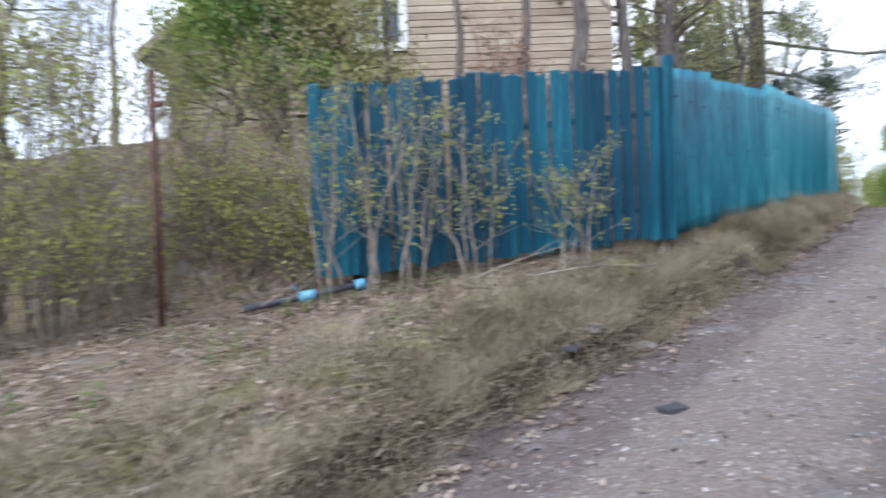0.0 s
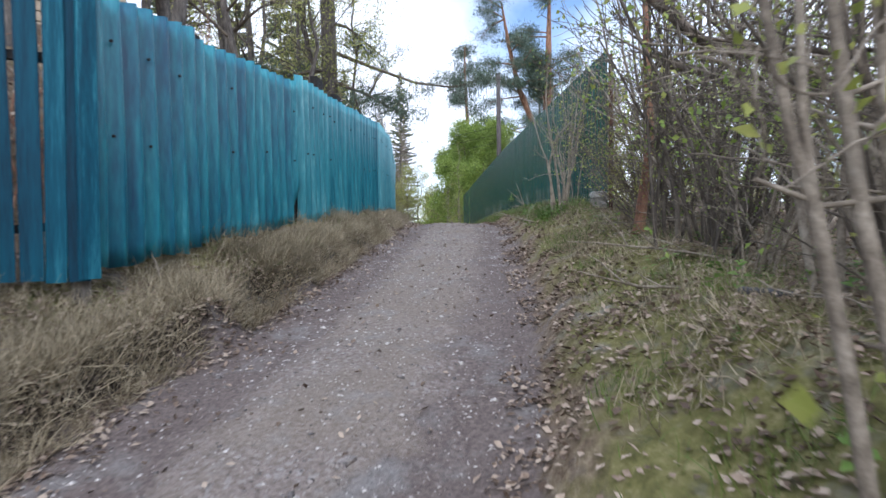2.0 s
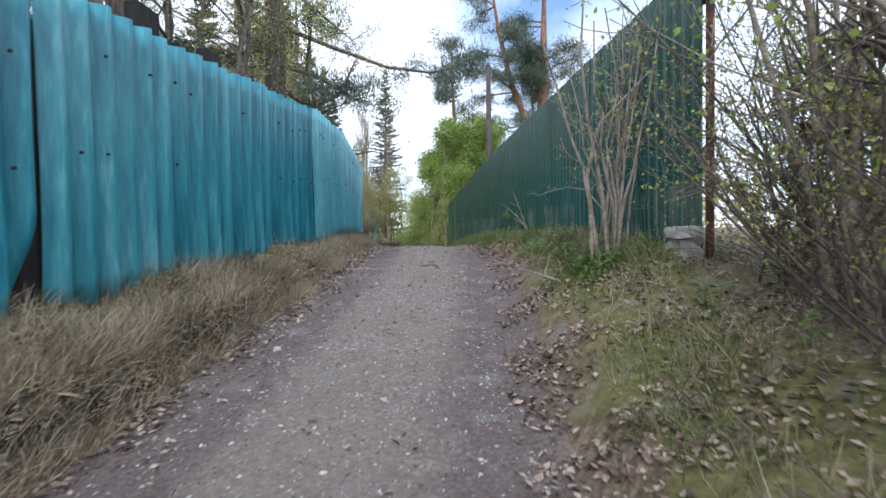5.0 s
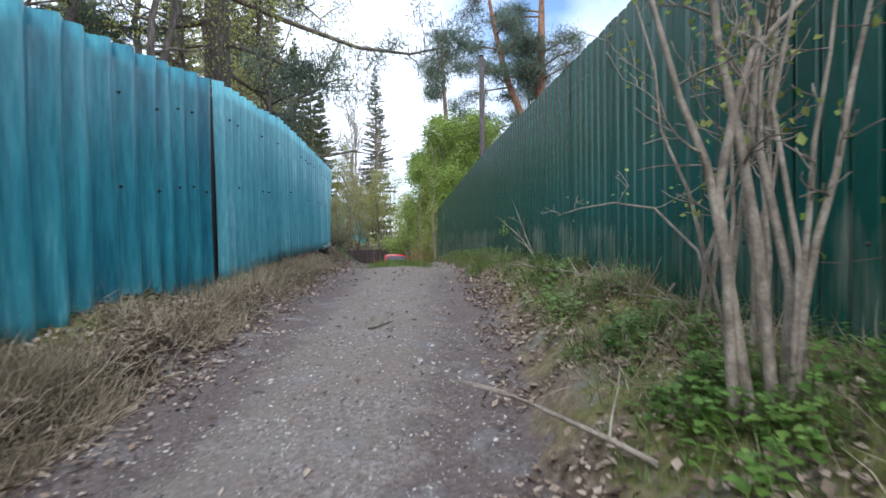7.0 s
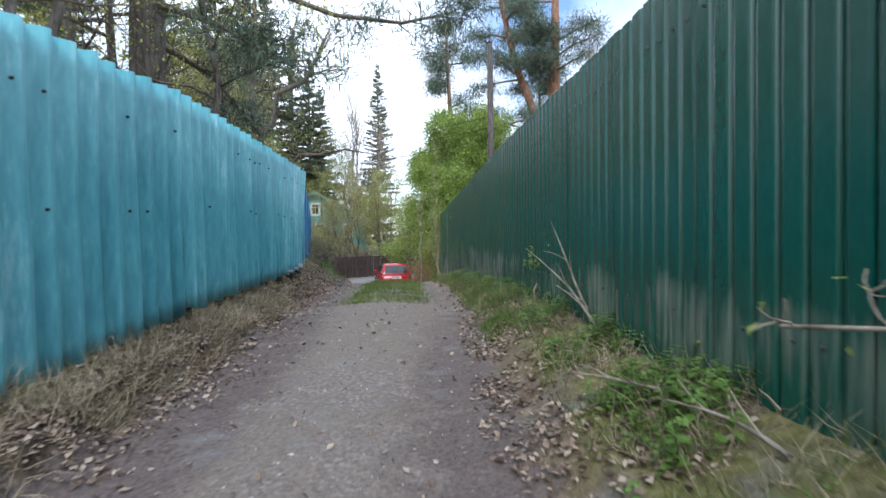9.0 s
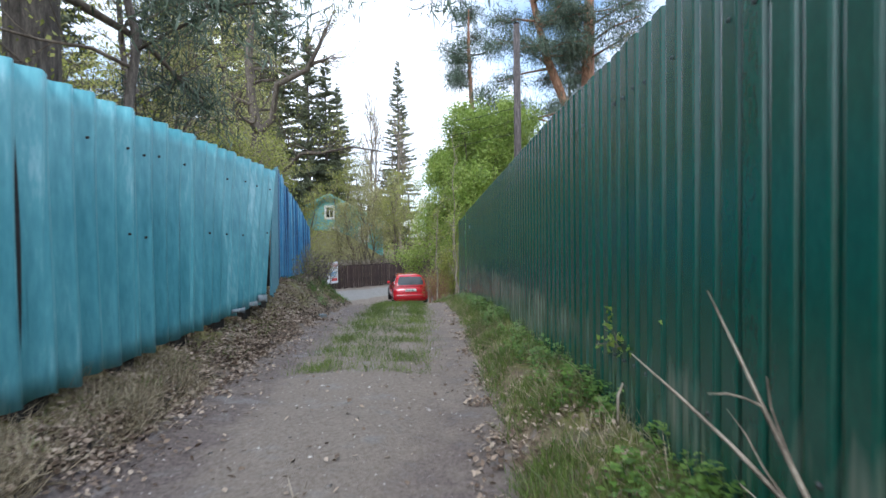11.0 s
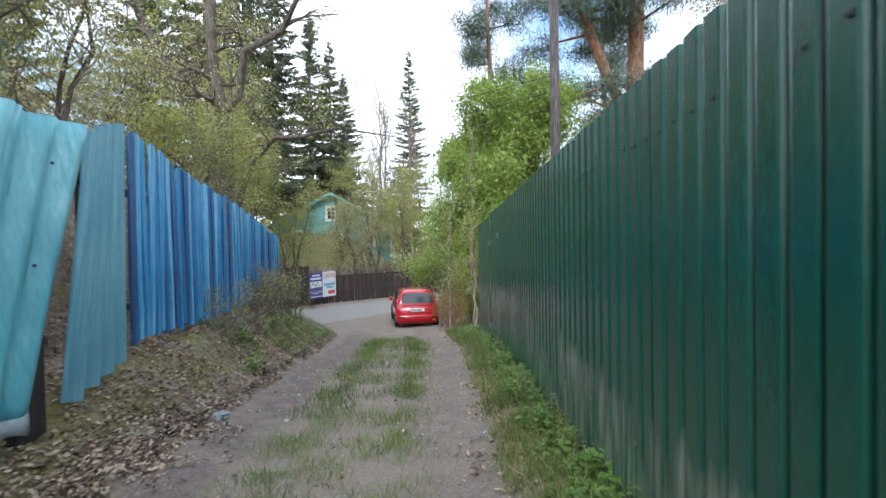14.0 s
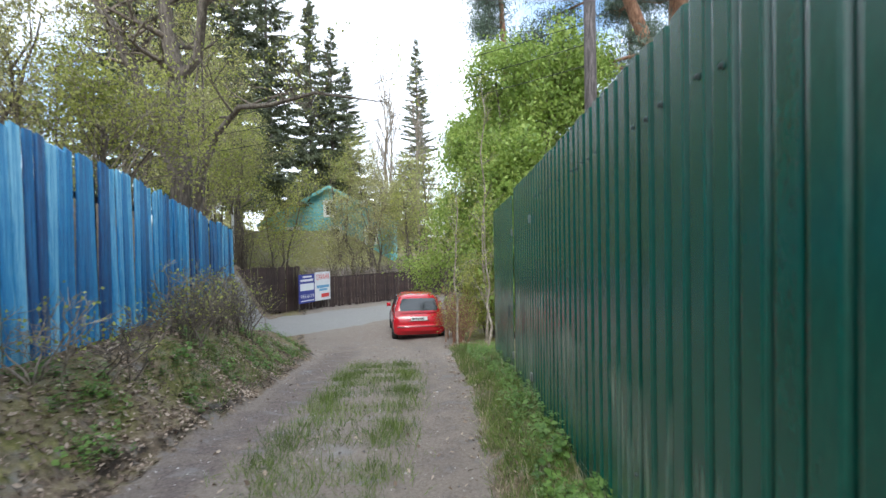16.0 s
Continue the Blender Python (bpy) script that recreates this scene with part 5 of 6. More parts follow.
for k, (x, y, h, reach) in enumerate(((-2.6, 9.4, 3.4, 1.2), (-3.6, 9.8, 3.8, 1.2), (-1.7, 9.2, 3.0, 1.0), (-12.0, 13.0, 8.0, 2.2), (-9.6, 11.2, 6.0, 1.8), (-7.6, 10.2, 5.5, 1.6))):
    tree_thing("leafy_tree", "dark green bushy tree beside the house", "tree", (x, y, gz(x, y)), 630 + k, [lean_trunk(h, 0.07, (0.1, 0), 0.02, 7, k)], spec(limbs=34, crown=0.06, reach=reach, kids=[0, 6, 5, 3], levels=2, twig=M_DARKTWIG), M_BARK, (9, 0.2, (0.05, 0.10), (M_WEED, M_FRESH, M_OLIVE)[k % 3]), "trees beside the house")
# brushwood on the bank below the blue fence
for k in range(18):
    u = rng.uniform(0.3, 1.0)
    x, y = 15.45 + 4.2 * u + rng.uniform(0.0, 0.5), 22.4 + 8.6 * u - rng.uniform(0.0, 0.5)
    shrub("shrub", "dry brushwood with young shoots below the blue fence", (x, y, gz(x, y)), 650 + k, 6, rng.uniform(0.5, 1.1) * (0.7 + 0.4 * u), 0.6, 0.008, M_TWIG if k % 3 == 0 else M_DARKTWIG, (0.3, 0.04, (0.02, 0.05), M_YOUNG), "brushwood", limbs=5, reach=0.45, crown=0.2)
for k, (x, y, h) in enumerate(((1.7, 7.9, 2.0), (2.6, 8.2, 1.9), (0.8, 8.0, 1.9), (3.5, 8.9, 1.9))):
    shrub("shrub", "russet leafless bush behind the plank fence", (x, y, gz(x, y)), 670 + k, 10, h, 0.7, 0.012, M_REDBARK, (0.5, 0.05, (0.03, 0.06), M_LITTER), "bushes behind the plank fence", limbs=6, reach=0.5, crown=0.2)
shrub("shrub", "small leafy shoot at the foot of the steel fence", (14.45, 14.1, gz(14.45, 14.1)), 680, 4, 0.75, 0.4, 0.007, M_TWIG, (3, 0.03, (0.03, 0.06), M_FRESH), limbs=4, reach=0.25)
# reddish brush beside the car
for k, (x, y, h) in enumerate(((26.9, 33.4, 1.5), (26.2, 32.5, 1.3), (27.4, 34.2, 1.6), (25.6, 31.4, 1.2))):
    shrub("shrub", "reddish-brown leafless bush beside the parked car", (x, y, gz(x, y)), 690 + k, 14, h, 0.7, 0.012, M_REDBARK, (0.5, 0.05, (0.02, 0.05), M_YOUNG), "bushes by the car", limbs=6, reach=0.5, crown=0.2)
for k, (x, y, h) in enumerate(((27.6, 32.5, 2.4), (28.4, 33.3, 2.6), (27.2, 31.8, 2.0), (29.0, 34.6, 2.6))):
    shrub("shrub", "yellow-green leafy bush under the trees", (x, y, gz(x, y)), 700 + k, 12, h, 0.9, 0.014, M_TWIG, (4, 0.08, (0.04, 0.09), M_YOUNG), "bushes under the trees", limbs=8, reach=0.7, crown=0.12)
# hedge of bare stems beyond the side road
for k in range(34):
    x = 21.0 + 22.0 * k / 34 + rng.uniform(-0.3, 0.3)
    y = float(np.interp(x, [21, 27, 32, 43], [44.2, 46.4, 47.0, 48.0])) + rng.uniform(0.3, 1.4)
    shrub("shrub", "dark leafless hedge bush beyond the side road", (x, y, gz(x, y)), 720 + k % 6, 12, 2.3, 0.8, 0.022, M_DARKTWIG, (0.2, 0.05, (0.02, 0.05), M_OLIVE), "hedge", limbs=6, reach=0.7, crown=0.15)

# ---------------------------------------------------------------- pole and wires
pole = thing("utility_pole", "dark weathered wooden utility pole", "pole", (27.5, 28.6, gz(27.5, 28.6)))
v, f = [], []
tube(v, f, [(0, 0, -0.5), (0.02, 0, 4), (0, 0, 10.9)], [0.17, 0.155, 0.125], 12)
M_POLE = surface("tarred_pole_wood", [(0.022, 0.018, 0.017), (0.06, 0.05, 0.048), (0.13, 0.11, 0.105)], 7, 60, 0.85, 0.5, stretch=(3, 3, 0.4))
part("post", link_mesh("post", v, f, M_POLE, True), pole)
part("cap", box_mesh("cap", -0.10, 0.10, -0.10, 0.10, 10.9, 10.98, M_SHADEWOOD, 0.02), pole)
M_WIRE = surface("black_cable", [(0.012, 0.012, 0.013), (0.03, 0.03, 0.03)], 20, 60, 0.6, 0.0)
for k, (a, b, sag) in enumerate((((27.5, 28.6, 8.4), (14.0, 48.0, 7.2), 0.7), ((27.5, 28.6, 7.9), (14.0, 48.0, 6.7), 0.7), ((27.5, 28.6, 7.4), (14.0, 48.0, 6.2), 0.7))):
    pts = [Vector(a).lerp(Vector(b), i / 16) - Vector((0, 0, sag * 4 * (i / 16) * (1 - i / 16))) for i in range(17)]
    v, f = [], []
    tube(v, f, pts, [0.009] * 17, 5)
    tagged(new("overhead_cable", link_mesh("overhead_cable", v, f, M_WIRE)), "thin black overhead cable strung from a pole", "cable", "overhead cables")


# ---------------------------------------------------------------- houses
M_SIDING = surface("ochre_board_siding", [(0.27, 0.21, 0.145), (0.37, 0.30, 0.215), (0.47, 0.395, 0.295)], 2, 40, 0.7, 0.25, stretch=(0.4, 3, 3), vary=0.2)
M_TRIMWHITE = surface("white_window_paint", [(0.62, 0.62, 0.6), (0.8, 0.8, 0.78)], 6, 50, 0.5, 0.1)
M_ROOF = surface("grey_roof_sheet", [(0.14, 0.14, 0.13), (0.24, 0.24, 0.225)], 3, 30, 0.7, 0.3)
M_TEALWALL = surface("turquoise_board_wall", [(0.10, 0.32, 0.33), (0.16, 0.43, 0.43), (0.25, 0.5, 0.49)], 2, 40, 0.7, 0.25, stretch=(0.4, 3, 3), vary=0.15)


def glass(name):
    m = bpy.data.materials.new(name)
    m.use_nodes = True
    b = m.node_tree.nodes["Principled BSDF"]
    b.inputs["Base Color"].default_value = (0.02, 0.025, 0.03, 1)
    b.inputs["Roughness"].default_value, b.inputs["Specular IOR Level"].default_value = 0.04, 0.8
    return m


M_GLASS = glass("dark_reflecting_glass")


def window(parent, x, z, w, h, y=0.0):
    """A framed window on a wall that faces -y."""
    fr = part("window", box_mesh("window", x - w / 2, x + w / 2, y - 0.02, y + 0.05, z, z + h, M_TRIMWHITE), parent, "white framed window")
    part("pane", box_mesh("pane", x - w / 2 + 0.09, x + w / 2 - 0.09, y - 0.03, y - 0.022, z + 0.09, z + h - 0.09, M_GLASS), fr, "dark glass")
    for x0, x1, z0, z1 in ((x - w / 2 - 0.1, x - w / 2, z - 0.1, z + h + 0.1), (x + w / 2, x + w / 2 + 0.1, z - 0.1, z + h + 0.1), (x - w / 2, x + w / 2, z + h, z + h + 0.1), (x - w / 2, x + w / 2, z - 0.1, z), (x - 0.025, x + 0.025, z + 0.09, z + h - 0.09), (x - w / 2 + 0.09, x + w / 2 - 0.09, z + h * 0.66, z + h * 0.66 + 0.05)):
        part("casing", box_mesh("casing", x0, x1, y - 0.055, y - 0.012, z0, z1, M_TRIMWHITE, 0.006), fr)


def gable_house(name, label, at, rz, width, depth, eave, ridge, siding, wins, board=0.155):
    ob = thing(name, label, "house", at, rz)
    bm = bmesh.new()
    hw = width / 2
    ring = [(-hw, -0.6), (hw, -0.6), (hw, eave), (0, ridge), (-hw, eave)]
    a = [bm.verts.new((x, 0.03, z)) for x, z in ring]
    b = [bm.verts.new((x, depth, z)) for x, z in ring]
    bm.faces.new(a)
    bm.faces.new(b[::-1])
    for i in range(5):
        j = (i + 1) % 5
        bm.faces.new((a[j], a[i], b[i], b[j]))
    bmesh.ops.recalc_face_normals(bm, faces=bm.faces)
    wall = part("wall", bm_mesh("wall", bm, siding), ob)
    z = 0.0
    while z < ridge - 0.2:
        half = hw if z + board <= eave else hw * max(0.0, (ridge - z - board) / (ridge - eave))
        runs = [(-half, half)]
        for wx, wz, ww, wh in wins:
            if wz - 0.1 < z + board and z < wz + wh + 0.1:
                runs = [q for (p0, p1) in runs for q in ((p0, min(p1, wx - ww / 2 - 0.1)), (max(p0, wx + ww / 2 + 0.1), p1)) if q[1] - q[0] > 0.05]
        for p0, p1 in runs:
            part("board", box_mesh("board", p0, p1, -0.018 - 0.004 * (round(z / board) % 2), 0.03, z + 0.008, z + board - 0.008, siding, 0.005), wall)
        z += board
    for wx, wz, ww, wh in wins:
        window(ob, wx, wz, ww, wh)
    roof = None
    for sgn in (-1, 1):
        L = math.hypot(hw + 0.5, (ridge - eave) * (hw + 0.5) / hw)
        ang = math.degrees(math.atan2(ridge - eave, hw))
        me = box_mesh("roof", 0, L, -0.5, depth + 0.5, 0.02, 0.10, M_ROOF, 0.01)
        m = pose(0, 0, ridge + 0.02, 0, ang if sgn > 0 else 180 - ang, 0)
        if sgn < 0:
            m = pose(0, 0, ridge + 0.02, 0, 0, 180) @ pose(0, -depth, 0, 0, ang, 0)
        part("roof", me, ob, m=m)
        part("bargeboard", box_mesh("bargeboard", 0, L, -0.53, -0.505, -0.10, 0.10, siding), ob, m=pose(0, 0, ridge + 0.02, 0, ang, 0) if sgn > 0 else pose(0, 0, ridge + 0.02, 0, 180 - ang, 0) @ pose(0, 0, 0, 180, 0, 0) @ pose(0, 1.035, 0))
    return ob


hz = 2.9
gable_house("house", "ochre board-sided house on a mound", (0.55, 12.6, hz), 0, 6.7, 7.0, 5.4, 8.2, M_SIDING, ((-1.75, 2.85, 1.0, 1.5),))
gable_house("house_wing", "low ochre wing with a shallow gable roof", (-3.6, 13.4, hz), 0, 5.4, 5.5, 3.3, 5.6, M_SIDING, ())
gable_house("house", "turquoise two-storey wooden house behind willows", (33.0, 57.3, 0.7), -31, 9.0, 8.0, 3.9, 6.3, M_TEALWALL, ((-2.6, 2.3, 0.75, 1.15), (0.4, 2.3, 0.75, 1.15), (2.9, 2.3, 0.75, 1.15), (0.0, 4.3, 0.7, 1.0)), 0.2)

# ---------------------------------------------------------------- by the side road: brown fence, sign, posts
M_BROWN = surface("dark_brown_fence_paint", [(0.018, 0.010, 0.009), (0.035, 0.02, 0.018), (0.06, 0.036, 0.032)], 4, 40, 0.6, 0.2, vary=0.2)
board_fence("picket_fence", "dark brown upright plank fence beside the road", (20.6, 43.2), (26.4, 45.6), (0.1, 0.05), ((0, 1), (2.15, 2.1)), 0.16, [0.14, 0.15], M_BROWN, 51)
# Run added as dark filler for the void behind the sign and car.
board_fence("picket_fence", "dark brown upright plank fence beside the road", (26.6, 45.9), (40.0, 47.6), (0.0, 0.0), ((0, 1), (1.5, 1.4)), 0.17, [0.14, 0.15], M_BROWN, 52)
M_BANNERBLUE = surface("blue_printed_banner", [(0.02, 0.03, 0.22), (0.03, 0.045, 0.29)], 3, 40, 0.45, 0.03)
M_BANNERWHITE = surface("white_printed_banner", [(0.62, 0.64, 0.68), (0.76, 0.77, 0.8)], 3, 40, 0.45, 0.03)
M_PRINTRED = surface("red_print", [(0.5, 0.03, 0.03), (0.6, 0.05, 0.045)], 5, 40, 0.5, 0.0)
M_PRINTBLUE = surface("light_blue_print", [(0.10, 0.28, 0.48), (0.2, 0.4, 0.6)], 5, 40, 0.5, 0.0)
SX, SY = Vector((26.35, 45.35, 0)), Vector((28.35, 46.45, 0))
sign_rz = heading(SX, SY)
sign = thing("banner_sign", "two-part blue and white roadside banner on posts", "sign", (26.15, 44.95, -0.22), sign_rz)
for x in (0.08, 2.2):
    v, f = [], []
    tube(v, f, [(x, 0.05, -0.3), (x, 0.05, 2.05)], [0.03, 0.03], 8)
    part("post", link_mesh("post", v, f, M_WOODGREY), sign)
part("banner", box_mesh("banner", 0.0, 1.12, 0.0, 0.015, 0.58, 1.93, M_BANNERBLUE), sign, "blue banner with white print")
part("banner", box_mesh("banner", 1.14, 2.3, -0.01, 0.005, 0.60, 1.98, M_BANNERWHITE), sign, "white banner with red and blue print")
for x0, x1, z0, z1, y, mat in ((0.28, 0.92, 1.78, 1.86, -0.006, M_BANNERWHITE), (0.12, 1.02, 1.60, 1.70, -0.006, M_BANNERWHITE), (0.10, 1.06, 1.17, 1.50, -0.006, M_BANNERWHITE), (0.14, 1.04, 0.66, 0.71, -0.006, M_BANNERWHITE), (1.26, 2.2, 1.20, 1.34, -0.016, M_PRINTBLUE), (1.45, 2.05, 1.06, 1.17, -0.016, M_PRINTBLUE), (1.60, 2.20, 0.74, 0.92, -0.016, M_PRINTRED)):
    part("print_bar", box_mesh("print_bar", x0, x1, y, y + 0.004, z0, z1, mat), sign)


def words(text, size, material, parent, m, width):
    """Flat lettering in the built-in font, fitted to a width."""
    cu = bpy.data.curves.new("lettering", "FONT")
    cu.body, cu.size, cu.extrude, cu.resolution_u = text, size, 0.002, 2
    tmp = new("lettering", cu)
    bpy.context.view_layer.update()
    me = bpy.data.meshes.new_from_object(tmp.evaluated_get(bpy.context.evaluated_depsgraph_get()))
    bpy.data.objects.remove(tmp)
    me.materials.clear()
    me.materials.append(material)
    xs = [q.co.x for q in me.vertices]
    k = width / (max(xs) - min(xs))
    o = part("lettering", me, parent, m=m @ pose(-min(xs) * k, 0, 0) @ Matrix.Diagonal((k, 1, 1, 1)))
    return o


words("ОХРАНА", 0.36, M_PRINTRED, sign, pose(1.22, -0.018, 1.62, 90, 0, 0), 1.0)
words("943-0-99", 0.24, M_BANNERWHITE, sign, pose(0.1, -0.008, 0.82, 90, 0, 0), 0.95)
M_WHITEPOST = surface("white_post_paint", [(0.55, 0.55, 0.53), (0.75, 0.75, 0.72)], 6, 40, 0.6, 0.1)
for k, (x, y, h) in enumerate(((23.6, 46.3, 2.7), (22.2, 46.6, 2.5))):
    p = thing("marker_post", "thin white painted roadside post", "post", (x, y, gz(x, y)), 0, "white posts")
    part("shaft", box_mesh("shaft", -0.05, 0.05, -0.05, 0.05, -0.3, h - 0.12, M_WHITEPOST, 0.01), p)
    part("cap", box_mesh("cap", -0.06, 0.06, -0.06, 0.06, h - 0.12, h, M_WHITEPOST, 0.02), p)
# ---------------------------------------------------------------- parked car
def paint(name, colour, rough=0.22):
    m = surface(name, [tuple(c * 0.9 for c in colour), colour], 1.5, 60, rough, 0.0)
    m.node_tree.nodes["Principled BSDF"].inputs["Coat Weight"].default_value = 0.6
    return m


M_RED = paint("red_car_paint", (0.46, 0.006, 0.016))
M_TAIL = paint("red_lamp_plastic", (0.38, 0.008, 0.01), 0.12)
M_TYRE = surface("black_rubber", [(0.012, 0.012, 0.012), (0.03, 0.029, 0.028)], 8, 60, 0.85, 0.2)
M_RIM = surface("grey_wheel_steel", [(0.32, 0.32, 0.33), (0.5, 0.5, 0.5)], 8, 60, 0.35, 0.0, metal=0.7)
M_BLACKPLASTIC = surface("black_plastic", [(0.015, 0.015, 0.016), (0.03, 0.03, 0.031)], 20, 80, 0.55, 0.05)


def loft(name, rings, material, caps=True, smoothed=True):
    v = [p for ring in rings for p in ring]
    n = len(rings[0])
    f = []
    for k in range(len(rings) - 1):
        for i in range(n):
            a, b = k * n + i, k * n + (i + 1) % n
            f.append((a, b, b + n, a + n))
    if caps:
        f.append(tuple(range(n))[::-1])
        f.append(tuple((len(rings) - 1) * n + i for i in range(n)))
    me = link_mesh(name, v, f, material, smoothed)
    bm = bmesh.new()
    bm.from_mesh(me)
    bmesh.ops.recalc_face_normals(bm, faces=bm.faces)
    bm.to_mesh(me)
    bm.free()
    return me


def body_ring(y, z0, z1, hw, tuck=0.06):
    """A rounded cross section of the lower body; y runs forward from the tail."""
    zm = z0 + (z1 - z0) * 0.45
    half = [(hw - 0.16, z0), (hw - 0.05, z0 + 0.05), (hw - 0.01, zm - 0.1), (hw, zm), (hw - 0.02, zm + 0.14), (hw - tuck, z1 - 0.05), (hw - tuck - 0.06, z1)]
    return [(x, y, z) for x, z in half] + [(-x, y, z) for x, z in half[::-1]]


def cabin_ring(y, z0, z1, w0, w1):
    half = [(w0, z0), (w0 - 0.02, z0 + 0.05), ((w0 + w1) / 2 + 0.03, (z0 + z1) / 2), (w1 + 0.02, z1 - 0.07), (w1 - 0.08, z1 - 0.01), (w1 * 0.5, z1 + 0.012)]
    return [(x, y, z) for x, z in half] + [(-x, y, z) for x, z in half[::-1]]


def wheel(parent, x, y, side):
    v, f = [], []
    prof = [(0.29, -0.09), (0.305, -0.06), (0.31, 0.0), (0.305, 0.06), (0.29, 0.09), (0.20, 0.085), (0.19, 0.0), (0.20, -0.085)]
    n = 24
    for k in range(n):
        a = 2 * math.pi * k / n
        for r_, w_ in prof:
            v.append((w_, r_ * math.cos(a), r_ * math.sin(a)))
    p = len(prof)
    for k in range(n):
        for i in range(p):
            f.append((k * p + i, k * p + (i + 1) % p, ((k + 1) % n) * p + (i + 1) % p, ((k + 1) % n) * p + i))
    w = part("wheel", link_mesh("wheel", v, f, M_TYRE, True), parent, "black rubber tyre on a grey rim", pose(x, y, 0.31))
    v, f = [], []
    tube(v, f, [(-0.05 * side, 0, 0), (0.06 * side, 0, 0), (0.075 * side, 0, 0)], [0.20, 0.20, 0.10], 20)
    part("rim", link_mesh("rim", v, f, M_RIM, True), w, "grey steel rim")


def make_car(at, rz):
    ob = thing("car", "small red hatchback car parked with its tail to the lane", "car", at, rz)
    st = [(0.0, 0.34, 0.62, 0.70), (0.03, 0.26, 0.80, 0.79), (0.12, 0.22, 0.93, 0.83), (0.5, 0.2, 0.95, 0.85), (1.2, 0.19, 0.95, 0.85), (2.2, 0.19, 0.94, 0.85), (2.8, 0.2, 0.92, 0.84), (3.3, 0.2, 0.86, 0.83), (3.62, 0.22, 0.76, 0.78), (3.78, 0.28, 0.62, 0.66)]
    part("body", loft("body", [body_ring(*q) for q in st], M_RED), ob)
    cab = [(0.10, 0.88, 0.95, 0.76, 0.74), (0.20, 0.9, 1.18, 0.77, 0.69), (0.34, 0.9, 1.42, 0.78, 0.60), (0.7, 0.9, 1.475, 0.78, 0.59), (1.5, 0.9, 1.485, 0.78, 0.59), (2.0, 0.9, 1.45, 0.78, 0.58), (2.45, 0.9, 1.15, 0.77, 0.62), (2.80, 0.88, 0.94, 0.74, 0.68)]
    part("cabin", loft("cabin", [cabin_ring(*q) for q in cab], M_RED), ob)
    # rear window, laid on the sloping tail
    rw = [(-0.60, 0.135, 1.00), (0.60, 0.135, 1.00), (0.62, 0.165, 1.10), (0.55, 0.275, 1.34), (0.50, 0.305, 1.385), (-0.50, 0.305, 1.385), (-0.55, 0.275, 1.34), (-0.62, 0.165, 1.10)]
    me = link_mesh("rear_window", [(x, y - 0.022, z) for x, y, z in rw] + [(x, y + 0.02, z) for x, y, z in rw], [tuple(range(8))] + [(i, i + 8, (i + 1) % 8 + 8, (i + 1) % 8) for i in range(8)], M_GLASS)
    part("rear_window", me, ob, "dark reflecting rear window")
    wv, wf = [], []
    tube(wv, wf, [(0.0, 0.10, 1.0), (0.18, 0.115, 1.05), (0.36, 0.13, 1.07)], [0.008, 0.008, 0.006], 5)
    part("wiper", link_mesh("wiper", wv, wf, M_BLACKPLASTIC), ob)
    for side in (-1, 1):
        for y0, y1 in ((0.62, 1.30), (1.36, 2.12)):
            q = [(y0, 1.0), (y1, 1.0), (y1 - (0.16 if y1 > 2 else 0.0), 1.36), (y0 + (0.12 if y0 < 1 else 0.0), 1.38)]
            v = [(side * (0.80 - (z - 0.95) * 0.33), y, z) for y, z in q] + [(side * (0.72 - (z - 0.95) * 0.33), y, z) for y, z in q]
            part("side_window", link_mesh("side_window", v, [(0, 1, 2, 3), (7, 6, 5, 4), (0, 4, 5, 1), (1, 5, 6, 2), (2, 6, 7, 3), (3, 7, 4, 0)], M_GLASS), ob, "dark side window")
        lamp = [(0.60, 0.82), (0.775, 0.80), (0.765, 0.99), (0.69, 1.02), (0.62, 1.00)]
        v = [(side * x, -0.005 + (z - 0.8) * 0.32 + 0.05, z) for x, z in lamp] + [(side * x, 0.25 + (z - 0.8) * 0.2, z) for x, z in lamp]
        n = len(lamp)
        part("tail_light", link_mesh("tail_light", v, [tuple(range(n)), tuple(range(n, 2 * n))[::-1]] + [(i, i + n, (i + 1) % n + n, (i + 1) % n) for i in range(n)], M_TAIL), ob, "glossy red tail light")
        part("mirror", loft("mirror", [[(side * (0.84 + a), 2.15 + b, 1.0 + c) for b, c in ((-0.05, -0.06), (0.06, -0.05), (0.05, 0.06), (-0.05, 0.07))] for a in (0.0, 0.14)], M_RED), ob)
        for y in (0.62, 3.08):
            arch = [(side * 0.853, y + 0.36 * math.cos(a), 0.31 + 0.36 * math.sin(a)) for a in np.linspace(0, math.pi, 13)]
            me = link_mesh("wheel_arch", [tuple(map(float, p)) for p in arch] + [(float(p[0]) - side * 0.12, float(p[1]), float(p[2])) for p in arch], [tuple(range(13)), tuple(range(13, 26))[::-1]] + [(i, i + 13, i + 14, i + 1) for i in range(12)], M_BLACKPLASTIC)
            part("wheel_arch", me, ob)
            wheel(ob, side * 0.77, y, side)
    part("bumper", loft("bumper", [[(x, -0.04 + 0.10 * (abs(x) / 0.8) ** 4 + dy, z) for dy, z in ((0.02, 0.32), (-0.015, 0.38), (-0.025, 0.48), (-0.01, 0.56), (0.06, 0.58), (0.10, 0.32))] for x in np.linspace(-0.82, 0.82, 13)], M_RED), ob)
    part("bumper_groove", box_mesh("bumper_groove", -0.72, 0.72, -0.068, -0.03, 0.50, 0.515, M_BLACKPLASTIC), ob)
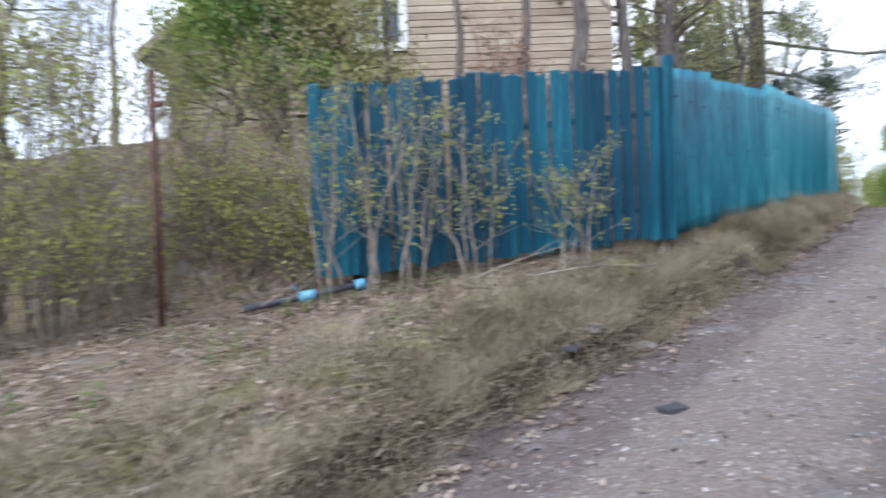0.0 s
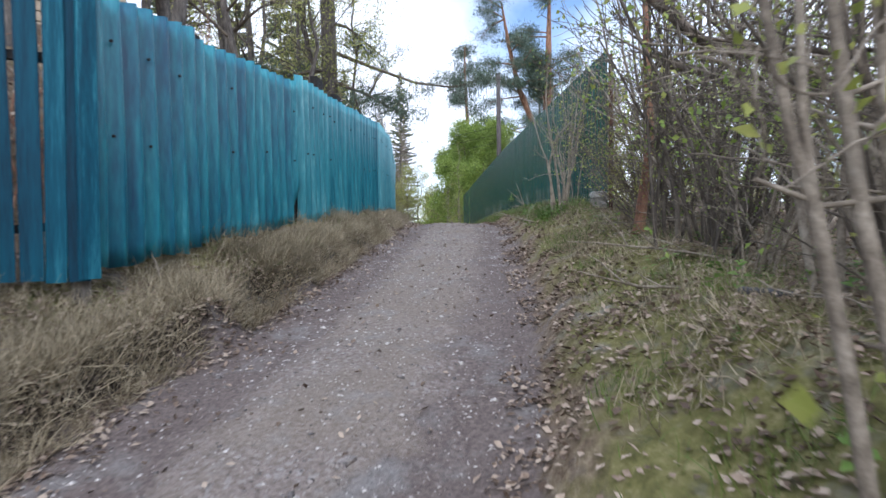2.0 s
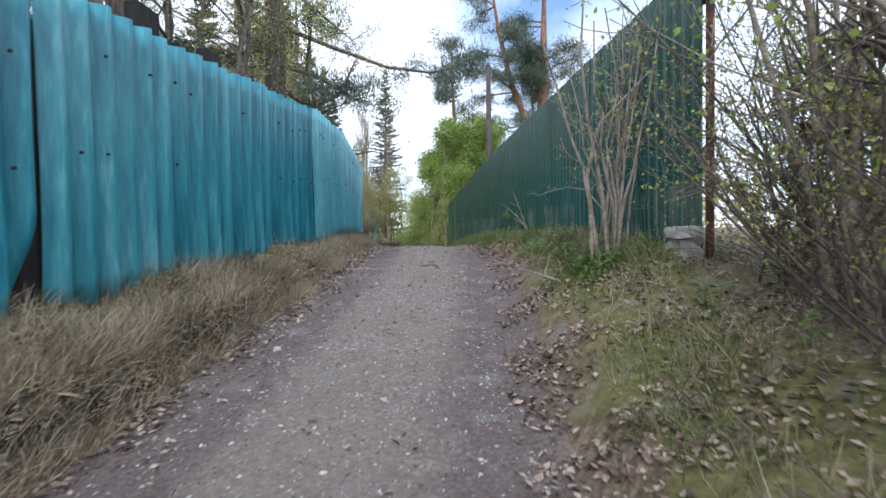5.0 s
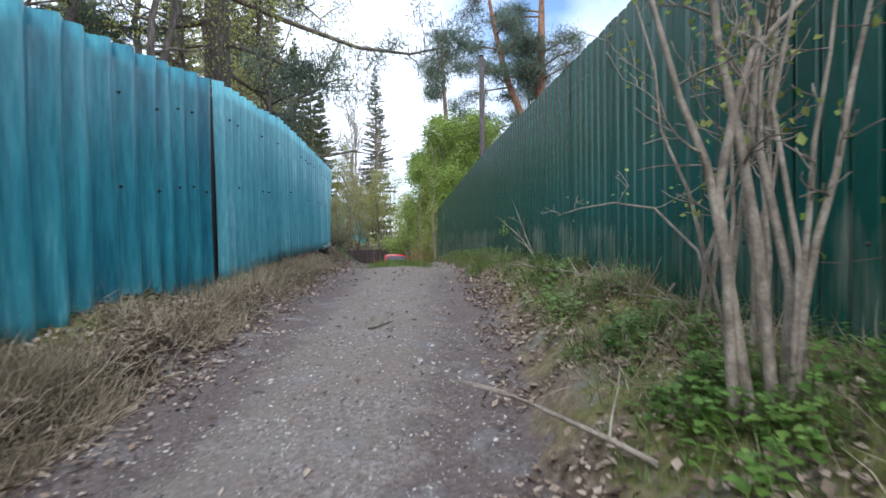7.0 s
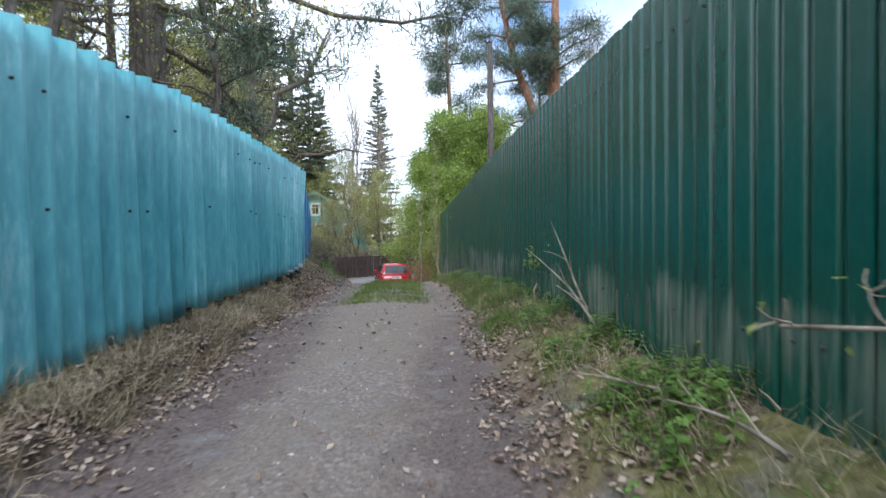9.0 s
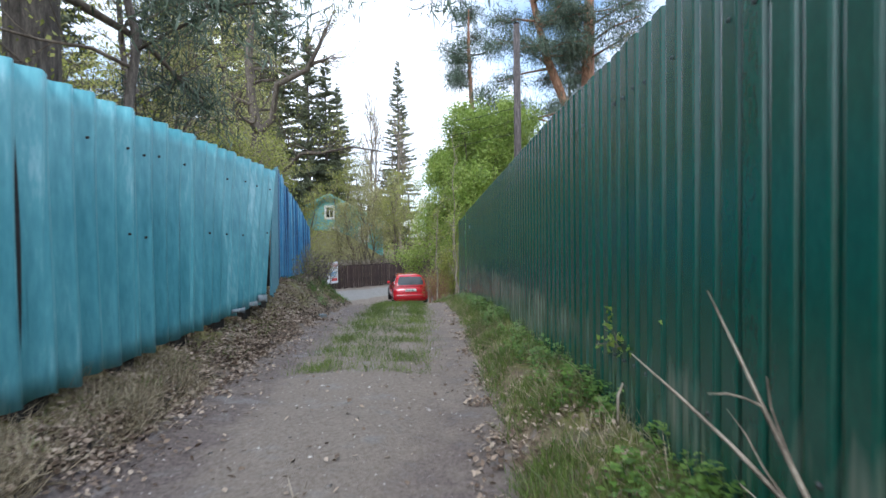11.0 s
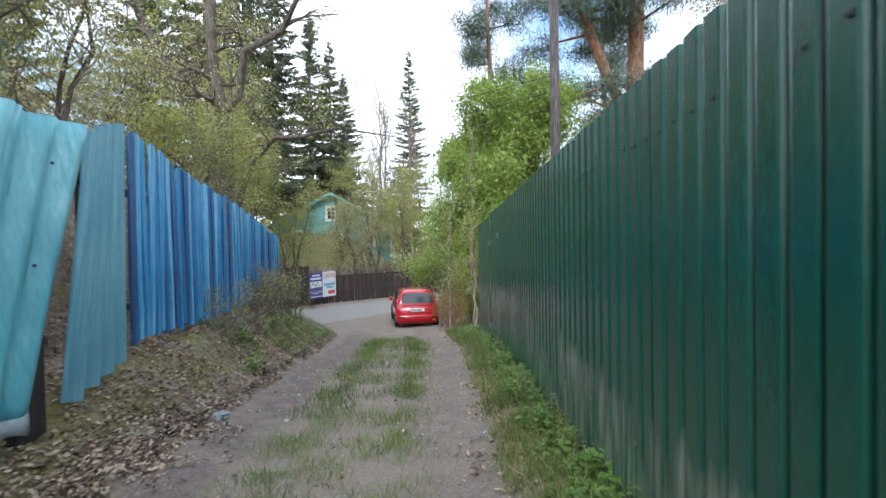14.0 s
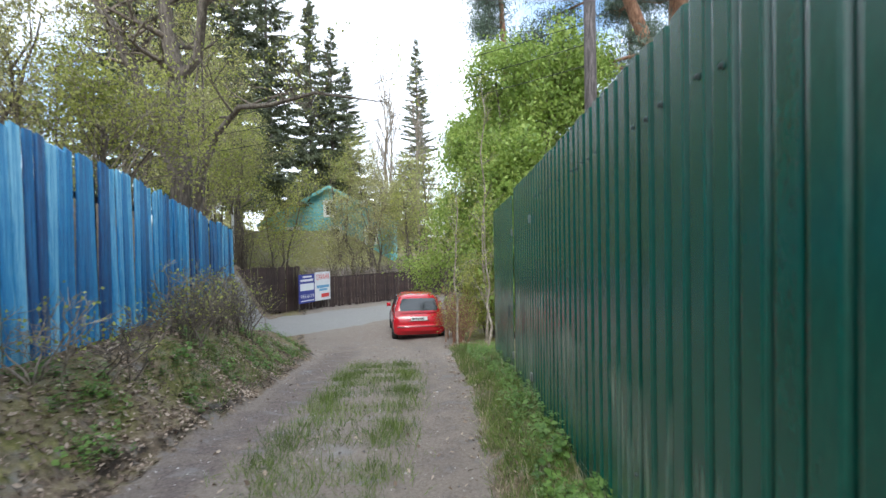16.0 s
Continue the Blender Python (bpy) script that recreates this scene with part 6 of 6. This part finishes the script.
    pl = part("number_plate", box_mesh("number_plate", -0.26, 0.26, -0.012, 0.03, 0.70, 0.815, M_TRIMWHITE, 0.004), ob, "white number plate with dark unreadable marks")
    for i, w in enumerate((0.05, 0.04, 0.04, 0.04, 0.05, 0.05)):
        part("plate_mark", box_mesh("plate_mark", -0.22 + i * 0.062, -0.22 + i * 0.062 + w, -0.016, -0.012, 0.727, 0.788, M_BLACKPLASTIC), pl)
    part("plate_recess", box_mesh("plate_recess", -0.34, 0.34, -0.005, 0.06, 0.675, 0.69, M_BLACKPLASTIC), ob)
    return ob


CAR = (26.5, 34.9)
make_car((CAR[0], CAR[1], gz(27.2, 36.2) + 0.02), -27.0)

# ---------------------------------------------------------------- small things by the lane
M_CONCRETE = surface("pale_broken_concrete", [(0.22, 0.21, 0.19), (0.4, 0.385, 0.35), (0.55, 0.53, 0.49)], 7, 50, 0.9, 0.7)


def rock(name, sx, sy, sz, material, seed, cuts=2, rough=0.12):
    r = random.Random(seed)
    bm = bmesh.new()
    bmesh.ops.create_cube(bm, size=1.0)
    bmesh.ops.subdivide_edges(bm, edges=list(bm.edges), cuts=cuts, use_grid_fill=True)
    for q in bm.verts:
        k = 1 - 0.16 * max(0, q.co.length - 0.62)
        q.co = Vector((q.co.x * sx, q.co.y * sy, (q.co.z + 0.5) * sz)) * k + Vector([r.uniform(-1, 1) * rough * min(sx, sy, sz) for _ in range(3)])
    return bm_mesh(name, bm, material)


for k, (x, y, z, sx, sy, sz, rz) in enumerate(((9.58, 7.6, 0.0, 0.26, 0.19, 0.17, 54), (9.58, 7.61, 0.16, 0.34, 0.2, 0.10, 47))):
    tagged(new("concrete_block", rock("concrete_block", sx, sy, sz, M_CONCRETE, 30 + k)), "pale broken concrete block stacked at the fence end", "block", "concrete blocks").matrix_basis = pose(x, y, gz(x, y) + z - 0.02, 2, 3, rz)
M_SLATE = surface("dark_slate_slab", [(0.035, 0.035, 0.04), (0.075, 0.075, 0.085)], 6, 50, 0.6, 0.4)
for k, (x, y, s_) in enumerate(((1.42, 3.59, 0.11), (0.96, 4.38, 0.13), (5.35, 3.3, 0.28))):
    tagged(new("slate_slab", rock("slate_slab", s_ * 1.5, s_, 0.035, M_SLATE, 50 + k)), "flat dark slab lying on the ground", "slab", "dark slabs").matrix_basis = pose(x, y, gz(x, y) - 0.008 - 0.02 * (k == 2), 2, -4, 20 + 50 * k)
for k, (x, y, s_) in enumerate(((1.71, 4.92, 0.11), (16.16, 22.3, 0.10), (14.74, 19.84, 0.09), (1.15, 4.55, 0.10), (6.24, 6.92, 0.05), (3.4, 4.4, 0.05), (12.2, 13.9, 0.06))):
    tagged(new("stone", rock("stone", s_ * 1.5, s_, s_ * 0.6, M_STONE if k != 1 else M_PALE, 60 + k, 2, 0.2)), "small pale stone lying on the lane", "stone", "stones on the lane").matrix_basis = pose(x, y, gz(x, y) - 0.008, 3, 5, 40 * k)

# rusty post and a lying pole with blue bindings on the bank
p = thing("rusty_post", "thin dark rusty steel post on the bank", "post", (-2.9, 5.8, gz(-2.9, 5.8)))
v, f = [], []
tube(v, f, [(0, 0, -0.3), (0, 0, 1.3), (0.01, 0, 2.62)], [0.035, 0.033, 0.033], 8)
part("shaft", link_mesh("shaft", v, f, M_RUST, True), p)
part("bracket", box_mesh("bracket", -0.02, 0.10, -0.02, 0.02, 2.25, 2.30, M_RUST, 0.004), p)
M_BLUEWRAP = surface("light_blue_plastic", [(0.12, 0.36, 0.55), (0.22, 0.5, 0.68)], 14, 60, 0.45, 0.3)
M_PIPE = surface("dark_grey_pipe", [(0.03, 0.03, 0.042), (0.08, 0.08, 0.10)], 8, 60, 0.55, 0.2)
a, b, c = Vector((-2.15, 6.05, 0)), Vector((-0.95, 6.25, 0)), Vector((-1.75, 6.75, 0))
for q in (a, b, c):
    q.z = gz(q.x, q.y) + 0.07
mid = a.lerp(b, 0.55)
mid.z = max(mid.z, gz(mid.x, mid.y) + 0.07)
p = thing("lying_pipe", "dark pipe with light blue caps lying on dead leaves", "pipe")
for name, pts, r0, mat, label in (("tube", (a, mid, b), 0.04, M_PIPE, ""), ("side_tube", (mid, c), 0.035, M_PIPE, ""), ("cap", (b - (b - a).normalized() * 0.03, b + (b - a).normalized() * 0.09), 0.058, M_BLUEWRAP, "light blue cap"), ("joint", (mid - (b - a).normalized() * 0.09, mid + (b - a).normalized() * 0.09), 0.06, M_BLUEWRAP, "light blue joint"), ("cap", (c - (c - mid).normalized() * 0.03, c + (c - mid).normalized() * 0.07), 0.05, M_BLUEWRAP, "light blue cap")):
    v, f = [], []
    tube(v, f, pts, [r0] * len(pts), 10)
    part(name, link_mesh(name, v, f, mat, True), p, label)

# fallen sticks and arching dead stems
STICKS = [(-1.9, 5.9, 0.1, 60, 1.6, 25), (-1.7, 6.0, 0.05, 30, 1.2, 40), (0.9, 5.55, 0.05, -10, 1.3, 12), (0.2, 5.6, 0.05, 5, 1.2, 22), (3.16, 6.9, 0.02, 100, 0.5, 50), (3.3, 6.2, 0.02, 120, 0.45, 20), (6.3, 4.1, 0.02, 150, 1.1, 8), (7.1, 4.9, 0.02, 20, 0.8, 14), (5.4, 3.9, 0.02, 170, 0.9, 5), (11.6, 10.6, 0.02, 60, 0.7, 10), (9.85, 11.54, 0.01, 30, 0.5, 2), (13.2, 12.6, 0.02, 55, 1.1, 35), (13.4, 12.75, 0.02, 80, 1.0, 60), (10.9, 9.4, 0.05, 10, 0.8, 25), (12.0, 11.2, 0.02, 130, 0.6, 10), (12.6, 15.0, 0.01, 40, 0.4, 2), (22.84, 39.1, 0.0, 70, 2.3, 75), (9.0, 8.4, 0.02, 100, 0.9, 4), (10.6, 9.0, 0.02, 70, 1.1, 8)]
for k, (x, y, dz, az, L, el) in enumerate(STICKS):
    r = random.Random(900 + k)
    d = Vector((math.cos(radians(az)) * math.cos(radians(el)), math.sin(radians(az)) * math.cos(radians(el)), math.sin(radians(el))))
    pts = branch_line(r, (0, 0, 0), d, L, 5, 0.10, -0.02 if el > 15 else 0.0)
    lines = [(pts, [0.014, 0.012, 0.01, 0.008, 0.006, 0.003], 2)]
    for j in range(3):
        lines.append((branch_line(r, pts[1 + j], d + Vector((r.gauss(0, 0.6), r.gauss(0, 0.6), abs(r.gauss(0, 0.4)))), L * 0.3, 3, 0.15), [0.007, 0.005, 0.004, 0.002], 3))
    tagged(new("fallen_stick", wood_mesh("fallen_stick", lines, M_TWIG)), "dry pale stick with side twigs on the verge", "stick", "fallen sticks").matrix_basis = pose(x, y, gz(x, y) + dz + 0.006)


# ---------------------------------------------------------------- loose ground cover
def lane_places(n, rg, s0, s1, d_fun):
    """Random places along the lane; d_fun gives the offset from its middle."""
    s = rg.uniform(ROAD_S[2] + s0, ROAD_S[2] + s1, n)
    hw = np.interp(s, ROAD_S, HALF)
    d = d_fun(s, hw, n)
    x, y = np.interp(s, ROAD_S, _rp[:, 0]), np.interp(s, ROAD_S, _rp[:, 1])
    e = 0.25
    tx, ty = np.interp(s + e, ROAD_S, _rp[:, 0]) - np.interp(s - e, ROAD_S, _rp[:, 0]), np.interp(s + e, ROAD_S, _rp[:, 1]) - np.interp(s - e, ROAD_S, _rp[:, 1])
    k = np.hypot(tx, ty)
    x, y = x - ty / k * d, y + tx / k * d
    return np.stack([x, y, ground_z(x, y)], 1)


def stuff(name, me, label, category):
    return tagged(new(name, me), label, category, kind="stuff")


def clump(places, rg, keep, size=0.35, seed=0.0):
    """Thin places out into patches."""
    v = ripple(places[:, 0], places[:, 1], size, seed) + 0.45 * ripple(places[:, 0], places[:, 1], size * 0.4, seed + 3)
    return places[v + rg.normal(0, 0.22, len(places)) > keep]


rg = np.random.default_rng(5)
# grit on the lane
p = lane_places(20000, rg, -3, 14, lambda s, hw, n: rg.uniform(-1, 1, n) * hw * 1.02)
p = np.r_[p, lane_places(6000, rg, 14, 46, lambda s, hw, n: rg.uniform(-1, 1, n) * hw)]
size = np.exp(rg.normal(-5.0, 0.52, len(p)))
STONE_V = [(1, 0.1, 0), (0.2, 1, 0), (-1, 0.15, 0), (-0.1, -0.9, 0), (0.1, 0, 0.62), (0, 0.1, -0.5)]
STONE_F = [(0, 1, 4), (1, 2, 4), (2, 3, 4), (3, 0, 4), (1, 0, 5), (2, 1, 5), (3, 2, 5), (0, 3, 5)]
stuff("gravel", scatter_mesh("gravel", STONE_V, STONE_F, stand(p + [0, 0, 0.001], turns(len(p), rg, 0.25), np.stack([size, size * rg.uniform(0.6, 1, len(p)), size * rg.uniform(0.5, 0.9, len(p))], 1)[:, None, :].reshape(len(p), 3)), M_STONE), "small pale grit stones on the lane", "gravel")
# dead leaves
LITTER_V = [(0, -0.5, 0.02), (-0.33, -0.05, 0.14), (0, 0, 0.0), (0.33, 0.05, 0.12), (0.05, 0.55, 0.10)]
LITTER_F = [(0, 2, 1), (0, 3, 2), (1, 2, 4), (2, 3, 4)]
parts_ = [
    clump(lane_places(30000, rg, -4, 20, lambda s, hw, n: -(hw + rg.gamma(1.6, 0.6, n) - 0.25)), rg, -0.15, 0.4, 1.0),
    clump(lane_places(16000, rg, -4, 24, lambda s, hw, n: hw + rg.gamma(1.8, 0.33, n) - 0.12), rg, -0.1, 0.4, 2.0),
    clump(lane_places(26000, rg, -6, 5.5, lambda s, hw, n: hw + 0.4 + rg.uniform(0, 4.5, n)), rg, -0.35, 0.4, 2.5),
    clump(lane_places(26000, rg, 22, 37, lambda s, hw, n: hw + rg.uniform(0.0, 2.4, n)), rg, -0.45, 0.4, 3.0),
    clump(lane_places(6000, rg, 20, 40, lambda s, hw, n: -(hw + rg.gamma(1.5, 0.3, n) - 0.2)), rg, 0.0, 0.4, 3.0),
    clump(lane_places(34000, rg, -4, 26, lambda s, hw, n: hw + rg.normal(0.22, 0.24, n)), rg, -0.45, 0.35, 5.0),
    clump(lane_places(14000, rg, -4, 13, lambda s, hw, n: -(hw + rg.uniform(0.5, 4.5, n))), rg, -0.4, 0.4, 8.0),
    lane_places(1800, rg, -3, 40, lambda s, hw, n: rg.uniform(-1, 1, n) * hw),
]
p = np.concatenate(parts_)
stuff("leaf_litter", scatter_mesh("leaf_litter", LITTER_V, LITTER_F, stand(p + np.c_[np.zeros((len(p), 2)), rg.uniform(0.006, 0.03, len(p))], turns(len(p), rg, 0.35), rg.uniform(0.022, 0.06, len(p))), M_LITTER), "brown dead leaves lying along the verges", "leaves")

# grass
BLADE_V = [(-0.5, 0, 0), (0.5, 0, 0), (0.35, 0.10, 0.5), (-0.35, 0.10, 0.5), (0.0, 0.42, 0.86)]
BLADE_F3 = [(0, 1, 2), (0, 2, 3), (3, 2, 4)]


def blades(places, rg, height, width, tilt, material, name, label, lay=0.0):
    n = len(places)
    h = rg.uniform(*height, n)
    rot = turns(n, rg, tilt)
    return stuff(name, scatter_mesh(name, BLADE_V, BLADE_F3, stand(places - [0, 0, 0.01], rot, np.stack([rg.uniform(width * 0.6, width, n), h, h], 1)), material), label, "grass")


p = np.concatenate([
    clump(lane_places(42000, rg, 1.5, 12, lambda s, hw, n: hw + 0.05 + rg.gamma(2.2, 0.2, n)), rg, -0.2, 0.3, 1.0),
    clump(lane_places(30000, rg, 11, 21, lambda s, hw, n: hw + np.abs(rg.normal(0, 0.4, n))), rg, -0.05, 0.3, 1.0),
    clump(lane_places(42000, rg, -2, 12, lambda s, hw, n: hw - 0.03 + np.abs(rg.normal(0, 0.3, n))), rg, -0.75, 0.3, 3.0),
    clump(lane_places(34000, rg, -5, 3, lambda s, hw, n: hw + 0.15 + rg.gamma(2.0, 0.35, n)), rg, -0.05, 0.3, 6.0),
    clump(lane_places(24000, rg, -4, 14, lambda s, hw, n: -(hw + 0.25 + rg.gamma(2.2, 0.33, n))), rg, 0.0, 0.45, 2.0),
    clump(lane_places(9000, rg, 12, 20, lambda s, hw, n: -(hw + 0.3 + rg.uniform(0, 0.9, n))), rg, 0.1, 0.35, 2.0),
    clump(lane_places(9000, rg, 19, 38, lambda s, hw, n: -(hw + 0.0 + rg.uniform(0, 0.8, n))), rg, 0.0, 0.35, 2.0),
])
blades(p, rg, (0.08, 0.30), 0.006, 0.85, M_STRAW, "dry_grass", "matted straw-coloured dry grass along the verges")
p = np.concatenate([
    clump(lane_places(22000, rg, -4, 14, lambda s, hw, n: -(hw + 0.2 + rg.gamma(2.0, 0.33, n))), rg, 0.25, 0.5, 7.0),
    clump(lane_places(9000, rg, 0, 24, lambda s, hw, n: hw + 0.15 + rg.gamma(2.0, 0.2, n)), rg, 0.3, 0.5, 8.0),
    clump(lane_places(9000, rg, 10, 19, lambda s, hw, n: -(hw + 0.2 + rg.uniform(0, 1.0, n))), rg, 0.0, 0.4, 7.0),
    clump(lane_places(42000, rg, 17.5, 38, lambda s, hw, n: -(hw - 0.05 + rg.gamma(2.2, 0.18, n))), rg, -0.35, 0.4, 9.0),
    clump(lane_places(30000, rg, 21, 35, lambda s, hw, n: rg.choice([0.42, -0.46, -0.02], n, p=[0.4, 0.42, 0.18]) + rg.normal(0, 0.15, n)), rg, -0.1, 0.3, 4.0),
    clump(lane_places(7000, rg, 30, 38, lambda s, hw, n: hw + 0.1 + rg.uniform(0, 0.8, n)), rg, 0.0, 0.4, 4.0),
])
blades(p, rg, (0.05, 0.20), 0.006, 0.45, M_GRASS, "green_grass", "short fresh green grass on the verges and middle strip")

# nettles and other young weeds: stems with paired leaves
r = random.Random(17)
wv, wf, off = [], [], 0
for tier, (z, s_) in enumerate(((0.25, 0.42), (0.55, 0.40), (0.85, 0.30), (1.0, 0.2))):
    for q in range(2 if tier < 3 else 4):
        a = q * math.pi + tier * math.pi / 2 if tier < 3 else q * math.pi / 2
        ca, sa = math.cos(a), math.sin(a)
        for x, y, zz in LEAF_V:
            px, py, pz = x * s_, y * s_ + 0.02, zz * s_ + z + 0.12 * s_ * y
            wv.append((px * ca - py * sa, px * sa + py * ca, pz))
        wf += [tuple(i + off for i in f) for f in LEAF_F]
        off += 5
b0 = len(wv)
wv += [(-0.02, 0, 0), (0.02, 0, 0), (0, 0.02, 1.0)]
wf.append((b0, b0 + 1, b0 + 2))
p = np.concatenate([
    clump(lane_places(2600, rg, 10.5, 21, lambda s, hw, n: -(hw + 0.25 + rg.gamma(2.5, 0.28, n))), rg, 0.0, 0.4, 7.0),
    clump(lane_places(2400, rg, 19, 37, lambda s, hw, n: -(hw + 0.2 + rg.gamma(2.0, 0.22, n))), rg, -0.1, 0.4, 9.0),
    clump(lane_places(700, rg, -2, 12, lambda s, hw, n: -(hw + 0.8 + rg.uniform(0, 2.0, n))), rg, 0.3, 0.4, 9.0),
    clump(lane_places(500, rg, -4, 3, lambda s, hw, n: hw + 1.0 + rg.uniform(0, 2.5, n)), rg, 0.3, 0.4, 9.0),
    clump(lane_places(1200, rg, 28, 38, lambda s, hw, n: hw + 0.2 + rg.uniform(0, 1.2, n)), rg, 0.1, 0.4, 5.0),
])
stuff("weeds", scatter_mesh("weeds", wv, wf, stand(p - [0, 0, 0.01], turns(len(p), rg, 0.18), rg.uniform(0.06, 0.19, len(p))), M_WEED), "young green nettles along the foot of the fence", "weeds")

# distant woods that close the view
fp, fr, fs = [], [], []
rg2 = np.random.default_rng(12)
for k in range(230):
    a = rg2.uniform(0, 2 * np.pi)
    R = rg2.uniform(62, 105)
    cx, cy = 16 + R * math.cos(a), 20 + R * math.sin(a)
    h, w = rg2.uniform(8, 15), rg2.uniform(2.2, 4.0)
    if abs(math.degrees(math.atan2(cx - 17, cy - 19)) - 30) < 22:
        h *= 0.62
    n = 330
    u = rg2.uniform(0, 1, n) ** 0.8
    ang, rad = rg2.uniform(0, 2 * np.pi, n), w * np.sqrt(rg2.uniform(0, 1, n)) * np.sqrt(np.clip(1 - u, 0.05, 1)) * (0.7 + 0.5 * np.sin(u * 17 + k) * 0.4)
    fp.append(np.stack([cx + rad * np.cos(ang), cy + rad * np.sin(ang), u * h + 0.2], 1))
fp = np.concatenate(fp)
stuff("far_woods", scatter_mesh("far_woods", LEAF_V, LEAF_F, stand(fp, turns(len(fp), rg2, 1.0), rg2.uniform(0.5, 1.1, len(fp))), M_OLIVE), "distant mixed woods in early leaf", "woods")
